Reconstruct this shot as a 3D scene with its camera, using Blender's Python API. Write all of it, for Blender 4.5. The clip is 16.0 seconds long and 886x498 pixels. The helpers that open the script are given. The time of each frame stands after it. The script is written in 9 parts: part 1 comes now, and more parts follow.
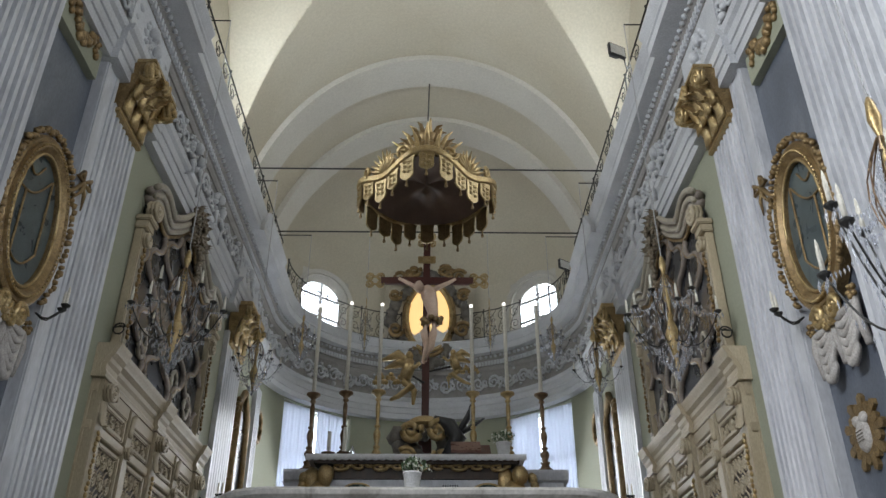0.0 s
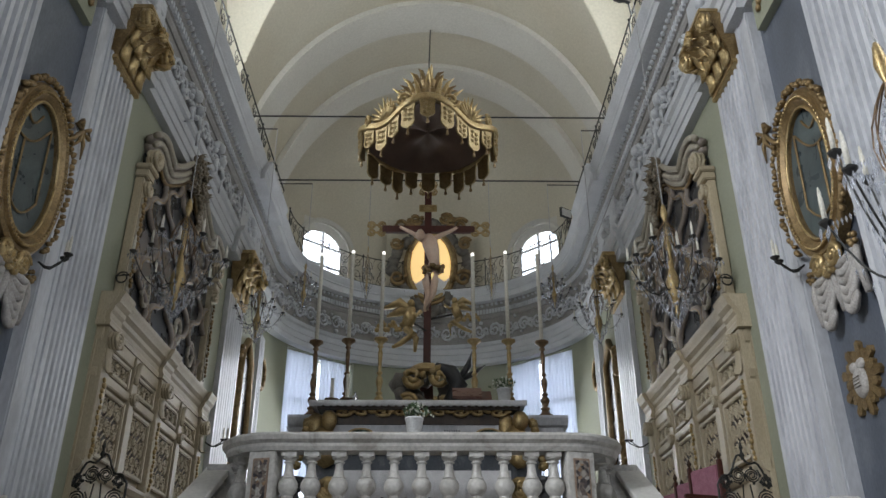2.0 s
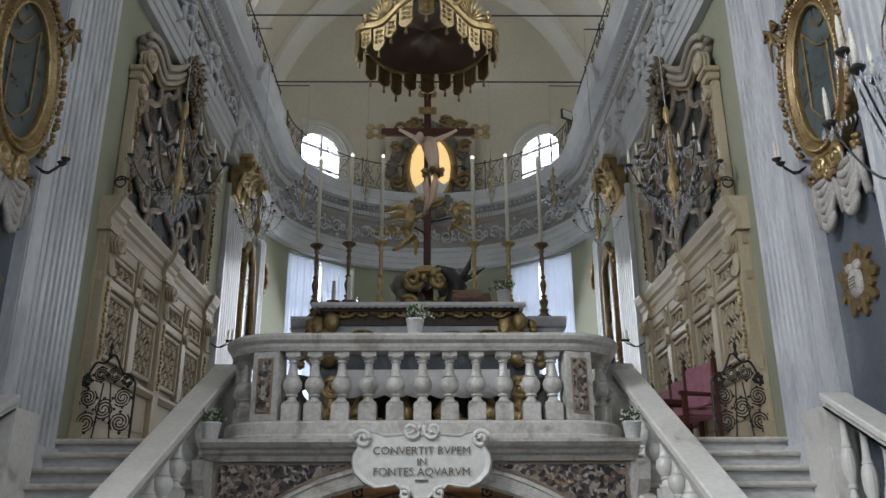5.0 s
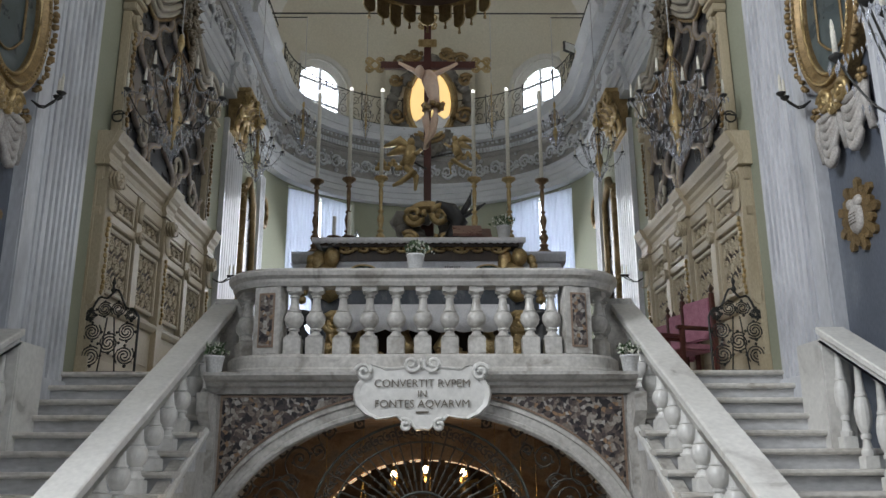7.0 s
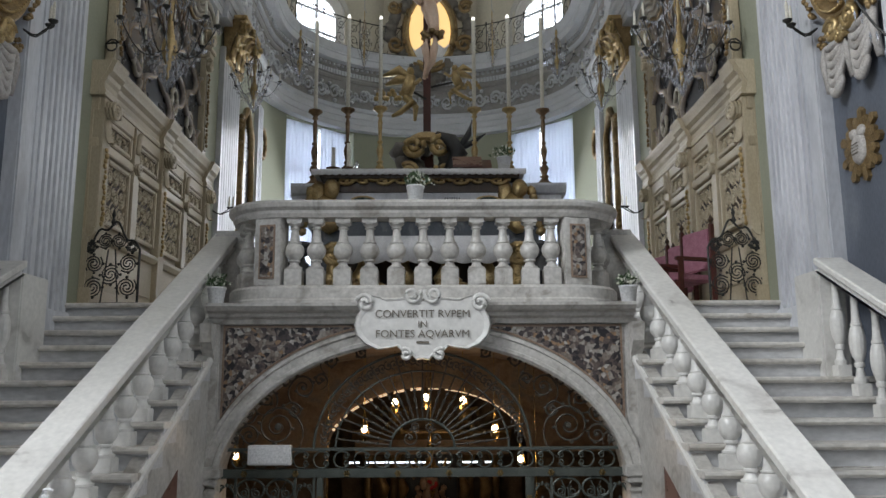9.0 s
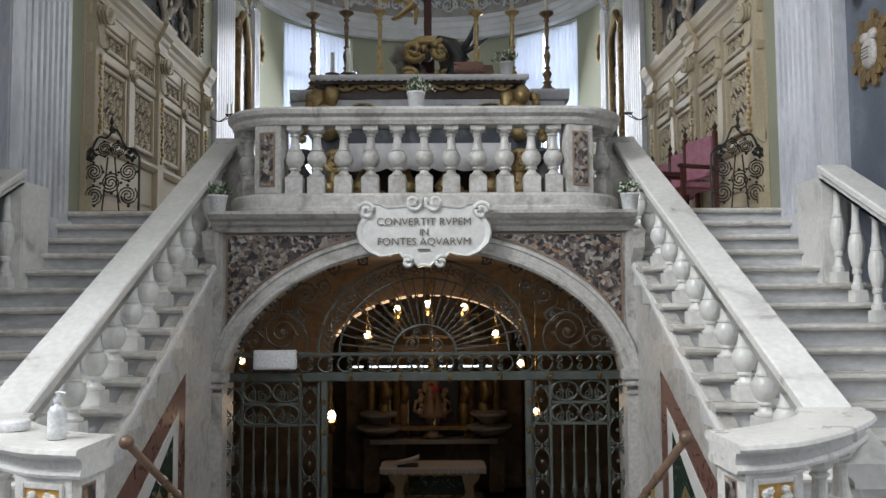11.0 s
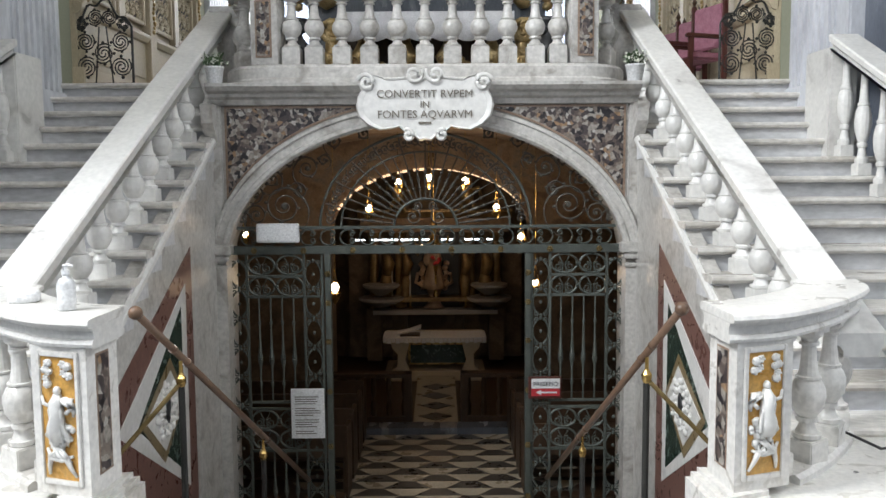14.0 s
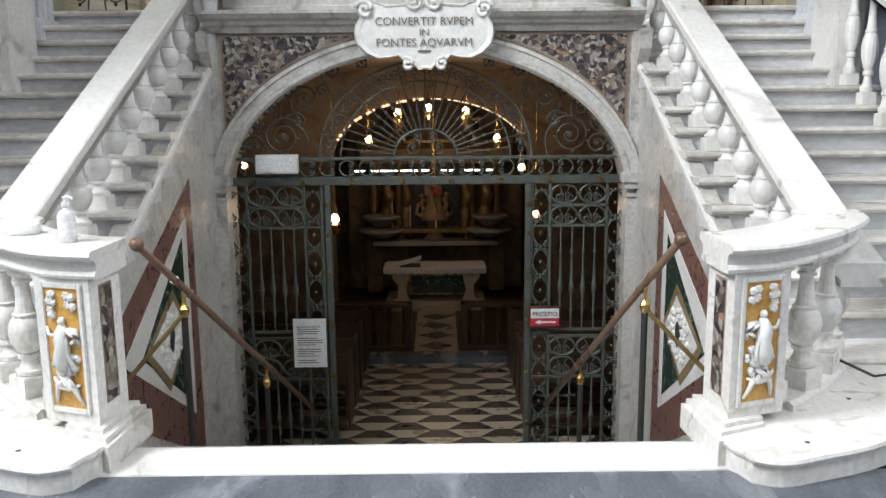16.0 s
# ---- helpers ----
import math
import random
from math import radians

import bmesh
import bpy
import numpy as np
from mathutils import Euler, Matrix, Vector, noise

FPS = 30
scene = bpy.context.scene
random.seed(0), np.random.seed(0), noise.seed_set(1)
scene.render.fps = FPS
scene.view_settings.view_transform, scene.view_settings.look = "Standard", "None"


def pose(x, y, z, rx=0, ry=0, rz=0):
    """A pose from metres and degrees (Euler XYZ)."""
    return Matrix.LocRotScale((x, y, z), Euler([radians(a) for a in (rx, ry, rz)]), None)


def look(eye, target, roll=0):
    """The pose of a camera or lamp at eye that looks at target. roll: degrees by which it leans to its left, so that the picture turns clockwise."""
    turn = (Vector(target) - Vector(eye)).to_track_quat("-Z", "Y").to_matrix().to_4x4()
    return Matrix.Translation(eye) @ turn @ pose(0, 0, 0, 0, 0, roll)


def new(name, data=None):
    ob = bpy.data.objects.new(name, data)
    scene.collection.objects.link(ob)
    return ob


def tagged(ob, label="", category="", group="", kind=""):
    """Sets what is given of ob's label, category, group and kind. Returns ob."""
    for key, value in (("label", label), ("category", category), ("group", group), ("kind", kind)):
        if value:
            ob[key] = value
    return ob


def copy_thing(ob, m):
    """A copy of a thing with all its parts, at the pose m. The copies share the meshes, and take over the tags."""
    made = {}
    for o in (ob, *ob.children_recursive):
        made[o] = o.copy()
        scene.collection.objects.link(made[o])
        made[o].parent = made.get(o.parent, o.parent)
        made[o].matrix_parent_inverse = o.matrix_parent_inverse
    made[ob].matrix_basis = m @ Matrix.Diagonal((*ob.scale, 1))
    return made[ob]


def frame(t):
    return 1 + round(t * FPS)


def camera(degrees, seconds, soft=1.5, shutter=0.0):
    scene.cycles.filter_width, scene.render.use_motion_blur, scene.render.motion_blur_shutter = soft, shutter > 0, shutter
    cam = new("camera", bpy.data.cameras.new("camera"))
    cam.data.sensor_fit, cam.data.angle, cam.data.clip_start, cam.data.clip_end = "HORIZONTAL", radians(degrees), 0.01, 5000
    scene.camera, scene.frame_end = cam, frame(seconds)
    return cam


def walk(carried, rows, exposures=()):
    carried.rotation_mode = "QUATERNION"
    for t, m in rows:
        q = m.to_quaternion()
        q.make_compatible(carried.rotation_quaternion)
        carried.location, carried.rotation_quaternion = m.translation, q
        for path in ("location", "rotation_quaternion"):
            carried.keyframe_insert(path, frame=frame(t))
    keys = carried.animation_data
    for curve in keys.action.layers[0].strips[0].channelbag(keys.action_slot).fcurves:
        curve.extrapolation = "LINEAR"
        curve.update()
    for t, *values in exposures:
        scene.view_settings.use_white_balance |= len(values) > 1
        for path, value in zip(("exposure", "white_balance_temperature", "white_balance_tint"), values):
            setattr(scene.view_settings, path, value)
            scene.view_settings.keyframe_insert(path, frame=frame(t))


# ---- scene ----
# The camera stands on the nave floor in front of the crypt stair and tilts down.
cam = camera(57.3, 16.0)
EYE = (0.12, 0.0, 1.6)
ROWS = [
    (0.0, -0.750, 30.000, -0.000),
    (0.5, -0.648, 29.084, 0.065),
    (1.0, -0.644, 28.236, 0.059),
    (1.5, -0.650, 27.306, 0.033),
    (2.0, -0.641, 26.362, -0.035),
    (2.5, -0.641, 25.220, -0.061),
    (3.0, -0.645, 24.101, -0.075),
    (3.5, -0.646, 22.901, -0.119),
    (4.0, -0.643, 21.771, -0.187),
    (6.5, -0.616, 16.126, -0.239),
    (7.0, -0.596, 14.982, -0.221),
    (7.5, -0.608, 13.788, -0.240),
    (8.0, -0.593, 12.463, -0.293),
    (8.5, -0.600, 11.323, -0.324),
    (9.0, -0.577, 10.140, -0.307),
    (11.5, -0.410, 2.040, -0.368),
    (12.0, -0.374, 0.531, -0.361),
    (12.5, -0.355, -1.116, -0.378),
    (13.0, -0.340, -2.457, -0.415),
    (13.5, -0.314, -3.868, -0.378),
    (14.0, -0.307, -5.263, -0.386),
    (14.5, -0.288, -6.404, -0.438),
    (15.0, -0.279, -7.594, -0.445),
    (15.5, -0.269, -8.865, -0.450),
    (16.0, -0.263, -10.128, -0.510),
]


def aim(yaw, pitch, roll):
    return pose(*EYE, 0, 0, yaw) @ pose(0, 0, 0, 90 + pitch) @ pose(0, 0, 0, 0, 0, roll)


EXPOSURES = [(0, -0.62), (1.5, -0.72), (4, -0.86), (6.5, -0.66), (8.5, -0.66), (11.5, -0.24), (14, 0.14), (16, 0.2)]
walk(cam, [(t, aim(yaw, pitch, roll)) for t, yaw, pitch, roll in ROWS], EXPOSURES)

# ---- light ----
world = bpy.data.worlds.new("sky")
scene.world = world
world.use_nodes = True
wn = world.node_tree.nodes
sky = wn.new("ShaderNodeTexSky")
sky.sky_type = "NISHITA"
sky.sun_disc = False
sky.sun_elevation = radians(42)
sky.sun_rotation = radians(250)
world.node_tree.links.new(sky.outputs[0], wn["Background"].inputs[0])
wn["Background"].inputs[1].default_value = 0.12


def lamp_area(name, eye, target, w, h, watts, color):
    data = bpy.data.lights.new(name, "AREA")
    data.shape, data.size, data.size_y = "RECTANGLE", w, h
    data.energy, data.color = watts, color
    ob = new(name, data)
    ob.matrix_world = look(eye, target)
    return ob


DAY = (0.915, 0.955, 1.0)
# daylight through the nave's side windows, its west window and the apse windows
for yy, watts, other in ((-9.0, 250, 60), (-4.5, 600, 80), (0.9, 1750, 480)):
    lamp_area("nave_daylight", (-6.85, yy, 9.4), (3.6, yy + 2.6, 2.6), 2.4, 4.0, watts, DAY)
    lamp_area("nave_daylight", (6.85, yy, 9.4), (-2.0, yy + 0.6, 0.0), 2.4, 4.0, other, DAY)
lamp_area("west_daylight", (0, -13.7, 9.0), (0, 4, 1.5), 5.0, 5.0, 60, DAY)
for sx in (-1, 1):
    lamp_area("apse_daylight", (sx * 2.75, 20.3, 6.6), (sx * 0.6, 12, 4), 1.0, 3.4, 190, DAY)
    lamp_area("clerestory_daylight", (sx * 4.1, 11.6, 12.4), (-sx * 3, 15.0, 13.6), 2.2, 1.8, 300 if sx < 0 else 230, (0.88, 0.95, 1.0))


# ---- materials ----
def node_mat(name, base, rough=0.5, metal=0.0):
    m = bpy.data.materials.new(name)
    m.use_nodes = True
    b = m.node_tree.nodes["Principled BSDF"]
    b.inputs["Base Color"].default_value = (*base, 1)
    b.inputs["Roughness"].default_value = rough
    b.inputs["Metallic"].default_value = metal
    return m, m.node_tree.nodes, m.node_tree.links, b


def varied(name, stops, scale=3.0, detail=8.0, rough=0.5, metal=0.0, distort=0.0, bump=0.1, bump_scale=60.0, fine=0.25, spread=0.12, stretch=(1, 1, 1), dist=0.01):
    """Colours over a noise at one scale, speckled by a second, with fine relief and a little change from piece to piece."""
    m, n, l, b = node_mat(name, stops[0][1], rough, metal)
    tc = n.new("ShaderNodeTexCoord")
    mp = n.new("ShaderNodeMapping")
    mp.inputs["Scale"].default_value = stretch
    info = n.new("ShaderNodeObjectInfo")
    off = n.new("ShaderNodeVectorMath")
    off.operation = "MULTIPLY_ADD"
    off.inputs[1].default_value = (7.0, 7.0, 7.0)
    l.new(info.outputs["Random"], off.inputs[0])
    l.new(tc.outputs["Object"], off.inputs[2])
    l.new(off.outputs[0], mp.inputs[0])
    a = n.new("ShaderNodeTexNoise")
    a.inputs["Scale"].default_value, a.inputs["Detail"].default_value, a.inputs["Distortion"].default_value = scale, detail, distort
    l.new(mp.outputs[0], a.inputs["Vector"])
    r = n.new("ShaderNodeValToRGB")
    while len(r.color_ramp.elements) < len(stops):
        r.color_ramp.elements.new(0.5)
    for e, (p, c) in zip(r.color_ramp.elements, stops):
        e.position, e.color = p, (*c, 1)
    l.new(a.outputs[0], r.inputs[0])
    f = n.new("ShaderNodeTexNoise")
    f.inputs["Scale"].default_value, f.inputs["Detail"].default_value = bump_scale, 4
    l.new(mp.outputs[0], f.inputs["Vector"])
    v = n.new("ShaderNodeMapRange")
    v.inputs["From Min"].default_value, v.inputs["From Max"].default_value = 0.3, 0.7
    v.inputs["To Min"].default_value, v.inputs["To Max"].default_value = 1 - fine, 1 + fine * 0.4
    l.new(f.outputs[0], v.inputs[0])
    w = n.new("ShaderNodeMapRange")
    w.inputs["To Min"].default_value, w.inputs["To Max"].default_value = 1 - spread, 1 + spread * 0.5
    l.new(info.outputs["Random"], w.inputs[0])
    q = n.new("ShaderNodeMath")
    q.operation = "MULTIPLY"
    l.new(v.outputs[0], q.inputs[0])
    l.new(w.outputs[0], q.inputs[1])
    h = n.new("ShaderNodeVectorMath")
    h.operation = "SCALE"
    l.new(r.outputs[0], h.inputs[0])
    l.new(q.outputs[0], h.inputs["Scale"])
    l.new(h.outputs[0], b.inputs["Base Color"])
    rr = n.new("ShaderNodeMapRange")
    rr.inputs["To Min"].default_value, rr.inputs["To Max"].default_value = max(0.03, rough - 0.12), min(1, rough + 0.12)
    l.new(a.outputs[0], rr.inputs[0])
    l.new(rr.outputs[0], b.inputs["Roughness"])
    if bump:
        bp = n.new("ShaderNodeBump")
        bp.inputs["Strength"].default_value, bp.inputs["Distance"].default_value = bump, dist
        l.new(f.outputs[0], bp.inputs["Height"])
        l.new(bp.outputs[0], b.inputs["Normal"])
    return m


def glow(name, color, strength):
    m, n, l, b = node_mat(name, color)
    b.inputs["Emission Color"].default_value = (*color, 1)
    b.inputs["Emission Strength"].default_value = strength
    return m


MARBLE = varied("white_marble", [(0.0, (0.36, 0.34, 0.32)), (0.32, (0.54, 0.52, 0.49)), (0.4, (0.68, 0.665, 0.63)), (0.6, (0.74, 0.725, 0.69)), (1.0, (0.78, 0.765, 0.73))], 2.0, 10, 0.32, distort=1.1, bump=0.05, bump_scale=22, fine=0.12, spread=0.08)
MARBLE_WARM = varied("cream_marble", [(0.0, (0.42, 0.38, 0.32)), (0.3, (0.58, 0.545, 0.49)), (0.42, (0.68, 0.655, 0.61)), (0.62, (0.71, 0.69, 0.65)), (1.0, (0.75, 0.735, 0.7))], 5.0, 11, 0.3, distort=1.0, bump=0.06, bump_scale=34, fine=0.16, spread=0.06)
MARBLE_AGED = varied("aged_grey_cream_marble", [(0.0, (0.2, 0.18, 0.155)), (0.34, (0.36, 0.335, 0.3)), (0.44, (0.49, 0.47, 0.435)), (0.6, (0.55, 0.53, 0.495)), (1.0, (0.62, 0.6, 0.57))], 2.8, 11, 0.34, distort=1.8, bump=0.07, bump_scale=26, fine=0.22, spread=0.1)
MARBLE_GREY = varied("grey_white_marble", [(0.0, (0.3, 0.31, 0.34)), (0.4, (0.5, 0.51, 0.54)), (0.55, (0.6, 0.61, 0.64)), (1.0, (0.68, 0.69, 0.71))], 1.3, 10, 0.35, distort=2.2, bump=0.05, bump_scale=30, fine=0.12, stretch=(1, 1, 0.35))
# cool risers and paler warm treads: step light and shade helped by colour
STAIR = varied("worn_stair_marble", [(0.0, (0.3, 0.3, 0.31)), (0.38, (0.5, 0.505, 0.51)), (0.5, (0.61, 0.61, 0.615)), (1.0, (0.7, 0.7, 0.7))], 2.6, 10, 0.38, distort=0.9, bump=0.08, bump_scale=26, fine=0.2, stretch=(0.4, 1, 1))
TREAD = varied("worn_cream_tread", [(0.0, (0.36, 0.32, 0.27)), (0.34, (0.56, 0.52, 0.46)), (0.46, (0.7, 0.67, 0.62)), (1.0, (0.8, 0.78, 0.74))], 3.0, 10, 0.3, distort=0.8, bump=0.08, bump_scale=30, fine=0.22, stretch=(0.5, 1, 1))
BARDIGLIO = varied("dark_grey_marble", [(0.0, (0.05, 0.055, 0.065)), (0.4, (0.085, 0.095, 0.11)), (0.6, (0.125, 0.135, 0.155)), (0.66, (0.22, 0.23, 0.25)), (0.7, (0.14, 0.15, 0.17)), (1.0, (0.17, 0.18, 0.2))], 1.6, 9, 0.26, distort=0.5, bump=0.03, bump_scale=40, fine=0.2, stretch=(2.2, 0.7, 1))
BLUE = varied("blue_grey_stucco", [(0.0, (0.06, 0.07, 0.09)), (0.5, (0.115, 0.13, 0.16)), (0.66, (0.16, 0.175, 0.2)), (1.0, (0.2, 0.215, 0.24))], 1.5, 9, 0.45, distort=1.5, bump=0.05, bump_scale=50, fine=0.2, stretch=(1, 1, 0.4))
GREEN = varied("sage_green_plaster", [(0.0, (0.27, 0.28, 0.2)), (0.5, (0.32, 0.33, 0.245)), (1.0, (0.36, 0.37, 0.28))], 0.9, 6, 0.75, bump=0.1, bump_scale=35, fine=0.08)
PLASTER = varied("white_grey_stucco", [(0.0, (0.4, 0.41, 0.43)), (0.5, (0.55, 0.56, 0.58)), (1.0, (0.66, 0.67, 0.68))], 2.0, 8, 0.6, bump=0.1, bump_scale=45, fine=0.18)
VAULT = varied("cream_vault_plaster", [(0.0, (0.52, 0.45, 0.32)), (0.5, (0.61, 0.56, 0.445)), (1.0, (0.67, 0.63, 0.53))], 0.5, 7, 0.8, bump=0.06, bump_scale=20, fine=0.1)
AGED_STUCCO = varied("aged_white_stucco", [(0.0, (0.2, 0.17, 0.15)), (0.4, (0.4, 0.37, 0.34)), (1.0, (0.6, 0.58, 0.56))], 9.0, 8, 0.55, distort=0.8, bump=0.2, bump_scale=60, fine=0.3)
RIB = varied("pale_rib_plaster", [(0.0, (0.52, 0.49, 0.43)), (1.0, (0.66, 0.64, 0.58))], 0.6, 7, 0.8, bump=0.05, bump_scale=20, fine=0.1)
GOLD = varied("gilded_wood", [(0.0, (0.15, 0.09, 0.035)), (0.42, (0.45, 0.32, 0.145)), (1.0, (0.72, 0.58, 0.34))], 9, 6, 0.4, 0.7, bump=0.3, bump_scale=60, fine=0.4)
OLDGOLD = varied("dull_gilding", [(0.0, (0.09, 0.055, 0.025)), (0.5, (0.27, 0.18, 0.08)), (1.0, (0.48, 0.36, 0.19))], 7, 6, 0.45, 0.5, bump=0.35, bump_scale=50, fine=0.4)
CREAM = varied("cream_painted_wood", [(0.0, (0.33, 0.26, 0.165)), (0.5, (0.47, 0.395, 0.275)), (1.0, (0.55, 0.48, 0.35))], 2.5, 8, 0.5, bump=0.1, bump_scale=60, fine=0.15, stretch=(1, 1, 0.4))
# walnut; the same dark colour also serves sheets that stand for shade
DARK_WOOD = varied("dark_walnut_and_shade", [(0.0, (0.02, 0.011, 0.006)), (0.5, (0.05, 0.027, 0.014)), (1.0, (0.09, 0.05, 0.026))], 4, 8, 0.4, bump=0.1, bump_scale=60, stretch=(4, 1, 1))
RED_WOOD = varied("reddish_wood", [(0.0, (0.05, 0.015, 0.012)), (1.0, (0.12, 0.035, 0.025))], 5, 8, 0.4, bump=0.1, stretch=(3, 1, 1))
IRON = varied("wrought_iron", [(0.0, (0.02, 0.02, 0.02)), (1.0, (0.06, 0.058, 0.052))], 12, 5, 0.5, 0.4, bump=0.25, bump_scale=90)
GATE_IRON = varied("grey_green_iron", [(0.0, (0.055, 0.065, 0.058)), (1.0, (0.14, 0.155, 0.135))], 10, 5, 0.5, 0.3, bump=0.2, bump_scale=90)
BRONZE_IRON = varied("brown_black_iron", [(0.0, (0.05, 0.045, 0.037)), (1.0, (0.13, 0.12, 0.1))], 12, 5, 0.5, 0.3, bump=0.2, bump_scale=90)
BRASS = varied("brass", [(0.0, (0.3, 0.17, 0.05)), (1.0, (0.65, 0.45, 0.16))], 9, 5, 0.28, 0.95, bump=0.05)
DULLBRASS = varied("dull_brass", [(0.0, (0.12, 0.08, 0.03)), (1.0, (0.3, 0.22, 0.1))], 9, 5, 0.4, 0.8, bump=0.05)
DARK_PAINT = varied("darkened_oil_canvas", [(0.0, (0.03, 0.037, 0.04)), (0.45, (0.075, 0.095, 0.1)), (0.7, (0.12, 0.15, 0.15)), (1.0, (0.18, 0.17, 0.13))], 3.0, 6, 0.3, distort=1.5, bump=0.05)
WAX = varied("candle_wax", [(0.0, (0.66, 0.62, 0.52)), (1.0, (0.8, 0.77, 0.68))], 5, 4, 0.45, bump=0.03)
LINEN = varied("white_altar_linen", [(0.0, (0.62, 0.61, 0.62)), (1.0, (0.8, 0.79, 0.8))], 12, 5, 0.8, bump=0.4, bump_scale=120)
RED_MARBLE = varied("red_marble", [(0.0, (0.085, 0.042, 0.036)), (0.5, (0.17, 0.085, 0.068)), (1.0, (0.27, 0.165, 0.135))], 7, 8, 0.3, distort=1.5, bump=0.03)
GREEN_MARBLE = varied("green_black_marble", [(0.0, (0.008, 0.015, 0.011)), (0.55, (0.025, 0.045, 0.033)), (0.75, (0.12, 0.17, 0.14)), (1.0, (0.04, 0.06, 0.05))], 5, 9, 0.25, distort=2.5, bump=0.03)
YELLOW_MARBLE = varied("siena_yellow_marble", [(0.0, (0.42, 0.2, 0.04)), (0.5, (0.6, 0.33, 0.08)), (1.0, (0.7, 0.45, 0.17))], 6, 8, 0.3, distort=1.2, bump=0.03)
OCHRE_MARBLE = varied("dull_ochre_marble", [(0.0, (0.12, 0.085, 0.04)), (0.5, (0.22, 0.16, 0.08)), (1.0, (0.33, 0.26, 0.15))], 6, 8, 0.3, distort=1.2, bump=0.03)
FRIEZE = varied("grey_brown_stucco", [(0.0, (0.2, 0.19, 0.18)), (0.5, (0.3, 0.285, 0.27)), (1.0, (0.4, 0.39, 0.37))], 3.0, 8, 0.65, bump=0.15, bump_scale=40, fine=0.25)
OCHRE = varied("brownish_marble", [(0.0, (0.2, 0.13, 0.09)), (1.0, (0.4, 0.29, 0.21))], 8, 6, 0.35, distort=1.0, bump=0.03)
# base lifted so the figure looks spotlit; the brightness is in the colour
FLESH = varied("polychromed_wood", [(0.0, (0.5, 0.3, 0.2)), (0.5, (0.76, 0.55, 0.42)), (1.0, (0.82, 0.66, 0.53))], 5, 5, 0.4, bump=0.1)
PINK = varied("faded_pink_damask", [(0.0, (0.22, 0.07, 0.11)), (0.5, (0.36, 0.15, 0.2)), (1.0, (0.45, 0.22, 0.27))], 14, 3, 0.75, bump=0.3, bump_scale=80)
LEAF = varied("leaf", [(0.0, (0.025, 0.05, 0.018)), (1.0, (0.09, 0.15, 0.06))], 20, 3, 0.6, bump=0)
BLOSSOM = varied("white_blossom", [(0.0, (0.6, 0.62, 0.5)), (1.0, (0.8, 0.8, 0.72))], 20, 3, 0.7, bump=0)
CERAMIC = varied("white_ceramic", [(0.0, (0.7, 0.7, 0.7)), (1.0, (0.8, 0.8, 0.8))], 4, 3, 0.3, bump=0)
INK = varied("lettering_paint", [(0.0, (0.1, 0.085, 0.065)), (1.0, (0.22, 0.19, 0.15))], 30, 3, 0.6, bump=0)
# fresco browns kept extra dark: the crypt's dimness is put into the colour
CRYPT = varied("dimmed_crypt_fresco", [(0.0, (0.025, 0.018, 0.012)), (0.4, (0.075, 0.05, 0.03)), (0.6, (0.15, 0.105, 0.065)), (1.0, (0.08, 0.075, 0.065))], 2.2, 9, 0.7, distort=1.2, bump=0.2, bump_scale=30)
CRYPT_VAULT = varied("crypt_vault_fresco", [(0.0, (0.1, 0.06, 0.04)), (0.4, (0.26, 0.17, 0.11)), (0.55, (0.4, 0.29, 0.2)), (0.7, (0.26, 0.23, 0.2)), (1.0, (0.45, 0.38, 0.3))], 3.2, 9, 0.7, distort=0.8, bump=0.15, bump_scale=30)
BLACK = varied("black_plastic_and_shade", [(0.0, (0.012, 0.012, 0.013)), (1.0, (0.03, 0.03, 0.032))], 12, 3, 0.45, bump=0)
PAPER = varied("white_paper", [(0.0, (0.7, 0.7, 0.7)), (1.0, (0.8, 0.8, 0.8))], 6, 3, 0.7, bump=0)
SIGN_RED = varied("red_sign_paint", [(0.0, (0.42, 0.02, 0.03)), (1.0, (0.55, 0.04, 0.05))], 6, 3, 0.5, bump=0)
ROPE = varied("steel_cable", [(0.0, (0.3, 0.3, 0.3)), (1.0, (0.5, 0.5, 0.5))], 6, 3, 0.5, bump=0)


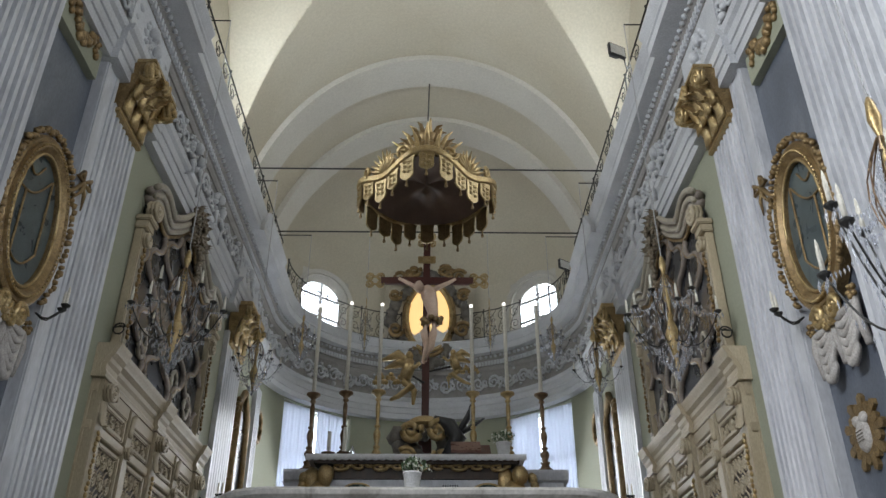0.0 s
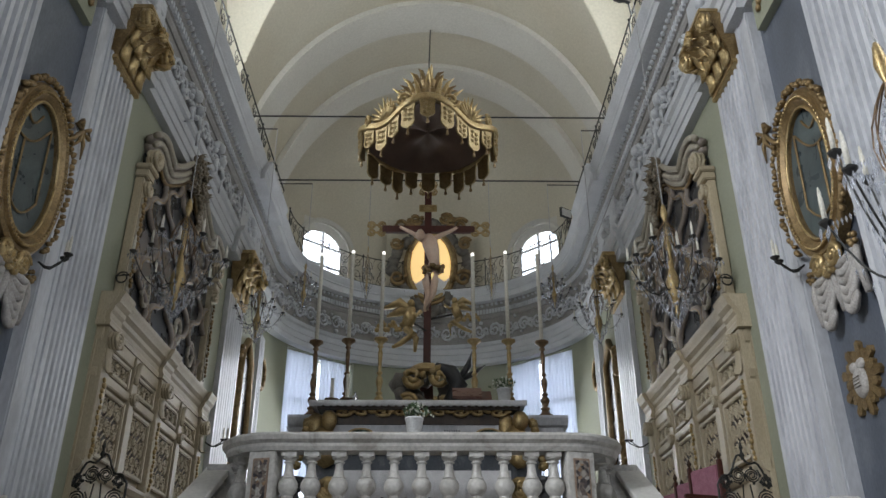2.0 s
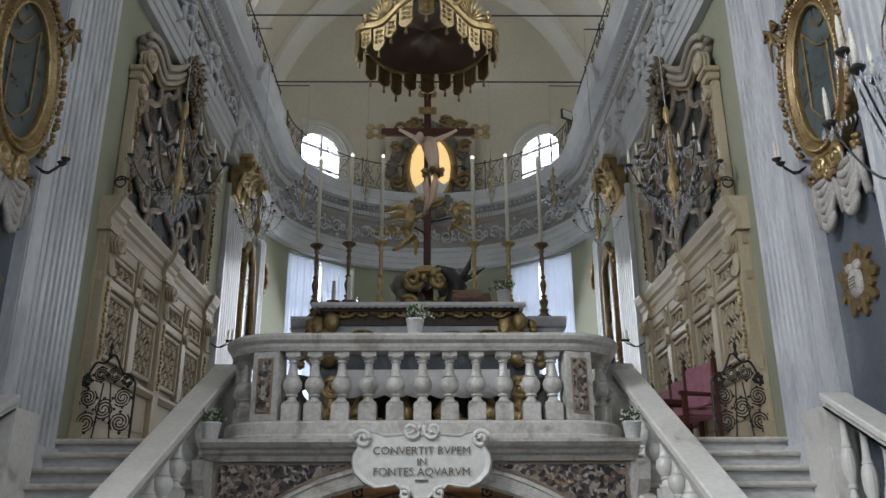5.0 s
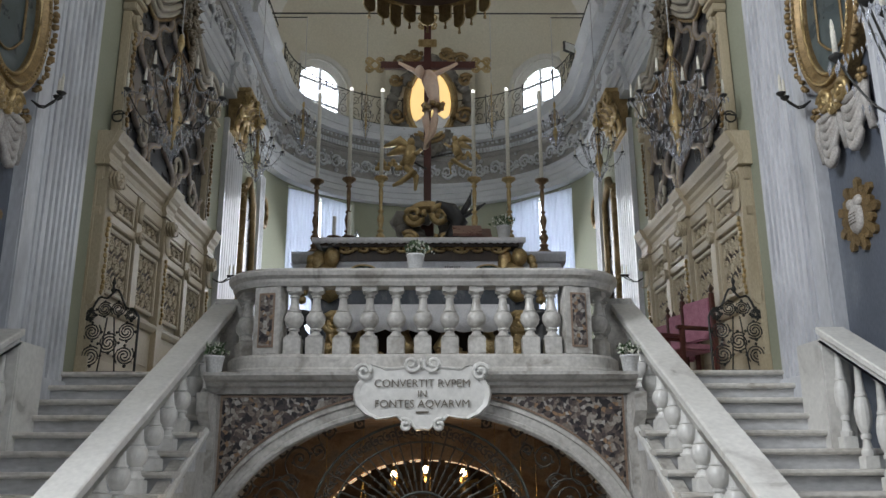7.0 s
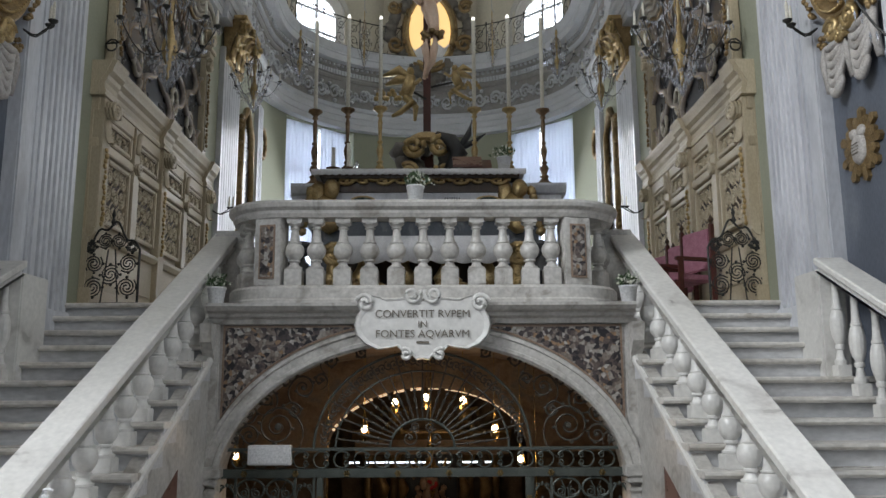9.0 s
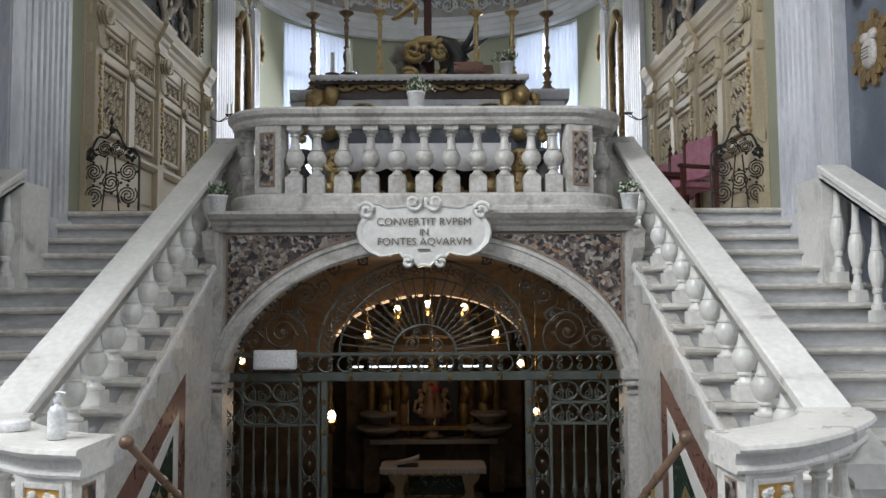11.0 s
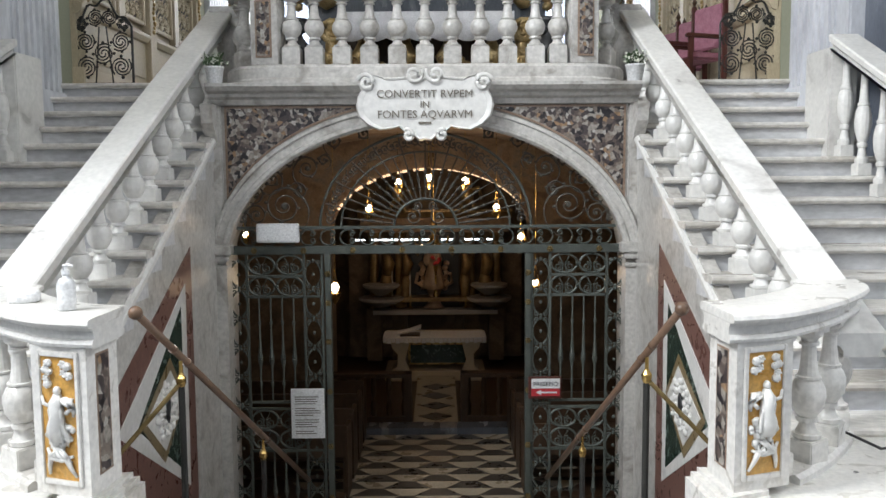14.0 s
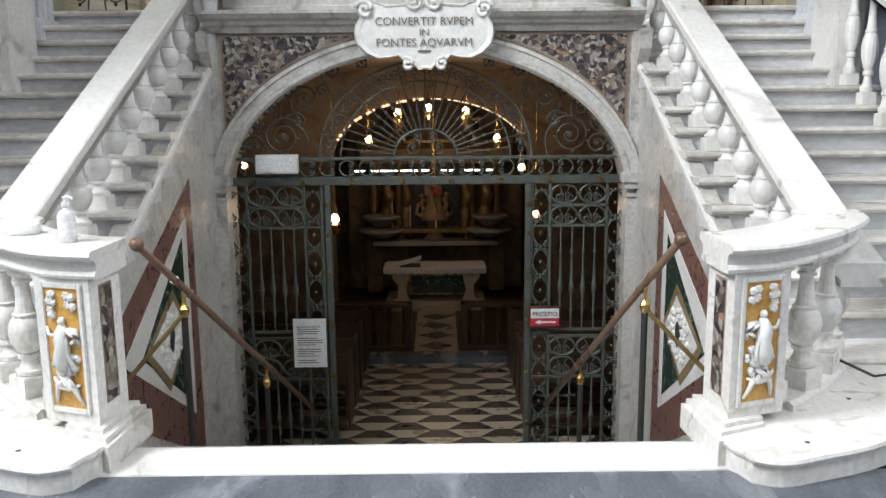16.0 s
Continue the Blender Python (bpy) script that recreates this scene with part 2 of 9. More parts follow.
def breccia():
    """Angular purple, white and ochre fragments."""
    m, n, l, b = node_mat("purple_breccia", (0.2, 0.15, 0.15), 0.28)
    tc = n.new("ShaderNodeTexCoord")
    nz = n.new("ShaderNodeTexNoise")
    nz.inputs["Scale"].default_value = 6
    mix = n.new("ShaderNodeMix")
    mix.data_type = "RGBA"
    mix.inputs[0].default_value = 0.1
    l.new(tc.outputs["Object"], nz.inputs["Vector"])
    l.new(tc.outputs["Object"], mix.inputs["A"])
    l.new(nz.outputs["Color"], mix.inputs["B"])
    vo = n.new("ShaderNodeTexVoronoi")
    vo.inputs["Scale"].default_value = 30
    l.new(mix.outputs["Result"], vo.inputs["Vector"])
    sep = n.new("ShaderNodeSeparateColor")
    l.new(vo.outputs["Color"], sep.inputs[0])
    r = n.new("ShaderNodeValToRGB")
    r.color_ramp.interpolation = "CONSTANT"
    cols = [(0.0, (0.025, 0.022, 0.025)), (0.2, (0.07, 0.055, 0.055)), (0.4, (0.13, 0.1, 0.085)), (0.56, (0.22, 0.18, 0.15)), (0.72, (0.33, 0.3, 0.26)), (0.88, (0.45, 0.42, 0.38)), (0.95, (0.3, 0.19, 0.11))]
    while len(r.color_ramp.elements) < len(cols):
        r.color_ramp.elements.new(0.5)
    for e, (p, c) in zip(r.color_ramp.elements, cols):
        e.position, e.color = p, (*c, 1)
    l.new(sep.outputs[0], r.inputs[0])
    n2 = n.new("ShaderNodeTexNoise")
    n2.inputs["Scale"].default_value, n2.inputs["Detail"].default_value = 40, 6
    l.new(tc.outputs["Object"], n2.inputs["Vector"])
    v = n.new("ShaderNodeMapRange")
    v.inputs["From Min"].default_value, v.inputs["From Max"].default_value = 0.3, 0.7
    v.inputs["To Min"].default_value, v.inputs["To Max"].default_value = 0.55, 1.15
    l.new(n2.outputs[0], v.inputs[0])
    s = n.new("ShaderNodeVectorMath")
    s.operation = "SCALE"
    l.new(r.outputs[0], s.inputs[0])
    l.new(v.outputs[0], s.inputs["Scale"])
    l.new(s.outputs[0], b.inputs["Base Color"])
    return m


BRECCIA = breccia()
DAYLIGHT = glow("bright_daylight", (0.84, 0.9, 1.0), 8.0)
BULB = glow("lit_bulb", (1.0, 0.78, 0.5), 22.0)
LED = glow("lit_led_strip", (0.85, 0.92, 1.0), 4.0)
LED_WARM = glow("lit_rope_light", (1.0, 0.68, 0.42), 1.3)
AMBER = glow("amber_lit_glass", (1.0, 0.68, 0.28), 1.25)


def glass_mat(name, color, rough, clear=1.0):
    m, n, l, b = node_mat(name, color, rough)
    b.inputs["Transmission Weight"].default_value = clear
    b.inputs["IOR"].default_value = 1.5
    return m


CRYSTAL = glass_mat("crystal", (0.82, 0.84, 0.9), 0.03, 0.78)
PANE = glass_mat("window_glass", (0.95, 0.97, 1.0), 0.02)
MIRROR = varied("tarnished_mirror", [(0.0, (0.04, 0.042, 0.05)), (1.0, (0.12, 0.125, 0.14))], 3, 6, 0.28, 0.7, bump=0.02)


def curtain_mat():
    m, n, l, b = node_mat("sheer_white_curtain", (0.8, 0.82, 0.86), 0.8)
    tr = n.new("ShaderNodeBsdfTranslucent")
    tr.inputs[0].default_value = (0.85, 0.88, 0.95, 1)
    mix = n.new("ShaderNodeMixShader")
    mix.inputs[0].default_value = 0.6
    l.new(b.outputs[0], mix.inputs[1])
    l.new(tr.outputs[0], mix.inputs[2])
    l.new(mix.outputs[0], n["Material Output"].inputs[0])
    return m


CURTAIN = curtain_mat()


# ---- mesh helpers ----
def thing(name, label, category, at=(0, 0, 0), group="", kind=""):
    ob = new(name)
    ob.location = at
    ob.empty_display_size = 0.1
    return tagged(ob, label, category, group, kind)


def part(name, bm, material, parent=None, label="", smooth=False, keep=None):
    me = bpy.data.meshes.new(name)
    bmesh.ops.recalc_face_normals(bm, faces=bm.faces)
    bm.to_mesh(me)
    bm.free()
    me.polygons.foreach_set("use_smooth", [True] * len(me.polygons))
    if not smooth:
        me.set_sharp_from_angle(angle=radians(24))
    me.materials.append(material)
    ob = new(name, me)
    if parent is not None:
        ob.parent = parent
    if label:
        ob["label"] = label
    return ob


def again(name, ob, parent, m):
    """Another object on the mesh of ob."""
    c = new(name, ob.data)
    c.parent = parent
    c.matrix_local = m
    return c


def structure(name, bm, material, label="", category="", smooth=False):
    return tagged(part(name, bm, material, None, label, smooth), label, category or name.split("_")[0], "", "structure")


def box(bm, x0, x1, y0, y1, z0, z1, bevel=0.0):
    x0, x1, y0, y1, z0, z1 = min(x0, x1), max(x0, x1), min(y0, y1), max(y0, y1), min(z0, z1), max(z0, z1)
    r = bmesh.ops.create_cube(bm, size=1.0, matrix=Matrix.LocRotScale(((x0 + x1) / 2, (y0 + y1) / 2, (z0 + z1) / 2), None, (x1 - x0, y1 - y0, z1 - z0)))
    if bevel:
        es = list({e for v in r["verts"] for e in v.link_edges})
        bmesh.ops.bevel(bm, geom=es, offset=bevel, segments=2, affect="EDGES")
    return bm


def B(*a, **k):
    return box(bmesh.new(), *a, **k)


def lathe(bm, profile, segs=14, m=Matrix(), squash=1.0, cap=True):
    rings = []
    for r, z in profile:
        rings.append([bm.verts.new(m @ Vector((r * math.cos(2 * math.pi * i / segs), squash * r * math.sin(2 * math.pi * i / segs), z))) for i in range(segs)])
    for a, b in zip(rings, rings[1:]):
        for i in range(segs):
            bm.faces.new((a[i], a[(i + 1) % segs], b[(i + 1) % segs], b[i]))
    if cap:
        bm.faces.new(rings[0][::-1])
        bm.faces.new(rings[-1])
    return bm


def tube(bm, pts, r, segs=6, taper=None):
    """A round bar along points; taper gives a factor per point."""
    pts = [Vector(p) for p in pts]
    rings = []
    up = Vector((0, 0, 1))
    for i, p in enumerate(pts):
        d = (pts[min(i + 1, len(pts) - 1)] - pts[max(i - 1, 0)])
        if d.length < 1e-9:
            d = Vector((0, 0, 1))
        d.normalize()
        ref = up if abs(d.dot(up)) < 0.95 else Vector((1, 0, 0))
        a = d.cross(ref).normalized()
        b = d.cross(a).normalized()
        rr = r * (taper[i] if taper else 1.0)
        rings.append([bm.verts.new(p + (a * math.cos(2 * math.pi * k / segs) + b * math.sin(2 * math.pi * k / segs)) * rr) for k in range(segs)])
    for a, b in zip(rings, rings[1:]):
        for k in range(segs):
            bm.faces.new((a[k], a[(k + 1) % segs], b[(k + 1) % segs], b[k]))
    bm.faces.new(rings[0][::-1])
    bm.faces.new(rings[-1])
    return bm


def loft(bm, sections, closed=True, caps=True):
    """Skin over sections with the same number of points each."""
    rows = [[bm.verts.new(p) for p in s] for s in sections]
    n = len(rows[0])
    for a, b in zip(rows, rows[1:]):
        for i in range(n if closed else n - 1):
            bm.faces.new((a[i], a[(i + 1) % n], b[(i + 1) % n], b[i]))
    if caps and closed:
        bm.faces.new(rows[0][::-1])
        bm.faces.new(rows[-1])
    return bm


def moulding(bm, path, profile, closed=False):
    """A profile of (out, up) points run along a plan path of (x, y, nx, ny, z) points."""
    return loft(bm, [[(x + nx * o, y + ny * o, z + u) for o, u in profile] for x, y, nx, ny, z in path], True, not closed)


def prism(bm, poly, axis, a, b):
    """A polygon (two coordinates each) pushed from a to b along an axis."""
    def at(p, v):
        q = list(p)
        q.insert("xyz".index(axis), v)
        return q
    return loft(bm, [[at(p, a) for p in poly], [at(p, b) for p in poly]])


def spiral(c, r0, r1, turns, start, plane="xz", n=18, off=0.0):
    pts = []
    for i in range(n + 1):
        k = i / n
        a = start + turns * 2 * math.pi * k
        r = r0 + (r1 - r0) * k
        u, v = r * math.cos(a), r * math.sin(a)
        pts.append(Vector((c[0] + u, c[1] + off, c[2] + v)) if plane == "xz" else Vector((c[0] + off, c[1] + u, c[2] + v)))
    return pts


def blob(bm, c, r, seed=0, sub=2, rough=0.25):
    res = bmesh.ops.create_icosphere(bm, subdivisions=sub, radius=1.0, matrix=Matrix.LocRotScale(c, None, r if hasattr(r, "__len__") else (r, r, r)))
    for v in res["verts"]:
        d = v.co - Vector(c)
        v.co = Vector(c) + d * (1 + rough * noise.noise(v.co * 9 + Vector((seed * 3.1, seed, 0))))
    return bm


# ---- setting: nave, chancel walls, vault, apse ----
FLOOR_TOP = 2.6
RISE, RUN = FLOOR_TOP / 15, 0.3215


def nave():
    bm = B(-7, 7, -14, 3.34, -0.12, 0)
    for s in (-1, 1):
        box(bm, s * 2.1, s * 7, 3.34, 9.0, -0.12, -0.004)
    structure("floor_nave", bm, BARDIGLIO, "dark grey veined marble floor of the nave", "floor")
    bm = bmesh.new()
    for s in (-1, 1):
        # side walls with three high window openings
        box(bm, s * 7, s * 7.4, -14, 4.2, 0, 7.2)
        box(bm, s * 7, s * 7.4, -14, 4.2, 11.6, 16.5)
        for a, b in ((-14, -10.4), (-7.6, -5.9), (-3.1, -0.5), (2.3, 4.2)):
            box(bm, s * 7, s * 7.4, a, b, 7.2, 11.6)
        box(bm, s * 4.05, s * 7.0, 4.2, 4.6, 0, 16.5)
    structure("wall_nave", bm, PLASTER, "pale stuccoed nave walls", "wall")
    bm = bmesh.new()
    box(bm, -7.4, 7.4, -14.4, -14, 0, 6.4)
    box(bm, -7.4, 7.4, -14.4, -14, 11.6, 16.5)
    for s in (-1, 1):
        box(bm, s * 2.6, s * 7.4, -14.4, -14, 6.4, 11.6)
    structure("wall_west", bm, PLASTER, "pale stuccoed west wall", "wall")
    structure("ceiling_nave", B(-7.4, 7.4, -14.4, 4.2, 16.5, 16.8), VAULT, "cream plastered nave ceiling", "ceiling")


nave()


def fluted(bm, s, xf, y0, y1, z0, z1, n, depth=0.035, back=0.3, margin=0.06):
    """A fluted pilaster shaft facing the middle of the church."""
    pts = [(s * (xf + back), y0), (s * xf, y0), (s * xf, y0 + margin)]
    w = (y1 - y0 - 2 * margin) / n
    for i in range(n):
        a = y0 + margin + i * w
        for k in range(0, 9):
            f = k / 8
            pts.append((s * (xf + depth * math.sin(math.pi * f) ** 0.7), a + w * (0.22 + 0.56 * f)))
    pts += [(s * xf, y1), (s * (xf + back), y1)]
    # convex stops in the lower third are left out: the flutes run through
    prism(bm, pts, "z", z0, z1)
    return bm


def side_walls(s):
    tag = "left" if s < 0 else "right"
    # green chancel wall
    structure("wall_chancel_" + tag, B(s * 4.05, s * 4.55, 8.6, 18.3, 0, 10.9), GREEN, "sage green plastered chancel wall", "wall")
    structure("wall_panel_" + tag, B(s * 4.1, s * 4.5, 6.2, 7.9, 0, 10.9), BLUE, "blue-grey marbled stucco wall panel", "wall")
    p = thing("pilaster", "fluted pale grey marble pilaster on a plain strip", "pilaster", group="chancel pilasters", kind="structure")
    part("shaft", fluted(bmesh.new(), s, 3.93, 8.05, 8.9, 2.1, 8.36, 6, 0.1), MARBLE_GREY, p)
    bm = B(s * 3.97, s * 4.4, 7.68, 8.05, 0.9, 8.72)
    box(bm, s * 3.95, s * 3.97, 7.69, 7.74, 0.9, 8.72)
    box(bm, s * 3.95, s * 3.97, 7.97, 8.04, 0.9, 8.72)
    part("side_strip", bm, MARBLE_GREY, p)
    part("plinth", B(s * 3.9, s * 4.4, 8.02, 8.95, 1.5, 2.5, 0.015), MARBLE_GREY, p)
    # near pilaster
    p = thing("pilaster", "fluted pale grey marble pilaster beside the wall panel", "pilaster", group="chancel pilasters", kind="structure")
    part("shaft", fluted(bmesh.new(), s, 3.93, 5.0, 6.4, 1.6, 9.3, 10, 0.1), MARBLE_GREY, p)
    part("side_strip", B(s * 3.98, s * 4.4, 4.2, 5.0, 0.0, 9.3), MARBLE_GREY, p)
    part("plinth", B(s * 3.88, s * 4.4, 4.95, 6.45, 0.0, 1.6, 0.015), MARBLE_GREY, p)
    # two pale strips by the apse with a mirror bay between
    for a, b in ((14.9, 16.2), (18.0, 18.5)):
        p = thing("pilaster", "pale grey marble pilaster towards the apse", "pilaster", group="apse pilasters", kind="structure")
        part("shaft", fluted(bmesh.new(), s, 3.95, a, b, 2.6, 8.3, 7, 0.02), MARBLE_GREY, p)
        part("plinth", B(s * 3.9, s * 4.3, a - 0.04, b + 0.04, 2.6, 3.3, 0.01), MARBLE_GREY, p)
    # gilded festoon panel above the blue panel
    structure("wall_frieze_panel_" + tag, B(s * 4.0, s * 4.3, 6.4, 7.55, 8.3, 9.3), GREEN, "sage green panel above the blue-grey wall", "wall")


for s in (-1, 1):
    side_walls(s)

APSE_Y, APSE_A, APSE_B = 18.2, 3.95, 3.6


def apse_path(grow, z, n=40, straight=True):
    """The plan line of the chancel, from its near left end round the apse to its near right end, with inward normals."""
    pts = []
    if straight:
        for y in (4.2, 8.0, 12.0, 16.0, 17.6):
            pts.append((-APSE_A - grow, y, 1, 0, z))
    for i in range(n + 1):
        a = math.pi - math.pi * i / n
        c, q = math.cos(a), math.sin(a)
        nx, ny = -c / APSE_A, -q / APSE_B
        ln = math.hypot(nx, ny)
        pts.append(((APSE_A + grow) * c, APSE_Y + (APSE_B + grow) * q, nx / ln, ny / ln, z))
    if straight:
        for y in (17.6, 16.0, 12.0, 8.0, 4.2):
            pts.append((APSE_A + grow, y, -1, 0, z))
    return pts


def entablature():
    e = thing("entablature", "white and grey stucco cornice running round the chancel and apse", "cornice", kind="structure")
    arch = [(-0.3, 8.72), (0.03, 8.72), (0.03, 8.86), (0.055, 8.87), (0.055, 9.02), (0.08, 9.03), (0.08, 9.18), (0.13, 9.22), (0.15, 9.3), (-0.3, 9.3)]
    part("architrave", moulding(bmesh.new(), apse_path(0, 0), arch), PLASTER, e)
    # frieze and bed moulding coloured darker to hold the shadow below the corona
    part("frieze", moulding(bmesh.new(), apse_path(0, 0), [(-0.3, 9.3), (0.04, 9.3), (0.04, 10.02), (-0.3, 10.02)]), FRIEZE, e)
    bed = [(-0.3, 10.02), (0.07, 10.02), (0.1, 10.08), (0.1, 10.13), (0.13, 10.14), (0.13, 10.27), (0.16, 10.28), (0.22, 10.36), (0.24, 10.41), (-0.3, 10.41)]
    part("bed_moulding", moulding(bmesh.new(), apse_path(0, 0), bed), FRIEZE, e)
    cor = [(-0.3, 10.41), (0.44, 10.41), (0.44, 10.58), (0.47, 10.6), (0.47, 10.63), (0.53, 10.72), (0.56, 10.78), (0.56, 10.82), (-0.3, 10.82)]
    part("corona", moulding(bmesh.new(), apse_path(0, 0), cor), PLASTER, e)
    # projecting blocks of the corona over the pilasters
    for s in (-1, 1):
        for a, b in ((4.4, 6.6), (7.6, 9.3), (14.5, 16.6)):
            pth = [(s * APSE_A, a, -s, 0, 0), (s * APSE_A, b, -s, 0, 0)]
            part("corona_break", moulding(bmesh.new(), pth, [(o + 0.09, z - 0.004) for o, z in cor]), PLASTER, e)
            part("architrave_break", moulding(bmesh.new(), pth, [(o + 0.09, z - 0.004) for o, z in arch]), PLASTER, e)
            part("frieze_break", B(s * 3.84, s * 4.1, a + 0.12, b - 0.12, 9.3, 10.4), PLASTER, e)
    # dentil-like egg row, one mesh, uncountable
    bm = bmesh.new()
    pth = apse_path(0, 0, 130, False)
    line = [(-APSE_A, 4.4 + 0.11 * i, 1, 0, 0) for i in range(125)] + pth + [(APSE_A, 18.15 - 0.11 * i, -1, 0, 0) for i in range(125)]
    for x, y, nx, ny, _ in line:
        m = Matrix.Translation((x + nx * 0.15, y + ny * 0.15, 10.2)) @ Matrix.Rotation(math.atan2(ny, nx), 4, "Z")
        bmesh.ops.create_cube(bm, size=1.0, matrix=m @ Matrix.Diagonal((0.06, 0.06, 0.12, 1)))
    tagged(part("dentil_row", bm, PLASTER, e), kind="stuff")
    return e


ENT = entablature()

VZ, VR, VA = 10.5, 5.4, 4.32


def vault():
    # barrel vault crossed by a pair of window lunettes
    n = 40

    def main(x):
        return VZ + VR * math.sqrt(max(0.0, 1 - (x / VA) ** 2))

    def lunette(y):
        return 8.6 + 7.0 * math.sqrt(max(0.0, 1 - ((y - 10.9) / 3.5) ** 2))

    xs = [-VA * math.cos(math.pi * i / 180) for i in range(181)]
    ys = [4.2, 6.0] + [7.3 + 0.04 * j for j in range(186)] + [16.0, 18.4]
    bm = bmesh.new()
    loft(bm, [[(-VA, y, 10.8)] + [(x, y, max(10.8, main(x), lunette(y))) for x in xs] + [(VA, y, 10.8)] for y in ys], False)
    structure("ceiling_vault", bm, VAULT, "cream plastered barrel vault of the chancel with window lunettes", "ceiling")
    # conch over the apse
    rows = []
    for j in range(13):
        f = math.pi / 2 * j / 12
        rows.append([(-VA * math.cos(math.pi * i / 40), 18.4 + 3.65 * math.sin(math.pi * i / 40) * math.cos(f), 12.9 + 3.0 * math.sin(math.pi * i / 40) * math.sin(f)) for i in range(41)])
    bm = loft(bmesh.new(), rows, False)
    bmesh.ops.remove_doubles(bm, verts=bm.verts, dist=0.0005)
    structure("ceiling_conch", bm, VAULT, "cream plastered half-dome of the apse", "ceiling", True)
    for y0, y1 in ((15.1, 16.1), (17.5, 18.4)):
        bm = bmesh.new()
        rr = []
        for i in range(n + 1):
            a = math.pi * i / n
            c, q = -math.cos(a), math.sin(a)
            rr.append([(VA * c, y0, VZ + VR * q + 0.02), ((VA - 0.14) * c, y0, VZ + (VR - 0.14) * q), ((VA - 0.14) * c, y1, VZ + (VR - 0.14) * q), (VA * c, y1, VZ + VR * q + 0.02)])
        loft(bm, rr)
        structure("ceiling_rib", bm, RIB, "white plaster transverse rib of the vault", "rib")
    # thin iron tie rods
    for y, z in ((13.2, 11.05), (15.7, 11.1)):
        t = thing("tie_rod", "thin dark iron tie rod spanning the vault", "tie rod", group="tie rods", kind="structure")
        part("rod", tube(bmesh.new(), [(-4.3, y, z), (4.3, y, z)], 0.017), IRON, t)


vault()

UP_WIN, LOW_WIN = (33.0, 56.0, 10.82, 12.75), (27.5, 59.5, 3.5, 8.68)


def apse_xy(deg, grow):
    a = radians(deg)
    return (APSE_A + grow) * math.cos(a), APSE_Y + (APSE_B + grow) * math.sin(a)


def apse_wall():
    bounds = []
    for a, b, z0, z1 in (UP_WIN, LOW_WIN):
        bounds += [(a, b, z0, z1), (180 - b, 180 - a, z0, z1)]

    def build(name, zs, grow, mat, label):
        degs = sorted(set([i * 3.0 for i in range(61)] + [d for b in bounds for d in b[:2]]))
        zs = sorted(set(zs + [z for b in bounds for z in b[2:] if zs[0] < z < zs[-1]]))
        bm = bmesh.new()
        solid = {}
        for i in range(len(degs) - 1):
            for k in range(len(zs) - 1):
                dm, zm = (degs[i] + degs[i + 1]) / 2, (zs[k] + zs[k + 1]) / 2
                solid[i, k] = not any(b[0] < dm < b[1] and b[2] < zm < b[3] for b in bounds)
        def P(d, z, g):
            return (*apse_xy(d, g), z)
        for (i, k), ok in solid.items():
            if not ok:
                continue
            a, b, c, d = degs[i], degs[i + 1], zs[k], zs[k + 1]
            for g in (grow, grow + 0.5):
                bm.faces.new([bm.verts.new(P(*q, g)) for q in ((a, c), (b, c), (b, d), (a, d))])
            for (di, dk), e in (((-1, 0), ((a, c), (a, d))), ((1, 0), ((b, c), (b, d))), ((0, -1), ((a, c), (b, c))), ((0, 1), ((a, d), (b, d)))):
                if not solid.get((i + di, k + dk), False):
                    bm.faces.new([bm.verts.new(P(*q, g)) for q, g in ((e[0], grow), (e[1], grow), (e[1], grow + 0.5), (e[0], grow + 0.5))])
        bmesh.ops.remove_doubles(bm, verts=bm.verts, dist=0.0005)
        structure(name, bm, mat, label, "wall")

    build("wall_apse", [2.0, 8.9], 0.2, GREEN, "sage green plastered curved apse wall")
    build("wall_apse_upper", [10.7, 12.95], 0.35, VAULT, "cream plastered upper apse wall")
    build("wall_apse_middle", [8.9, 10.7], 0.2, PLASTER, "grey stucco band behind the apse cornice")


apse_wall()


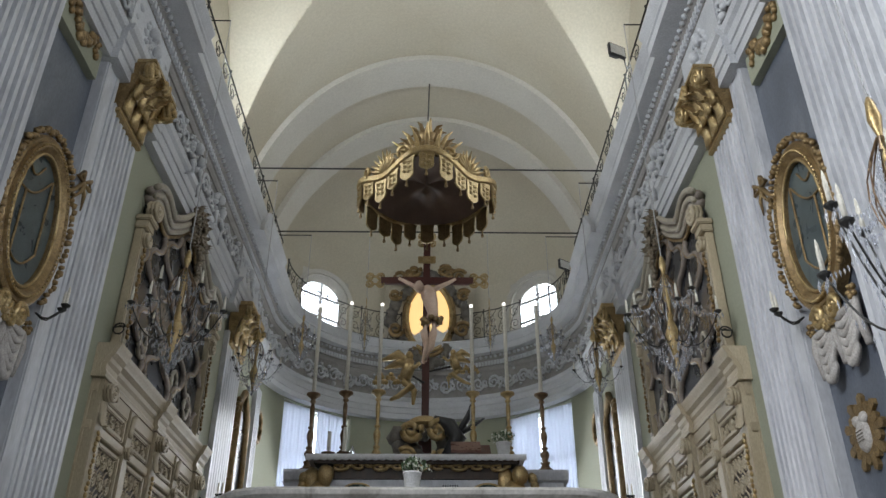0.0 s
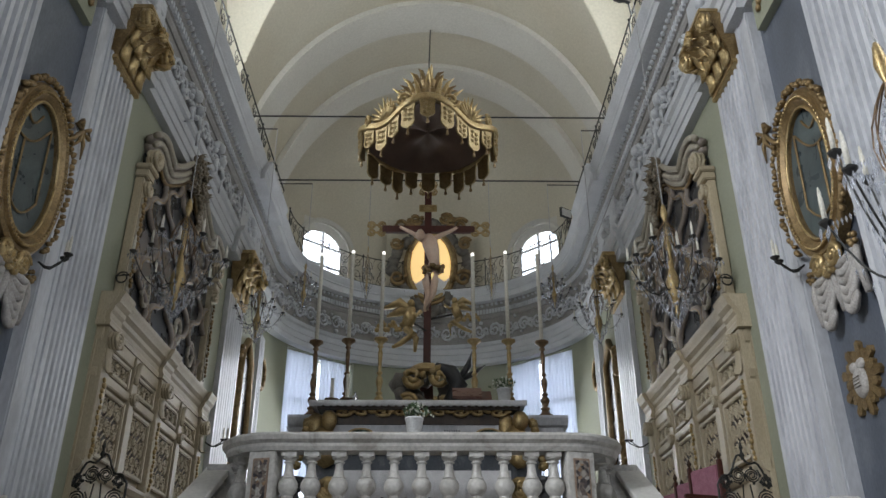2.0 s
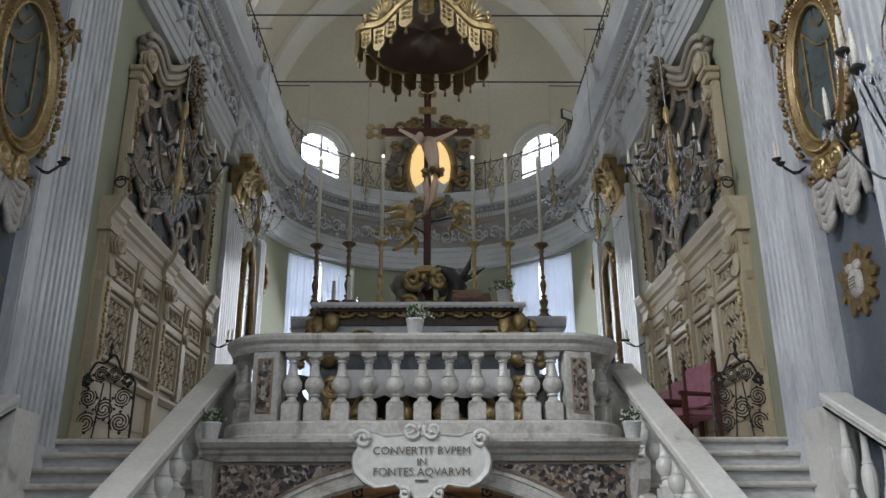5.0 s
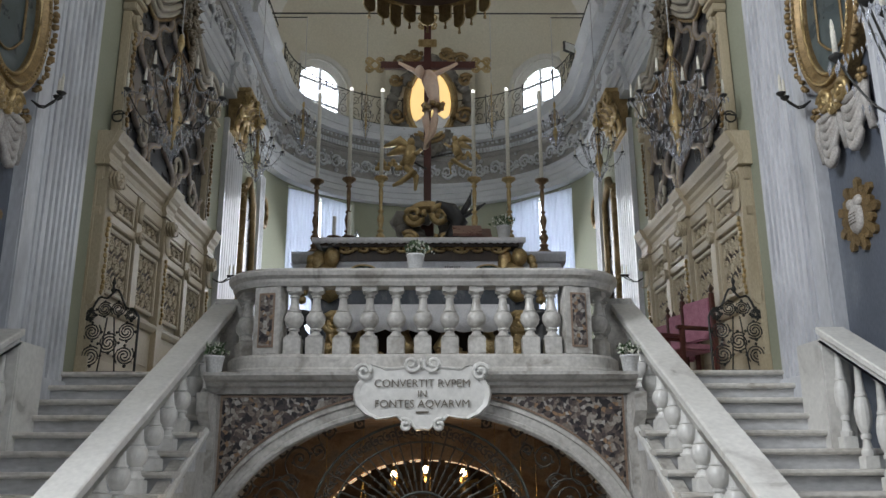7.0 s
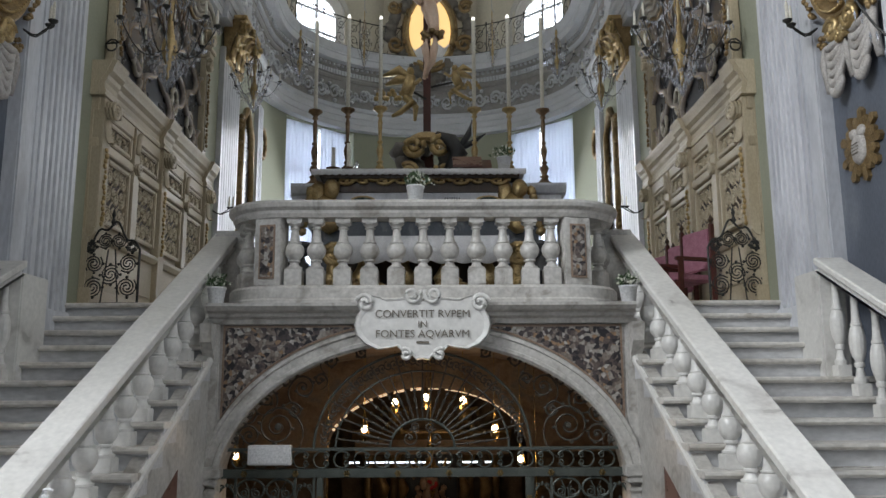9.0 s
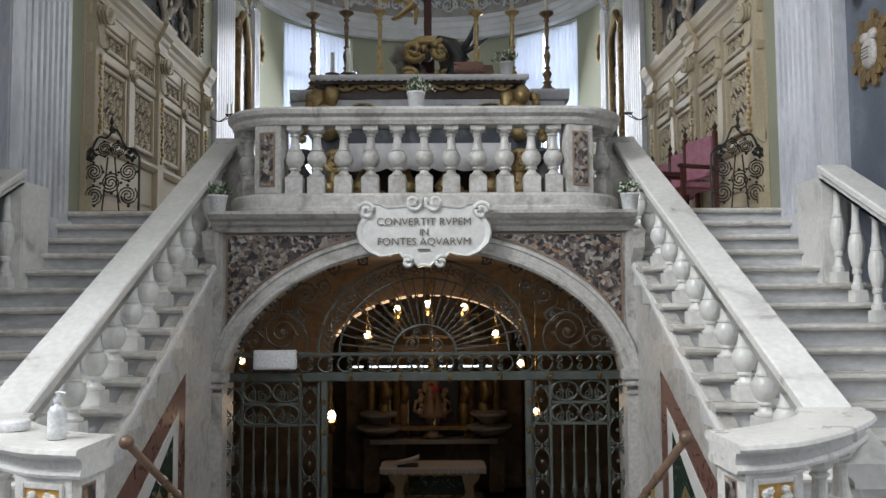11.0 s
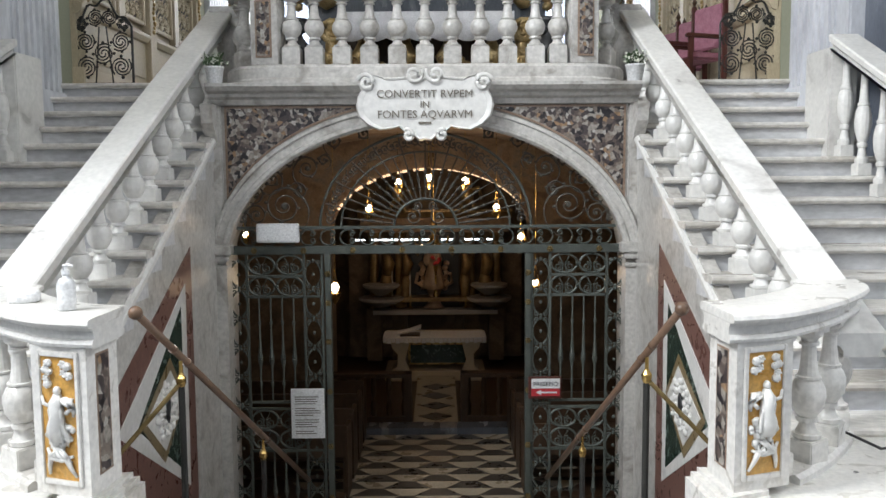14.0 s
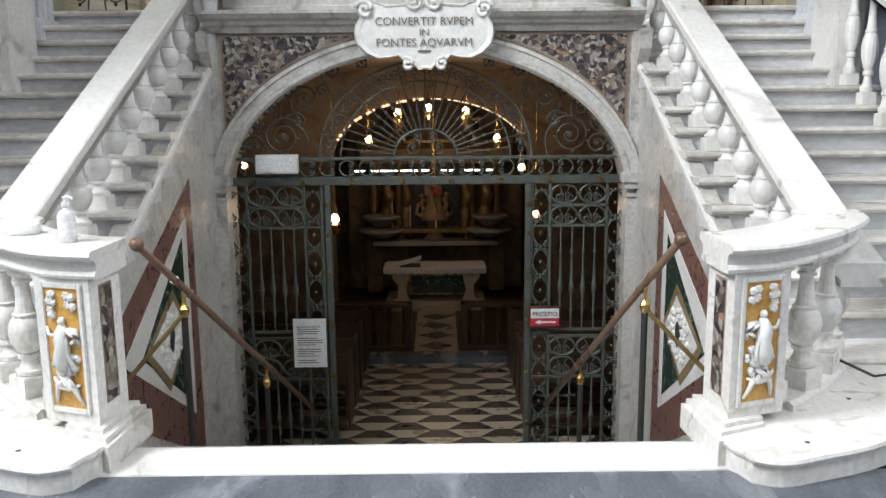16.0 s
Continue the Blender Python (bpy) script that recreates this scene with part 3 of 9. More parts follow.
def window_apse(name, deg0, deg1, z0, z1, grow, arched, curtains):
    (xa, ya), (xb, yb) = apse_xy(deg0, grow), apse_xy(deg1, grow)
    mid, width = Vector(((xa + xb) / 2, (ya + yb) / 2, z0)), math.hypot(xb - xa, yb - ya)
    out = Vector((yb - ya, -(xb - xa), 0)).normalized()
    if out.dot(Vector((mid.x, mid.y - APSE_Y, 0))) < 0:
        out = -out
    w = thing(name, "tall arched window full of white daylight" if arched else "tall window with sheer white curtains full of daylight", "window", kind="structure", group="apse windows")
    m = Matrix.Translation(mid) @ Matrix.Rotation(math.atan2(out.y, out.x) - math.pi / 2, 4, "Z")
    w.matrix_world = m
    hw, hh = width / 2, z1 - z0
    bm = bmesh.new()
    t = 0.05
    for x in (-hw + t, 0, hw - t):
        box(bm, x - t * (0.6 if x == 0 else 1), x + t * (0.6 if x == 0 else 1), 0.18, 0.26, 0, hh)
    zs = [0.03, hh - 0.03] + ([hh * 0.36, hh * 0.68] if arched else [hh * 0.5, hh * 0.75])
    for z in zs:
        box(bm, -hw, hw, 0.19, 0.25, z - 0.03, z + 0.03)
    part("window_frame", bm, CERAMIC if arched else MARBLE, w)
    for k in (0, 1):
        p = part("pane", B(-hw + 0.06 + k * hw, -0.06 + k * hw, 0.215, 0.222, 0.05, hh - 0.05), PANE, w)
        p.visible_shadow = False
    if arched:
        # plaster spandrels make the round head
        for sgn in (-1, 1):
            bm = bmesh.new()
            pts = [(sgn * (hw + 0.02), hh + 0.02), (sgn * (hw + 0.02), hh - hw * 0.8)]
            for i in range(13):
                a = math.pi / 2 * i / 12
                pts.append((sgn * (hw - 0.01) * math.cos(a), hh - hw * 0.8 + hw * 0.78 * math.sin(a)))
            pts.append((0, hh + 0.02))
            prism(bm, pts, "y", 0.0, 0.45)
            part("head_spandrel", bm, RIB, w)
        part("sill", B(-hw - 0.02, hw + 0.02, -0.05, 0.2, -0.08, 0.0), RIB, w)
        rows = []
        for i in range(25):
            t = math.pi * i / 24
            c, q = -math.cos(t), math.sin(t)
            zz = hh - hw * 0.8
            rows.append([((hw + o) * c, y, zz + (hw * 0.78 + o) * q) for o, y in ((-0.17, 0.2), (0.14, -0.07), (0.14, 0.05), (-0.12, 0.3))])
        rows = [[(x, y, 0.0) for x, y, z in rows[0]]] + rows + [[(x, y, 0.0) for x, y, z in rows[-1]]]
        part("reveal", loft(bmesh.new(), rows), RIB, w, "white plastered splayed reveal")
    if curtains:
        for k in (-1, 1):
            bm = bmesh.new()
            rows = []
            for z in (0.02, hh - 0.04):
                rows.append([(k * (hw - 0.03) * (0.06 + 0.94 * i / 40), 0.12 + 0.018 * math.sin(i * 1.45) + 0.01 * math.sin(i * 0.7), z) for i in range(41)])
            loft(bm, rows, False)
            c = part("curtain", bm, CURTAIN, w, "sheer white pleated curtain", True)
            c.modifiers.new("cloth", "SOLIDIFY").thickness = 0.003
    bd = part("backdrop", B(-hw - 0.5, hw + 0.5, 0.95, 0.97, -0.6, hh + 0.6), DAYLIGHT)
    bd.matrix_world = m
    tagged(bd, "bright overcast daylight outside the window", "backdrop", "", "structure")


for i, (a, b) in enumerate(((UP_WIN[0], UP_WIN[1]), (180 - UP_WIN[1], 180 - UP_WIN[0]))):
    window_apse("window_%d" % (i + 1), a, b, UP_WIN[2], UP_WIN[3], 0.35, True, False)
for i, (a, b) in enumerate(((LOW_WIN[0], LOW_WIN[1]), (180 - LOW_WIN[1], 180 - LOW_WIN[0]))):
    window_apse("window_%d" % (i + 3), a, b, LOW_WIN[2], LOW_WIN[3], 0.2, False, True)

# chancel floor
bm = B(-4.2, 4.2, 8.95, 18.4, 2.4, FLOOR_TOP)
box(bm, -2.06, 2.06, 8.0, 8.95, 2.3, 2.464)
prism(bm, [apse_xy(i * 6, 0.2) for i in range(31)], "z", 2.41, FLOOR_TOP - 0.004)
structure("floor_chancel", bm, MARBLE, "pale marble chancel floor", "floor")


# ---- stairs, balustrades, crypt arch ----
BALUSTER = [(0.066, 0.0), (0.072, 0.01), (0.072, 0.028), (0.056, 0.032), (0.046, 0.05), (0.038, 0.075), (0.038, 0.085), (0.052, 0.09), (0.054, 0.1), (0.052, 0.112), (0.042, 0.116), (0.058, 0.135), (0.08, 0.175), (0.088, 0.22), (0.084, 0.26), (0.07, 0.295), (0.055, 0.31), (0.062, 0.314), (0.062, 0.326), (0.052, 0.33), (0.044, 0.36), (0.037, 0.42), (0.034, 0.475), (0.036, 0.485), (0.048, 0.49), (0.048, 0.503), (0.036, 0.507), (0.042, 0.522), (0.06, 0.534), (0.064, 0.54), (0.064, 0.555)]


def baluster_mesh(h, foot=0.11, head=0.04, wide=1.0):
    bm = bmesh.new()
    k = (h - foot - head) / 0.555
    box(bm, -0.078 * wide, 0.078 * wide, -0.078 * wide, 0.078 * wide, 0, foot, 0.006)
    lathe(bm, [(r * wide, foot + z * k) for r, z in BALUSTER], 14)
    box(bm, -0.066 * wide, 0.066 * wide, -0.066 * wide, 0.066 * wide, h - head, h)
    return bm


def rail_z(y):
    return 0.88 + (y - 4.5) * 0.556


def rail_x(y):
    """The handrail spreads outwards towards its foot."""
    return 2.37 - 0.03 * (y - 4.5)


def nose_y(k):
    return 8.9 - RUN * (15 - k)


def step_mesh(x0, x1, depth, rise, deep=0.9):
    """A marble step: block with a rounded nosing along its front, front at y 0, top at z 0."""
    bm = bmesh.new()
    pr = [(0.03, -rise), (0.03, -0.055), (0.0, -0.045), (-0.012, -0.025), (0.0, -0.004), (0.02, 0.0), (depth, 0.0), (depth, -rise)]
    prism(bm, pr, "x", x0, x1)
    return bm


def staircase(s):
    st = thing("staircase", "flight of worn white marble steps up to the chancel", "staircase", group="chancel stairs", kind="structure")
    proto = None
    for k in range(1, 16):
        if proto is None:
            proto = part("step", step_mesh(min(s * 2.06, s * 4.1), max(s * 2.06, s * 4.1), RUN + 0.04, RISE), STAIR, st)
            proto.location = (0, nose_y(k), RISE * k)
        else:
            again("step", proto, st, pose(0, nose_y(k), RISE * k))
    bm = prism(bmesh.new(), [(RUN, -0.05), (0.0, -0.05), (-0.022, -0.045), (-0.034, -0.024), (-0.028, -0.006), (-0.012, 0.003), (RUN, 0.003)], "x", min(s * 2.045, s * 4.1), max(s * 2.045, s * 4.1))
    proto = part("tread", bm, TREAD, st)
    proto.location = (0, nose_y(1), RISE)
    for k in range(2, 16):
        again("tread", proto, st, pose(0, nose_y(k), RISE * k))
    part("core", prism(bmesh.new(), [(4.8, 0.0), (8.92, 0.0), (8.92, 2.25)], "x", s * 2.1, s * 4.08), STAIR, st)
    # inner balustrade: sloping rail, one baluster a step
    b = thing("stair_balustrade", "white marble stair balustrade with turned balusters and a broad sloping handrail", "balustrade", group="stair balustrades")
    pr = [(-0.135, -0.13), (-0.1, -0.13), (-0.1, -0.095), (-0.12, -0.07), (-0.14, -0.06), (-0.14, -0.012), (-0.128, 0.0), (0.128, 0.0), (0.14, -0.012), (0.14, -0.06), (0.12, -0.07), (0.1, -0.095), (0.1, -0.13), (0.135, -0.13)]
    bm = loft(bmesh.new(), [[(s * rail_x(y) + o, y, rail_z(y) + u) for o, u in pr] for y in (4.25, 6.5, 9.12)])
    part("handrail", bm, MARBLE, b)
    proto = None
    for k in range(3, 15):
        y = nose_y(k) + 0.17
        h = rail_z(y) - 0.12 - RISE * k
        if proto is None:
            proto = part("baluster", baluster_mesh(h), MARBLE, b, smooth=False)
            proto.location = (s * rail_x(y), y, RISE * k)
        else:
            again("baluster", proto, b, pose(s * rail_x(y), y, RISE * k))
    # outer rail against the wall
    o = thing("wall_balustrade", "white marble stair balustrade standing beside the wall", "balustrade", group="stair balustrades")
    bm = loft(bmesh.new(), [[(s * 3.83 + a, y, 2.82 + (y - 7.46) * 0.5 + u) for a, u in pr] for y in (4.6, 6.5, 7.52)])
    part("handrail", bm, MARBLE, o)
    proto = None
    for k in range(4, 11):
        y = nose_y(k) + 0.17
        h = 2.82 + (y - 7.46) * 0.5 - 0.12 - RISE * k
        if proto is None:
            proto = part("baluster", baluster_mesh(h, wide=0.8), MARBLE, o)
            proto.location = (s * 3.84, y, RISE * k)
        else:
            again("baluster", proto, o, pose(s * 3.84, y, RISE * k))
    part("end_post", B(s * 3.72, s * 3.97, 7.52, 8.03, RISE * 10, 2.74, 0.012), MARBLE, o)
    # string wall towards the crypt stair
    w = thing("stair_wall", "white marble wall of the crypt stair inlaid with red, green and white marble", "wall", kind="structure")
    part("slab", prism(bmesh.new(), [(3.7, -2.1), (8.0, -2.1), (8.0, 2.02), (7.9, 1.97), (4.1, -0.07), (3.7, -0.07)], "x", s * 2.07, s * 2.18), MARBLE_AGED, w)
    bm = loft(bmesh.new(), [[(s * 2.07 - s * a, y, -0.09 + (y - 4.1) * 0.537 + u) for a, u in ((-0.03, -0.1), (0.02, -0.1), (0.035, -0.07), (0.035, -0.03), (0.02, 0.0), (-0.03, 0.0))] for y in (4.0, 8.0)])
    part("string_moulding", bm, MARBLE, w)

    def inlay(name, poly, d, mat):
        part(name, prism(bmesh.new(), poly, "x", s * (2.07 - d), s * 2.071), mat, w)

    inlay("red_border", [(4.8, -0.3), (7.12, -1.58), (7.12, 0.98), (4.8, -0.12)], 0.004, RED_MARBLE)
    inlay("white_border", [(5.36, -0.16), (6.9, -1.1), (6.93, 0.68)], 0.008, MARBLE)
    inlay("green_field", [(5.72, -0.23), (6.78, -0.93), (6.78, 0.5)], 0.012, GREEN_MARBLE)
    inlay("yellow_lozenge", [(5.76, -0.22), (6.26, -0.66), (6.8, -0.27), (6.45, 0.14)], 0.016, OCHRE_MARBLE)
    inlay("white_lozenge", [(5.86, -0.22), (6.27, -0.57), (6.73, -0.27), (6.44, 0.04)], 0.02, MARBLE)
    bm = bmesh.new()
    rnd = random.Random(21)
    for i in range(44):
        a, r = i * 2.4, 0.26 * math.sqrt((i + 0.5) / 44)
        blob(bm, (s * 2.045, 6.33 + r * math.cos(a), -0.25 + r * math.sin(a) * 0.85), (0.02, rnd.uniform(0.018, 0.04), rnd.uniform(0.018, 0.045)), i, 1, 0.5)
    part("relief", bm, MARBLE, w, smooth=True)
    part("black_core", blob(bmesh.new(), (s * 2.03, 6.3, -0.24), (0.015, 0.05, 0.1), 3, 2, 0.5), BLACK, w, smooth=True)


for s in (-1, 1):
    staircase(s)


def arch_z(x, hw=1.985, spring=0.72, rise=1.4):
    return spring + rise * math.sqrt(max(0.0, 1 - (x / hw) ** 2))


def crypt_front():
    a = thing("crypt_arch", "white marble arch of the crypt with breccia panels and moulded ledge", "arch", kind="structure")
    xs = [-1.985 * math.cos(math.pi * i / 48) for i in range(49)]
    bm = bmesh.new()
    loft(bm, [[(x, 8.0, arch_z(x)), (x, 8.0, 2.33), (x, 8.4, 2.33), (x, 8.4, arch_z(x))] for x in xs])
    for s in (-1, 1):
        box(bm, s * 1.985, s * 2.12, 8.0, 8.4, -2.1, 2.33)
    part("wall", bm, MARBLE_AGED, a)
    # archivolt
    bm = bmesh.new()
    rows = []
    for i in range(49):
        t = 0.13 + (math.pi - 0.26) * i / 48
        c, q = -math.cos(t), math.sin(t)
        row = []
        for o, d in ((-0.03, 0.0), (-0.03, 0.05), (0.0, 0.075), (0.04, 0.075), (0.05, 0.06), (0.14, 0.06), (0.15, 0.08), (0.19, 0.08), (0.2, 0.0)):
            row.append(((1.985 + o * 0.72) * c, 8.0 - d, 0.72 + (1.4 + o * 0.85) * q))
        rows.append(row)
    loft(bm, rows)
    part("archivolt", bm, MARBLE_AGED, a)
    for s in (-1, 1):
        bm = B(s * 1.965, s * 2.11, 7.94, 8.02, -2.1, 0.72)
        box(bm, s * 1.95, s * 2.11, 7.92, 8.02, 0.68, 0.71, 0.008)
        box(bm, s * 1.94, s * 2.12, 7.91, 8.02, 0.76, 0.82, 0.01)
        box(bm, s * 1.91, s * 2.13, 7.89, 8.02, 0.82, 0.93, 0.014)
        part("jamb", bm, MARBLE_AGED, a)
        # spandrel of breccia with a thin ochre edge
        def panel(g, d0, d1, mat, name):
            cols = [0.62 + (1.955 - g - 0.62) * i / 24 for i in range(25)]
            def low(x):
                return 0.72 + 1.585 * math.sqrt(max(0, 1 - (x / 2.14) ** 2)) + g
            bm = loft(bmesh.new(), [[(s * x, 8.0 - d1, low(x)), (s * x, 8.0 - d1, max(low(x) + 0.002, 2.27 - g)), (s * x, 8.0 - d0, max(low(x) + 0.002, 2.27 - g)), (s * x, 8.0 - d0, low(x))] for x in cols])
            part(name, bm, mat, a)
        panel(0.0, -0.01, 0.018, OCHRE, "panel_edge")
        panel(0.022, 0.0, 0.024, BRECCIA, "panel")
        bm = B(s * 1.99, s * 2.12, 7.96, 8.01, 0.93, 2.3, 0.01)
        part("corner_strip", bm, MARBLE_AGED, a)
        part("corner_bracket", prism(bmesh.new(), [(7.8, 2.1), (7.98, 1.9), (7.98, 2.28), (7.76, 2.28)], "x", s * 2.02, s * 2.13), MARBLE_AGED, a)
    prof = [(0.0, 2.28), (0.06, 2.28), (0.08, 2.33), (0.13, 2.35), (0.14, 2.38), (0.2, 2.4), (0.24, 2.44), (0.24, 2.47), (-0.5, 2.47), (-0.5, 2.4)]
    part("ledge", moulding(bmesh.new(), [(-2.08, 8.0, 0, -1, 0), (2.06, 8.0, 0, -1, 0)], prof), MARBLE_AGED, a)


crypt_front()


def rail_path(z=0):
    pts = []
    for i in range(9):
        t = math.pi / 2 * (1 - i / 8)
        nx, ny = -math.cos(t), -math.sin(t)
        pts.append((-1.42 + 0.5 * nx, 8.6 + 0.5 * ny, nx, ny, z))
    pts = pts[::-1]
    right = [(-x, y, -nx, ny, q) for x, y, nx, ny, q in pts][::-1]
    pts = [(-1.92, 8.98, -1, 0, z)] + pts
    right = right + [(1.92, 8.98, 1, 0, z)]
    return pts + right


def centre_balustrade():
    b = thing("chancel_balustrade", "white marble balustrade with curved ends above the crypt arch", "balustrade")
    base = [(-0.12, 2.464), (0.15, 2.464), (0.15, 2.52), (0.13, 2.54), (0.13, 2.64), (0.1, 2.67), (-0.12, 2.67)]
    part("base_course", moulding(bmesh.new(), rail_path(), base), MARBLE_AGED, b)
    top = [(-0.12, 3.36), (0.1, 3.36), (0.12, 3.4), (0.12, 3.43), (0.16, 3.46), (0.17, 3.5), (0.15, 3.53), (-0.13, 3.53), (-0.14, 3.46), (-0.12, 3.43)]
    part("top_rail", moulding(bmesh.new(), rail_path(), top), MARBLE_AGED, b)
    proto = part("baluster", baluster_mesh(0.69, 0.17, 0.05, 1.12), MARBLE_AGED, b)
    proto.location = (-1.08, 8.1, 2.67)
    for i in range(1, 9):
        again("baluster", proto, b, pose(-1.08 + 0.27 * i, 8.1, 2.67))
    for s in (-1, 1):
        again("half_baluster", proto, b, pose(s * 1.3, 8.1, 2.67))
        again("baluster", proto, b, pose(s * 1.83, 8.38, 2.67, 0, 0, s * 60))
        again("baluster", proto, b, pose(s * 1.92, 8.65, 2.67))
        bm = B(-0.14, 0.14, -0.1, 0.1, 2.67, 3.36, 0.008)
        m = pose(s * 1.54, 8.13, 0, 0, 0, s * 14)
        bmesh.ops.transform(bm, matrix=m, verts=bm.verts)
        ped = part("pedestal", bm, MARBLE_AGED, b)
        bm = B(-0.085, 0.085, -0.112, -0.1, 2.74, 3.29, 0.004)
        bmesh.ops.transform(bm, matrix=m, verts=bm.verts)
        part("edge", bm, OCHRE, ped)
        bm = B(-0.068, 0.068, -0.118, -0.1, 2.76, 3.27, 0.004)
        bmesh.ops.transform(bm, matrix=m, verts=bm.verts)
        part("panel", bm, BRECCIA, ped)
        # block where the stair rail meets the balustrade
        part("end_block", B(s * 1.98, s * 2.34, 8.95, 9.3, FLOOR_TOP, 3.42, 0.012), MARBLE_AGED, b)


centre_balustrade()


def smooth_line(pts, sub):
    """Points along a smooth curve through the given plan points."""
    out = []
    for i in range(len(pts) - 1):
        p = [Vector(pts[max(0, min(len(pts) - 1, i + k))]) for k in (-1, 0, 1, 2)]
        for j in range(sub):
            u = j / sub
            out.append(tuple(0.5 * (2 * p[1] + (p[2] - p[0]) * u + (2 * p[0] - 5 * p[1] + 4 * p[2] - p[3]) * u * u + (3 * p[1] - p[0] - 3 * p[2] + p[3]) * u ** 3)))
    return out + [tuple(pts[-1])]


def newel(s):
    """Splayed pedestal at the foot of the stair with a curved balustrade sweeping out to the handrail."""
    n = thing("newel_balustrade", "curved white marble newel balustrade with a relief panel on yellow marble", "balustrade", group="newel balustrades")
    outer = smooth_line([(1.39, 3.44), (1.67, 3.52), (2.0, 3.78), (2.25, 4.05), (2.45, 4.33), (2.53, 4.6)], 4)
    inner = smooth_line([(1.38, 3.87), (1.54, 3.92), (1.7, 4.03), (1.92, 4.23), (2.08, 4.45), (2.14, 4.62)], 4)

    def course(prof, first=0, last=None):
        """Sections across the curve: (inset from the outer line, height) out, then the same back along the inner line."""
        rows = []
        for o, i in list(zip(outer, inner))[first:last]:
            d = Vector((i[0] - o[0], i[1] - o[1])).normalized()
            rows.append([(s * (o[0] + d.x * k), o[1] + d.y * k, z) for k, z in prof] + [(s * (i[0] - d.x * k), i[1] - d.y * k, z) for k, z in prof[::-1]])
        return loft(bmesh.new(), rows)

    part("cap", course([(0.03, 0.945), (0.008, 0.95), (0.0, 0.963), (0.008, 0.98), (0.022, 0.986)]), MARBLE_WARM, n)
    part("cap_moulding", course([(0.07, 0.85), (0.045, 0.855), (0.04, 0.87), (0.05, 0.885), (0.06, 0.89), (0.058, 0.925), (0.04, 0.944)]), MARBLE_WARM, n)
    part("foot_course", course([(0.05, 0.131), (0.05, 0.16), (0.075, 0.175)], 6), MARBLE_WARM, n)
    quad = [(1.43, 3.50), (1.72, 3.60), (1.68, 3.88), (1.405, 3.78)]
    ped = part("pedestal", prism(bmesh.new(), [(s * x, y) for x, y in quad], "z", 0.17, 0.852), MARBLE_WARM, n)
    bm = bmesh.new()
    for z0, z1, g in ((0.0, 0.125, 0.085), (0.125, 0.15, 0.06), (0.15, 0.172, 0.03)):
        prism(bm, [(s * (1.43 - g), 3.5 - g * 1.6), (s * (1.6), 3.55 - g * 0.8), (s * 1.6, 3.8), (s * (1.40 - g), 3.83)], "z", z0, z1)
    part("base", bm, MARBLE_WARM, ped)
    face = Matrix(((s * 0.945, s * -0.326, 0, s * 1.575), (0.326, 0.945, 0, 3.55), (0, 0, 1, 0), (0, 0, 0, 1)))
    flank = Matrix(((s * 0.09, s * 0.996, 0, s * 1.4175), (-0.996, 0.09, 0, 3.64), (0, 0, 1, 0), (0, 0, 0, 1)))

    def on_face(name, bm, mat, m=face, label="", smooth=False):
        bmesh.ops.transform(bm, matrix=m, verts=bm.verts)
        return part(name, bm, mat, ped, label, smooth)

    bm = bmesh.new()
    for q in ((-0.115, -0.095, 0.22, 0.83), (0.095, 0.115, 0.22, 0.83), (-0.095, 0.095, 0.22, 0.245), (-0.095, 0.095, 0.805, 0.83)):
        box(bm, q[0], q[1], -0.012, 0.01, q[2], q[3], 0.003)
    on_face("panel_frame", bm, MARBLE_WARM)
    on_face("yellow_panel", B(-0.096, 0.096, -0.003, 0.01, 0.244, 0.806), YELLOW_MARBLE, face, "panel of yellow Siena marble")
    on_face("side_panel", B(-0.05, 0.05, -0.004, 0.01, 0.26, 0.8), BRECCIA, flank)
    on_face("side_edge", B(-0.06, 0.06, -0.002, 0.01, 0.25, 0.81), OCHRE, flank)
    # draped figure on clouds over a tumbling form, rose clusters in the upper corners
    rnd = random.Random(5 + s)
    bm = bmesh.new()
    blob(bm, (0.0, -0.014, 0.655), (0.018, 0.018, 0.022), 1, 2, 0.15)
    tube(bm, [(0.0, -0.008, 0.64), (0.004, -0.02, 0.6), (-0.006, -0.024, 0.55), (0.004, -0.022, 0.49), (0.012, -0.012, 0.43)], 0.034, 8, [0.5, 0.95, 0.9, 1.25, 1.0])
    for k in range(8):
        u = -1 + k / 3.5
        w = rnd.uniform(-0.012, 0.012)
        tube(bm, [(0.012 * u, -0.02, 0.625), (0.026 * u + w, -0.03, 0.57), (0.03 * u - w, -0.03, 0.51), (0.045 * u + w * 2, -0.022, 0.45), (0.05 * u - w, -0.006, 0.4 + 0.02 * math.sin(k * 2.2))], 0.009, 5, [0.5, 1.0, 1.1, 1.2, 0.5])
    tube(bm, [(0.02, -0.012, 0.615), (0.045, -0.02, 0.585), (0.075, -0.018, 0.592), (0.09, -0.01, 0.625)], 0.01, 6, [1.2, 1.0, 0.9, 0.6])
    tube(bm, [(-0.02, -0.012, 0.615), (-0.055, -0.022, 0.6), (-0.07, -0.016, 0.575), (-0.05, -0.02, 0.555)], 0.011, 6)
    tube(bm, [(-0.03, -0.012, 0.62), (-0.072, -0.012, 0.61), (-0.088, -0.006, 0.575), (-0.075, -0.004, 0.54)], 0.016, 6, [0.6, 1.2, 1.0, 0.4])
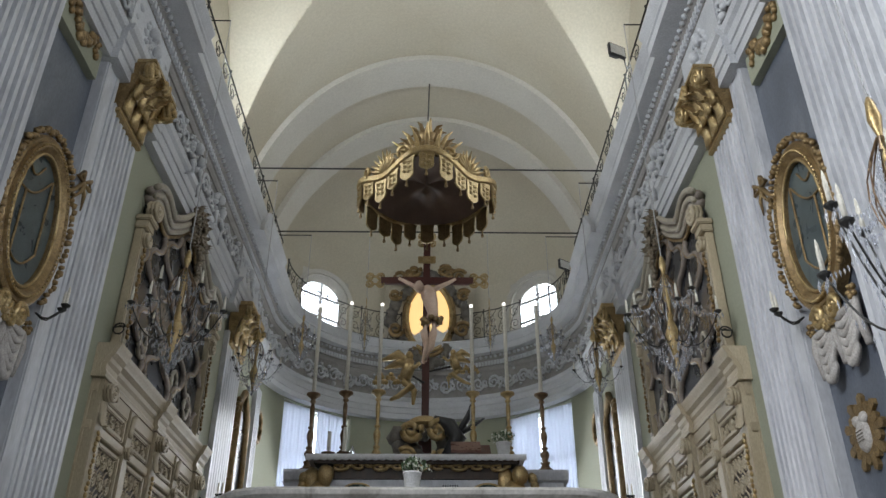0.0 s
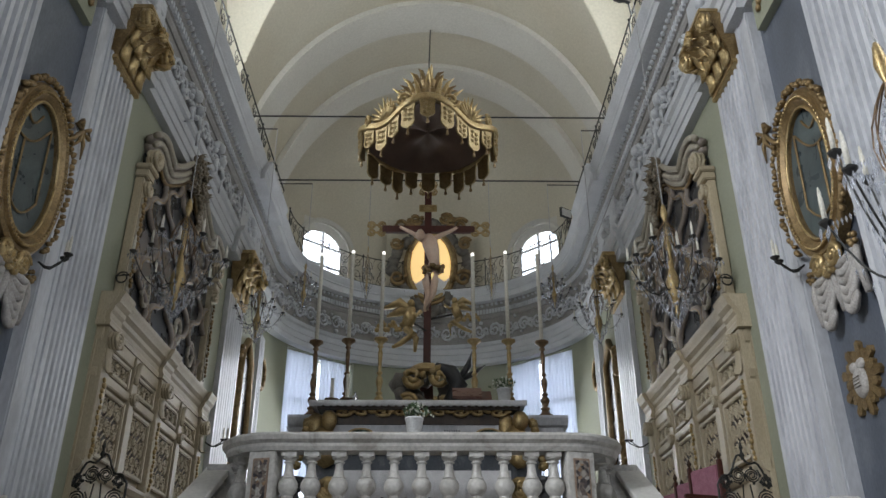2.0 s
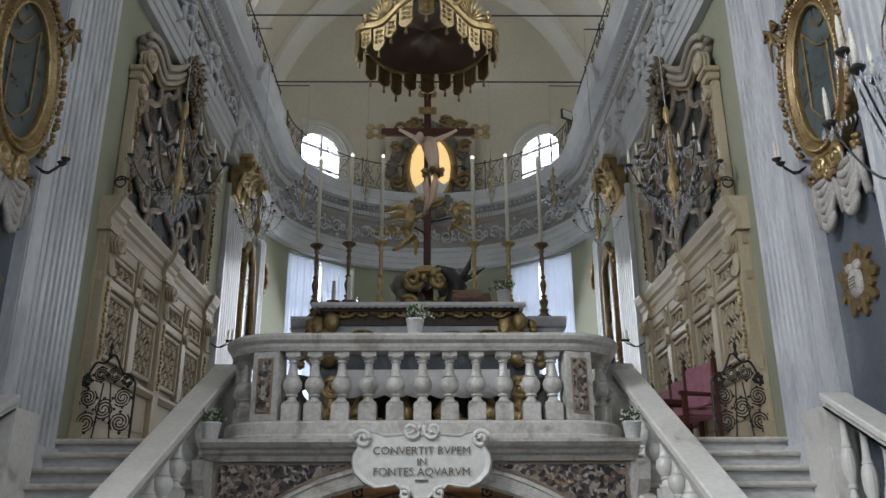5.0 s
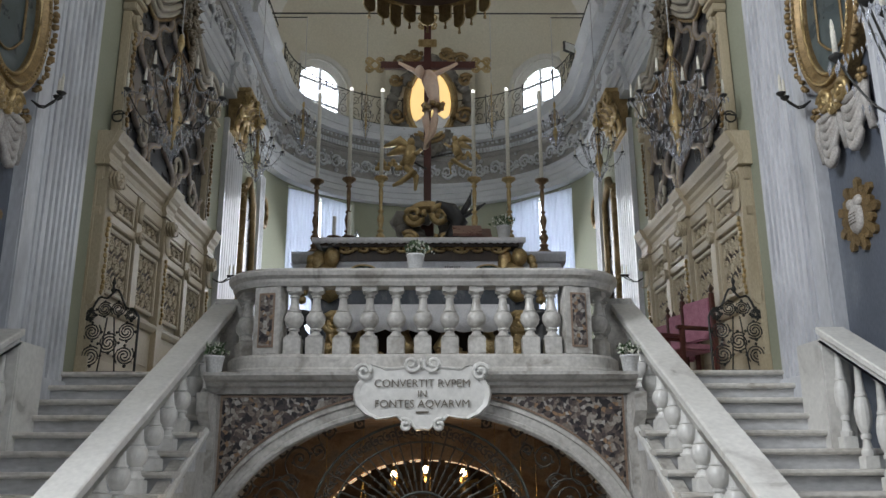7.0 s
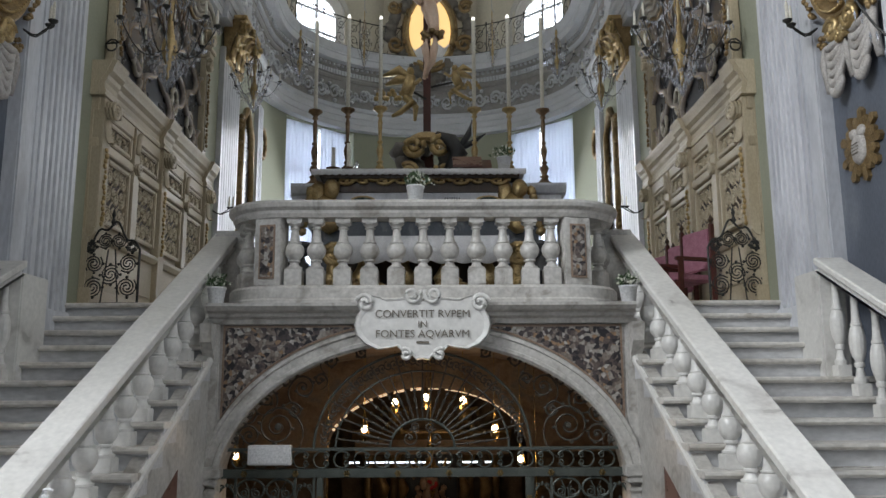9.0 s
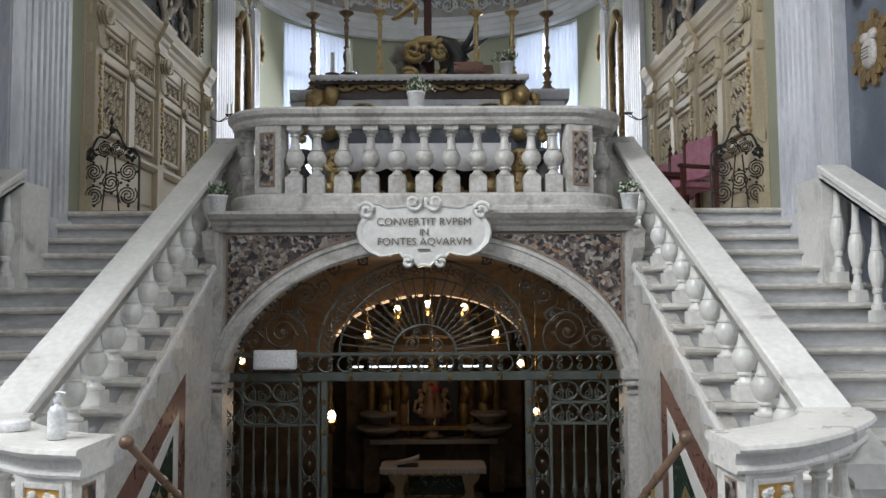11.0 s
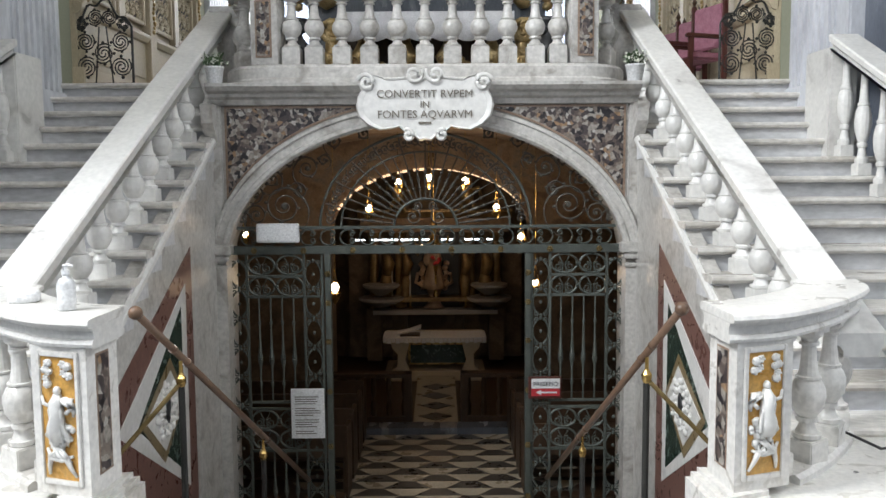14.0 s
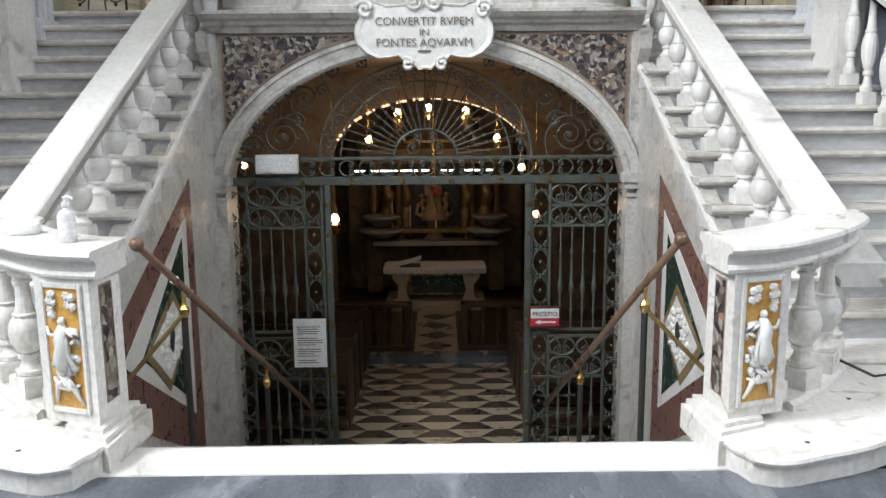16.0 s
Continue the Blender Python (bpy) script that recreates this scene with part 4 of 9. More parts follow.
    for k in range(26):
        a = rnd.uniform(0, 6.28)
        r = rnd.uniform(0.3, 1.0)
        blob(bm, (-0.012 + 0.07 * r * math.cos(a), -0.008, 0.44 + 0.075 * r * math.sin(a)), (rnd.uniform(0.014, 0.026), 0.014, rnd.uniform(0.013, 0.024)), k, 1, 0.6)
    for k in range(9):
        tube(bm, [(rnd.uniform(-0.04, 0.04), -0.012, 0.4), (rnd.uniform(-0.05, 0.05), -0.026, 0.36), (rnd.uniform(-0.07, 0.07), -0.01, 0.33)], 0.009, 5, [0.8, 1.2, 0.5])
    for d in (-1, 1):
        tube(bm, [(d * 0.01, -0.014, 0.365), (d * 0.045, -0.02, 0.345), (d * 0.06, -0.014, 0.305), (d * (0.066 + 0.02 * (d < 0)), -0.008, 0.265)], 0.013, 6, [1.1, 1.1, 0.8, 0.5])
    tube(bm, [(-0.07, -0.008, 0.36), (-0.02, -0.02, 0.34), (0.04, -0.02, 0.345), (0.075, -0.008, 0.385)], 0.012, 6, [0.6, 1.0, 1.0, 0.6])
    for cx, cz in ((-0.058, 0.765), (-0.066, 0.725), (-0.034, 0.775), (-0.04, 0.735), (0.05, 0.775), (0.066, 0.745), (0.045, 0.738), (0.06, 0.705), (0.056, 0.68)):
        blob(bm, (cx, -0.008, cz), (0.021, 0.014, 0.019), int(cx * 900), 2, 0.35)
        for k in range(5):
            a = k * 1.257 + cx * 40
            blob(bm, (cx + 0.014 * math.cos(a), -0.014, cz + 0.013 * math.sin(a)), (0.009, 0.008, 0.008), k, 1, 0.4)
    on_face("relief", bm, MARBLE, face, "white marble relief of a draped figure", True)
    proto = None
    for k in (9, 13, 17):
        o, i = outer[k], inner[k]
        d = Vector((i[0] - o[0], i[1] - o[1])).normalized()
        at = pose(s * (o[0] + d.x * 0.15), o[1] + d.y * 0.15, 0.131, 0, 0, s * (30 + 4 * (k - 8)))
        if proto is None:
            proto = part("baluster", baluster_mesh(0.72, 0.15, 0.035, 0.98), MARBLE_WARM, n)
            proto.matrix_local = at
        else:
            again("baluster", proto, n, at)
    part("half_baluster", baluster_mesh(0.68, 0.11, 0.035, 0.7), MARBLE_WARM, n).matrix_local = pose(s * 1.72, 3.74, 0.17, 0, 0, s * 20)
    # curved bottom step with a scrolled corner
    edge = [(1.375, 3.42), (1.39, 3.34), (1.415, 3.3)] + smooth_line([(1.44, 3.215), (1.555, 3.172), (1.74, 3.225), (2.09, 3.37), (2.4, 3.66), (2.62, 4.02), (2.78, 4.4)], 4)
    st = thing("bottom_step", "curved white marble bottom step round the newel", "step", group="bottom steps", kind="structure")
    rows = []
    for g, z in ((0.0, 0.0), (0.0, 0.088), (0.02, 0.096), (0.028, 0.112), (0.02, 0.127), (0.0, 0.131)):
        rows.append([(s * (x - g * 0.3), y - g, z) for x, y in edge] + [(s * 4.08, 4.4 - g, z), (s * 4.08, 4.7, z), (s * 2.1, 4.7, z), (s * 1.45, 3.85, z)])
    part("slab", loft(bmesh.new(), rows), MARBLE_WARM, st)
    part("bolt_hole", lathe(bmesh.new(), [(0.012, 0.0), (0.012, 0.002)], 10, pose(s * 1.72, 3.33, 0.131)), IRON, st)
    part("bolt_hole", lathe(bmesh.new(), [(0.012, 0.0), (0.012, 0.002)], 10, pose(s * 2.16, 3.85, 0.131)), IRON, st)


for s in (-1, 1):
    newel(s)

# threshold at the head of the crypt stair, and the crypt steps
bm = B(-1.5, 1.5, 3.34, 3.64, -0.1, 0.004, 0.006)
structure("threshold", bm, MARBLE, "white marble threshold slab at the crypt stair", "threshold")
cs = thing("crypt_stair", "stone steps down to the crypt", "staircase", kind="structure")
for k in range(11):
    part("step", B(-2.0, 2.0, 3.64 + 0.36 * k, 4.05 + 0.36 * k, -0.3 - 0.167 * (k + 1), -0.167 * (k + 1), 0.01), STAIR, cs)


# ---- crypt ----
def crypt():
    bm = B(-3.4, 3.4, 7.6, 16.5, -2.3, -2.006)
    structure("floor_crypt", bm, DARK_WOOD, "dark bedding under the crypt tiles", "floor")
    bm = bmesh.new()
    for s in (-1, 1):
        box(bm, s * 3.2, s * 3.5, 8.4, 16.4, -2.1, 0.9)
        box(bm, s * 2.06, s * 3.5, 8.3, 8.45, -2.1, 2.05)
    box(bm, -3.5, 3.5, 16.0, 16.4, -2.1, 2.3)
    structure("wall_crypt", bm, CRYPT, "frescoed crypt walls with the dimness in their colour", "wall")
    prof = [(-3.3 * math.cos(math.pi * i / 24), 0.8 + 1.4 * math.sin(math.pi * i / 24)) for i in range(25)]
    bm = loft(bmesh.new(), [[(x, y, z) for x, z in prof] for y in (8.35, 16.2)], False)
    structure("ceiling_crypt", bm, CRYPT_VAULT, "low frescoed crypt vault", "ceiling", True)
    # inner arch behind the first bay, with rope light along it
    a = thing("inner_arch", "painted inner arch of the crypt edged with warm rope light", "arch", kind="structure")
    n = 36
    rows = []
    for i in range(n + 1):
        t = math.pi * i / n
        c, q = -math.cos(t), math.sin(t)
        rows.append([(1.52 * c, 12.4, 0.75 + 0.95 * q), (3.3 * c, 12.4, 0.75 + 1.5 * q), (3.3 * c, 12.8, 0.75 + 1.5 * q), (1.52 * c, 12.8, 0.75 + 0.95 * q)])
    part("archivolt", loft(bmesh.new(), rows), CRYPT_VAULT, a)
    for s in (-1, 1):
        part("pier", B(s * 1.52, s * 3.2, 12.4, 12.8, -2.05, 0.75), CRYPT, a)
    for i in range(6, 46):
        if i % 3 == 2 and i < 30:
            continue
        seg = [(-1.5 * math.cos(math.pi * (i + f) / 54), 12.38, 0.75 + 0.93 * math.sin(math.pi * (i + f) / 54)) for f in (0.08, 0.5, 0.92)]
        part("rope_light", tube(bmesh.new(), seg, 0.021 if i < 26 else 0.01), LED_WARM, a)
    bm = bmesh.new()
    for x0, x1 in ((-1.15, -1.0), (-0.9, -0.5), (-0.46, 0.1), (0.14, 0.35), (0.5, 0.75), (0.85, 0.95)):
        box(bm, x0, x1, 12.3, 12.33, 0.6, 0.622)
    part("strip_light", bm, LED, a, "cold white strip light")
    # lozenge floor: alternating dark and light trapezoids
    cell_w, cell_d = 0.36, 0.34
    fl = thing("tile_floor", "dark and cream marble floor tiles in a lozenge pattern", "floor", kind="structure")
    protos = {}
    for r in range(-1, 15):
        for c in range(-4, 5):
            dark = (r + c) % 2 == 0
            y0 = 7.95 + r * 0.215
            if not 7.6 < y0 < 10.9:
                continue
            w = cell_w
            key = (dark, c % 2)
            if key not in protos:
                g = 0.004
                k = 0.09 * (1 if dark else -1)
                bm = prism(bmesh.new(), [(-w / 2 - k + g, g), (w / 2 + k - g, g), (w / 2 - k - g, 0.215 - g), (-w / 2 + k + g, 0.215 - g)], "z", -0.02, 0.0)
                protos[key] = part("tile", bm, TILE_DARK if dark else TILE_LIGHT, fl)
                protos[key].location = (0.1 + c * w, y0, -1.99)
            else:
                again("tile", protos[key], fl, pose(0.1 + c * w, y0, -1.99))
    part("step", B(-1.0, 1.2, 10.95, 11.25, -2.0, -1.9, 0.01), BARDIGLIO, fl)
    bm = B(-0.26, 0.38, 11.25, 14.0, -1.99, -1.9)
    part("runner", bm, TILE_LIGHT, fl)
    for i in range(4):
        y = 11.5 + i * 0.55
        part("diamond", prism(bmesh.new(), [(-0.18, y), (0.06, y - 0.2), (0.3, y), (0.06, y + 0.2)], "z", -1.9, -1.894), TILE_DARK, fl)
    # altar
    al = thing("crypt_altar", "cream stone crypt altar with white cloth and dark frontal", "altar")
    part("mensa", B(-0.92, 1.0, 13.9, 14.7, -1.16, -1.05, 0.015), CREAM, al)
    part("altar_cloth", B(-0.94, 1.02, 13.88, 14.5, -1.05, -1.03), LINEN, al)
    bm = bmesh.new()
    for i in range(24):
        x = -0.94 + 1.96 * i / 24
        box(bm, x + 0.004, x + 0.078, 13.872, 13.88, -1.13 - 0.02 * (i % 2), -1.03)
    part("cloth_border", bm, LINEN, al)
    part("frontal", B(-0.42, 0.62, 14.0, 14.1, -1.62, -1.22), GREEN_MARBLE, al, "dark green marble frontal")
    part("frontal_frame", B(-0.47, 0.67, 14.02, 14.08, -1.66, -1.18), BRASS, al)
    for s in (-1, 1):
        part("console", prism(bmesh.new(), [(s * 0.5, -1.16), (s * 0.86, -1.16), (s * 0.82, -1.3), (s * 0.72, -1.42), (s * 0.74, -1.7), (s * 0.84, -1.78), (s * 0.5, -1.78), (s * 0.58, -1.55)], "y", 13.98, 14.5), CREAM, al).location.x = 0.06
    part("plinth", B(-0.9, 1.0, 13.9, 14.8, -2.0, -1.78, 0.01), CREAM, al)
    al.scale = (0.92, 1.0, 0.8)
    al.location.z = -0.4
    bk = thing("missal", "open white missal lying on the crypt altar", "book", at=(-0.42, 14.1, -1.224))
    bm = prism(bmesh.new(), [(-0.2, 0.03), (0.0, 0.07), (0.22, 0.14), (0.22, 0.17), (0.0, 0.1), (-0.2, 0.06)], "y", -0.12, 0.15)
    part("pages", bm, PAPER, bk)
    part("stand", B(-0.15, 0.2, -0.1, 0.14, 0.0, 0.03), DARK_WOOD, bk)
    # Madonna niche: plain statue on pedestal between columns
    rt = thing("retable", "dark gilded crypt retable with columns and a niche", "altarpiece")
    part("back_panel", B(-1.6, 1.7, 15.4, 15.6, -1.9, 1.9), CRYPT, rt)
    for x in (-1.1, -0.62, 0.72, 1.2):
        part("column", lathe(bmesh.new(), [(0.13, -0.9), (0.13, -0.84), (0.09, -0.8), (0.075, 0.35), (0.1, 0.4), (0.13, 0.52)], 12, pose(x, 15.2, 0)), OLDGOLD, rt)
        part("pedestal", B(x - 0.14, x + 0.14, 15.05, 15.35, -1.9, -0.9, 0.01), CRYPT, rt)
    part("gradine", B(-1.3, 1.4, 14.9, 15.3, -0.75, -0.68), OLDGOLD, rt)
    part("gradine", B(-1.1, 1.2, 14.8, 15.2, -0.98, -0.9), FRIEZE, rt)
    # no hollow here: a flat black plate paints the shade of the niche
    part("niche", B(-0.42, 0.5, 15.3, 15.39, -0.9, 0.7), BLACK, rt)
    st = thing("statue", "pale painted statue on a gilded pedestal in the crypt niche", "statue")
    bm = bmesh.new()
    lathe(bm, [(0.2, -0.88), (0.12, -0.8), (0.1, -0.68), (0.14, -0.55), (0.24, -0.5), (0.2, -0.42), (0.13, -0.1), (0.16, 0.02), (0.12, 0.14), (0.05, 0.2)], 14, pose(0.03, 15.05, 0))
    blob(bm, (0.03, 15.02, 0.29), (0.075, 0.08, 0.1), 3, 2, 0.1)
    lathe(bm, [(0.085, 0.36), (0.1, 0.46), (0.06, 0.48)], 10, pose(0.03, 15.03, 0))
    blob(bm, (-0.1, 14.97, 0.02), (0.07, 0.07, 0.12), 4, 2, 0.2)
    blob(bm, (-0.1, 14.94, 0.16), (0.05, 0.05, 0.06), 5, 2, 0.1)
    for d in (-1, 1):
        for k in range(6):
            blob(bm, (0.03 + d * (0.2 + 0.03 * (k % 2)), 15.02, -0.5 + 0.09 * k), (0.06, 0.05, 0.06), k, 1, 0.5)
        tube(bm, [(0.03 + d * 0.2, 15.0, -0.48), (0.03 + d * 0.34, 15.0, -0.4), (0.03 + d * 0.3, 15.0, -0.22)], 0.035, 6)
    part("figure", bm, OCHRE, st, "", True)
    for x, k in ((-0.86, 1.0), (-0.5, 0.8), (0.6, 0.85), (0.98, 1.0)):
        cs = thing("carved_cherub", "dull gilded carved figure standing on the crypt gradine", "statue", group="crypt carvings")
        bm = bmesh.new()
        lathe(bm, [(0.11 * k, -0.68), (0.09 * k, -0.6), (0.13 * k, -0.4), (0.07 * k, -0.2)], 10, pose(x, 15.05, 0))
        tube(bm, [(x, 15.0, -0.25), (x + 0.05, 14.97, -0.05), (x - 0.02, 15.0, 0.18 * k)], 0.1 * k, 8, [0.9, 1.2, 0.6])
        blob(bm, (x, 14.98, 0.27 * k), (0.07, 0.07, 0.085), 2, 2, 0.2)
        tube(bm, [(x, 15.0, 0.12), (x + 0.16 * (1 if x < 0 else -1), 14.95, 0.2), (x + 0.25 * (1 if x < 0 else -1), 14.93, 0.12)], 0.035, 6)
        part("figure", bm, OLDGOLD, cs, smooth=True)
    for x in (-0.62, 0.66):
        cs = thing("carved_cherub", "gilded carved cherub seated on the crypt retable cornice", "statue", group="crypt carvings")
        bm = blob(bmesh.new(), (x, 14.98, 1.22), (0.12, 0.1, 0.18), 1, 2, 0.25)
        blob(bm, (x + 0.02, 14.92, 1.47), (0.07, 0.07, 0.08), 2, 2, 0.15)
        for d in (-1, 1):
            tube(bm, [(x + d * 0.08, 14.95, 1.32), (x + d * 0.2, 14.92, 1.36), (x + d * 0.24, 14.9, 1.22)], 0.035, 6)
            tube(bm, [(x + d * 0.06, 14.93, 1.1), (x + d * 0.12, 14.85, 1.04), (x + d * 0.1, 14.85, 0.9)], 0.045, 6)
        part("figure", bm, GOLD, cs, smooth=True)
    prof = [(0.0, 0.78), (0.1, 0.8), (0.14, 0.86), (0.2, 0.9), (0.2, 0.95), (0.0, 0.96)]
    part("retable_cornice", moulding(bmesh.new(), [(-1.4, 15.3, 0, -1, 0), (1.5, 15.3, 0, -1, 0)], prof), OLDGOLD, rt)
    part("frieze", B(-1.35, 1.45, 15.22, 15.38, 0.52, 0.78), CRYPT_VAULT, rt)
    for x in (-0.95, 1.05):
        part("shelf", lathe(bmesh.new(), [(0.1, -0.62), (0.28, -0.5), (0.34, -0.46), (0.34, -0.42), (0.1, -0.41)], 16, pose(x, 14.9, 0)), FRIEZE, rt)
        part("shelf", lathe(bmesh.new(), [(0.1, -0.86), (0.34, -0.76), (0.42, -0.71), (0.42, -0.67), (0.1, -0.66)], 16, pose(x, 14.95, 0)), FRIEZE, rt)
    fb = thing("flower_bunch", "bunch of red flowers before the statue", "flowers")
    bm = bmesh.new()
    for i in range(9):
        blob(bm, (0.06 + 0.07 * math.cos(i * 2.4), 14.85, 0.02 + 0.06 * math.sin(i * 1.9)), 0.035, i, 1)
    part("blossoms", bm, SIGN_RED, fb)
    part("holder", lathe(bmesh.new(), [(0.05, -0.65), (0.02, -0.5), (0.02, -0.2), (0.05, -0.08)], 10, pose(0.06, 14.87, 0)), BRASS, fb)
    for x in (-0.75, -0.42, 0.62, 0.95):
        c = thing("altar_candle", "thin white candle in a brass candlestick", "candle", group="crypt candles")
        part("candlestick", lathe(bmesh.new(), [(0.05, -0.88), (0.015, -0.84), (0.02, -0.7), (0.04, -0.66)], 10, pose(x, 15.0, 0)), BRASS, c)
        part("candle", lathe(bmesh.new(), [(0.013, -0.66), (0.012, -0.12)], 8, pose(x, 15.0, 0)), WAX, c)
    # pews and kneeling rail
    for s in (-1, 1):
        for i, y in enumerate((8.75, 9.4, 10.05, 10.7)):
            p = thing("pew", "dark brown wooden pew in the crypt", "pew", group="crypt pews")
            x0, x1 = s * 0.98 + 0.08, s * 2.7
            part("seat", B(x0, x1, y, y + 0.36, -1.56, -1.52, 0.008), DARK_WOOD, p)
            part("backrest", B(x0, x1, y - 0.06, y - 0.02, -1.5, -1.14, 0.008), DARK_WOOD, p)
            part("end_panel", B(x0, x0 + s * 0.05, y - 0.08, y + 0.38, -2.0, -1.2, 0.01), DARK_WOOD, p)
            part("kneeler", B(x0, x1, y - 0.4, y - 0.26, -1.86, -1.82), DARK_WOOD, p)
        p = thing("communion_rail", "dark wooden rail with turned spindles before the crypt altar", "rail", group="crypt rails")
        x0, x1 = (-0.28, -1.6) if s < 0 else (0.42, 1.75)
        part("top", B(x0, x1, 11.3, 11.5, -1.28, -1.22, 0.01), DARK_WOOD, p)
        part("foot", B(x0, x1, 11.3, 11.5, -1.98, -1.84, 0.01), DARK_WOOD, p)
        for k in range(6):
            x = x0 + (x1 - x0) * (k + 0.5) / 6
            part("spindle", lathe(bmesh.new(), [(0.04, -1.84), (0.05, -1.7), (0.02, -1.6), (0.045, -1.45), (0.03, -1.28)], 8, pose(x, 11.4, 0)), DARK_WOOD, p)
        part("post", B(x0, x0 + (0.1 if s > 0 else -0.1), 11.28, 11.52, -1.98, -1.22, 0.01), DARK_WOOD, p)
    # hanging lamps, each a small lit cup on chains
    for x, z, y, r in ((-0.4, 1.5, 10.5, 1.0), (0.0, 1.56, 10.6, 1.0), (0.47, 1.52, 10.5, 1.0), (-0.78, 1.17, 10.5, 1.0), (0.87, 1.17, 10.5, 1.0), (-1.24, 0.14, 10.5, 1.4), (1.19, 0.79, 10.5, 1.0), (-2.39, 0.85, 10.5, 0.9), (1.38, 0.18, 10.5, 0.9)):
        l = thing("hanging_lamp", "small lit sanctuary lamp hanging on brass chains", "lamp", group="crypt lamps")
        part("bulb", blob(bmesh.new(), (x, y, z), (0.04 * r, 0.04 * r, 0.045 * r), 0, 2, 0.0), BULB, l, "lit lamp glass")
        part("cup", lathe(bmesh.new(), [(0.01, z - 0.16 * r), (0.05 * r, z - 0.1 * r), (0.06 * r, z - 0.05 * r), (0.05 * r, z - 0.045 * r)], 10, pose(x, y, 0)), BRASS, l)
        for k in range(3):
            a = k * 2.1
            part("chain", tube(bmesh.new(), [(x + 0.055 * math.cos(a), y + 0.055 * math.sin(a), z - 0.05), (x, y, z + 0.24)], 0.004, 4), BRASS, l)
        part("hook", tube(bmesh.new(), [(x, y, z + 0.24), (x, y, 0.78 + 1.38 * math.sqrt(max(0.05, 1 - (x / 3.3) ** 2)))], 0.004, 4), BRASS, l)
    # gilded chandelier form in the middle of the crypt
    c = thing("crypt_chandelier", "small gilded chandelier hanging in the crypt", "chandelier")
    part("stem", lathe(bmesh.new(), [(0.01, 0.5), (0.05, 0.56), (0.08, 0.66), (0.03, 0.75), (0.05, 0.9), (0.015, 1.0), (0.006, 2.15)], 10, pose(0.05, 11.4, 0)), BRASS, c)
    for k in range(8):
        a = k * math.pi / 4
        d = Vector((math.cos(a), math.sin(a), 0))
        part("arm", tube(bmesh.new(), [Vector((0.05, 11.4, 0.66)) + d * r + Vector((0, 0, z)) for r, z in ((0.05, 0), (0.15, -0.08), (0.25, -0.04), (0.3, 0.06))], 0.011, 5), BRASS, c)


TILE_DARK = varied("dark_slate_tile", [(0.0, (0.03, 0.026, 0.022)), (1.0, (0.075, 0.065, 0.055))], 5, 6, 0.3, bump=0.05)
TILE_LIGHT = varied("cream_marble_tile", [(0.0, (0.3, 0.25, 0.18)), (1.0, (0.46, 0.41, 0.31))], 4, 6, 0.3, bump=0.05)
crypt()


def warm_lamp(at, watts):
    d = bpy.data.lights.new("crypt_bulb", "POINT")
    d.energy, d.color, d.shadow_soft_size = watts, (1.0, 0.7, 0.42), 0.08
    new("crypt_bulb", d).location = at


for at, watts in (((0.0, 10.4, 1.2), 10), ((-1.3, 10.3, 0.3), 3), ((1.35, 10.3, 0.3), 3), ((0.05, 13.6, 0.9), 13)):
    warm_lamp(at, watts)


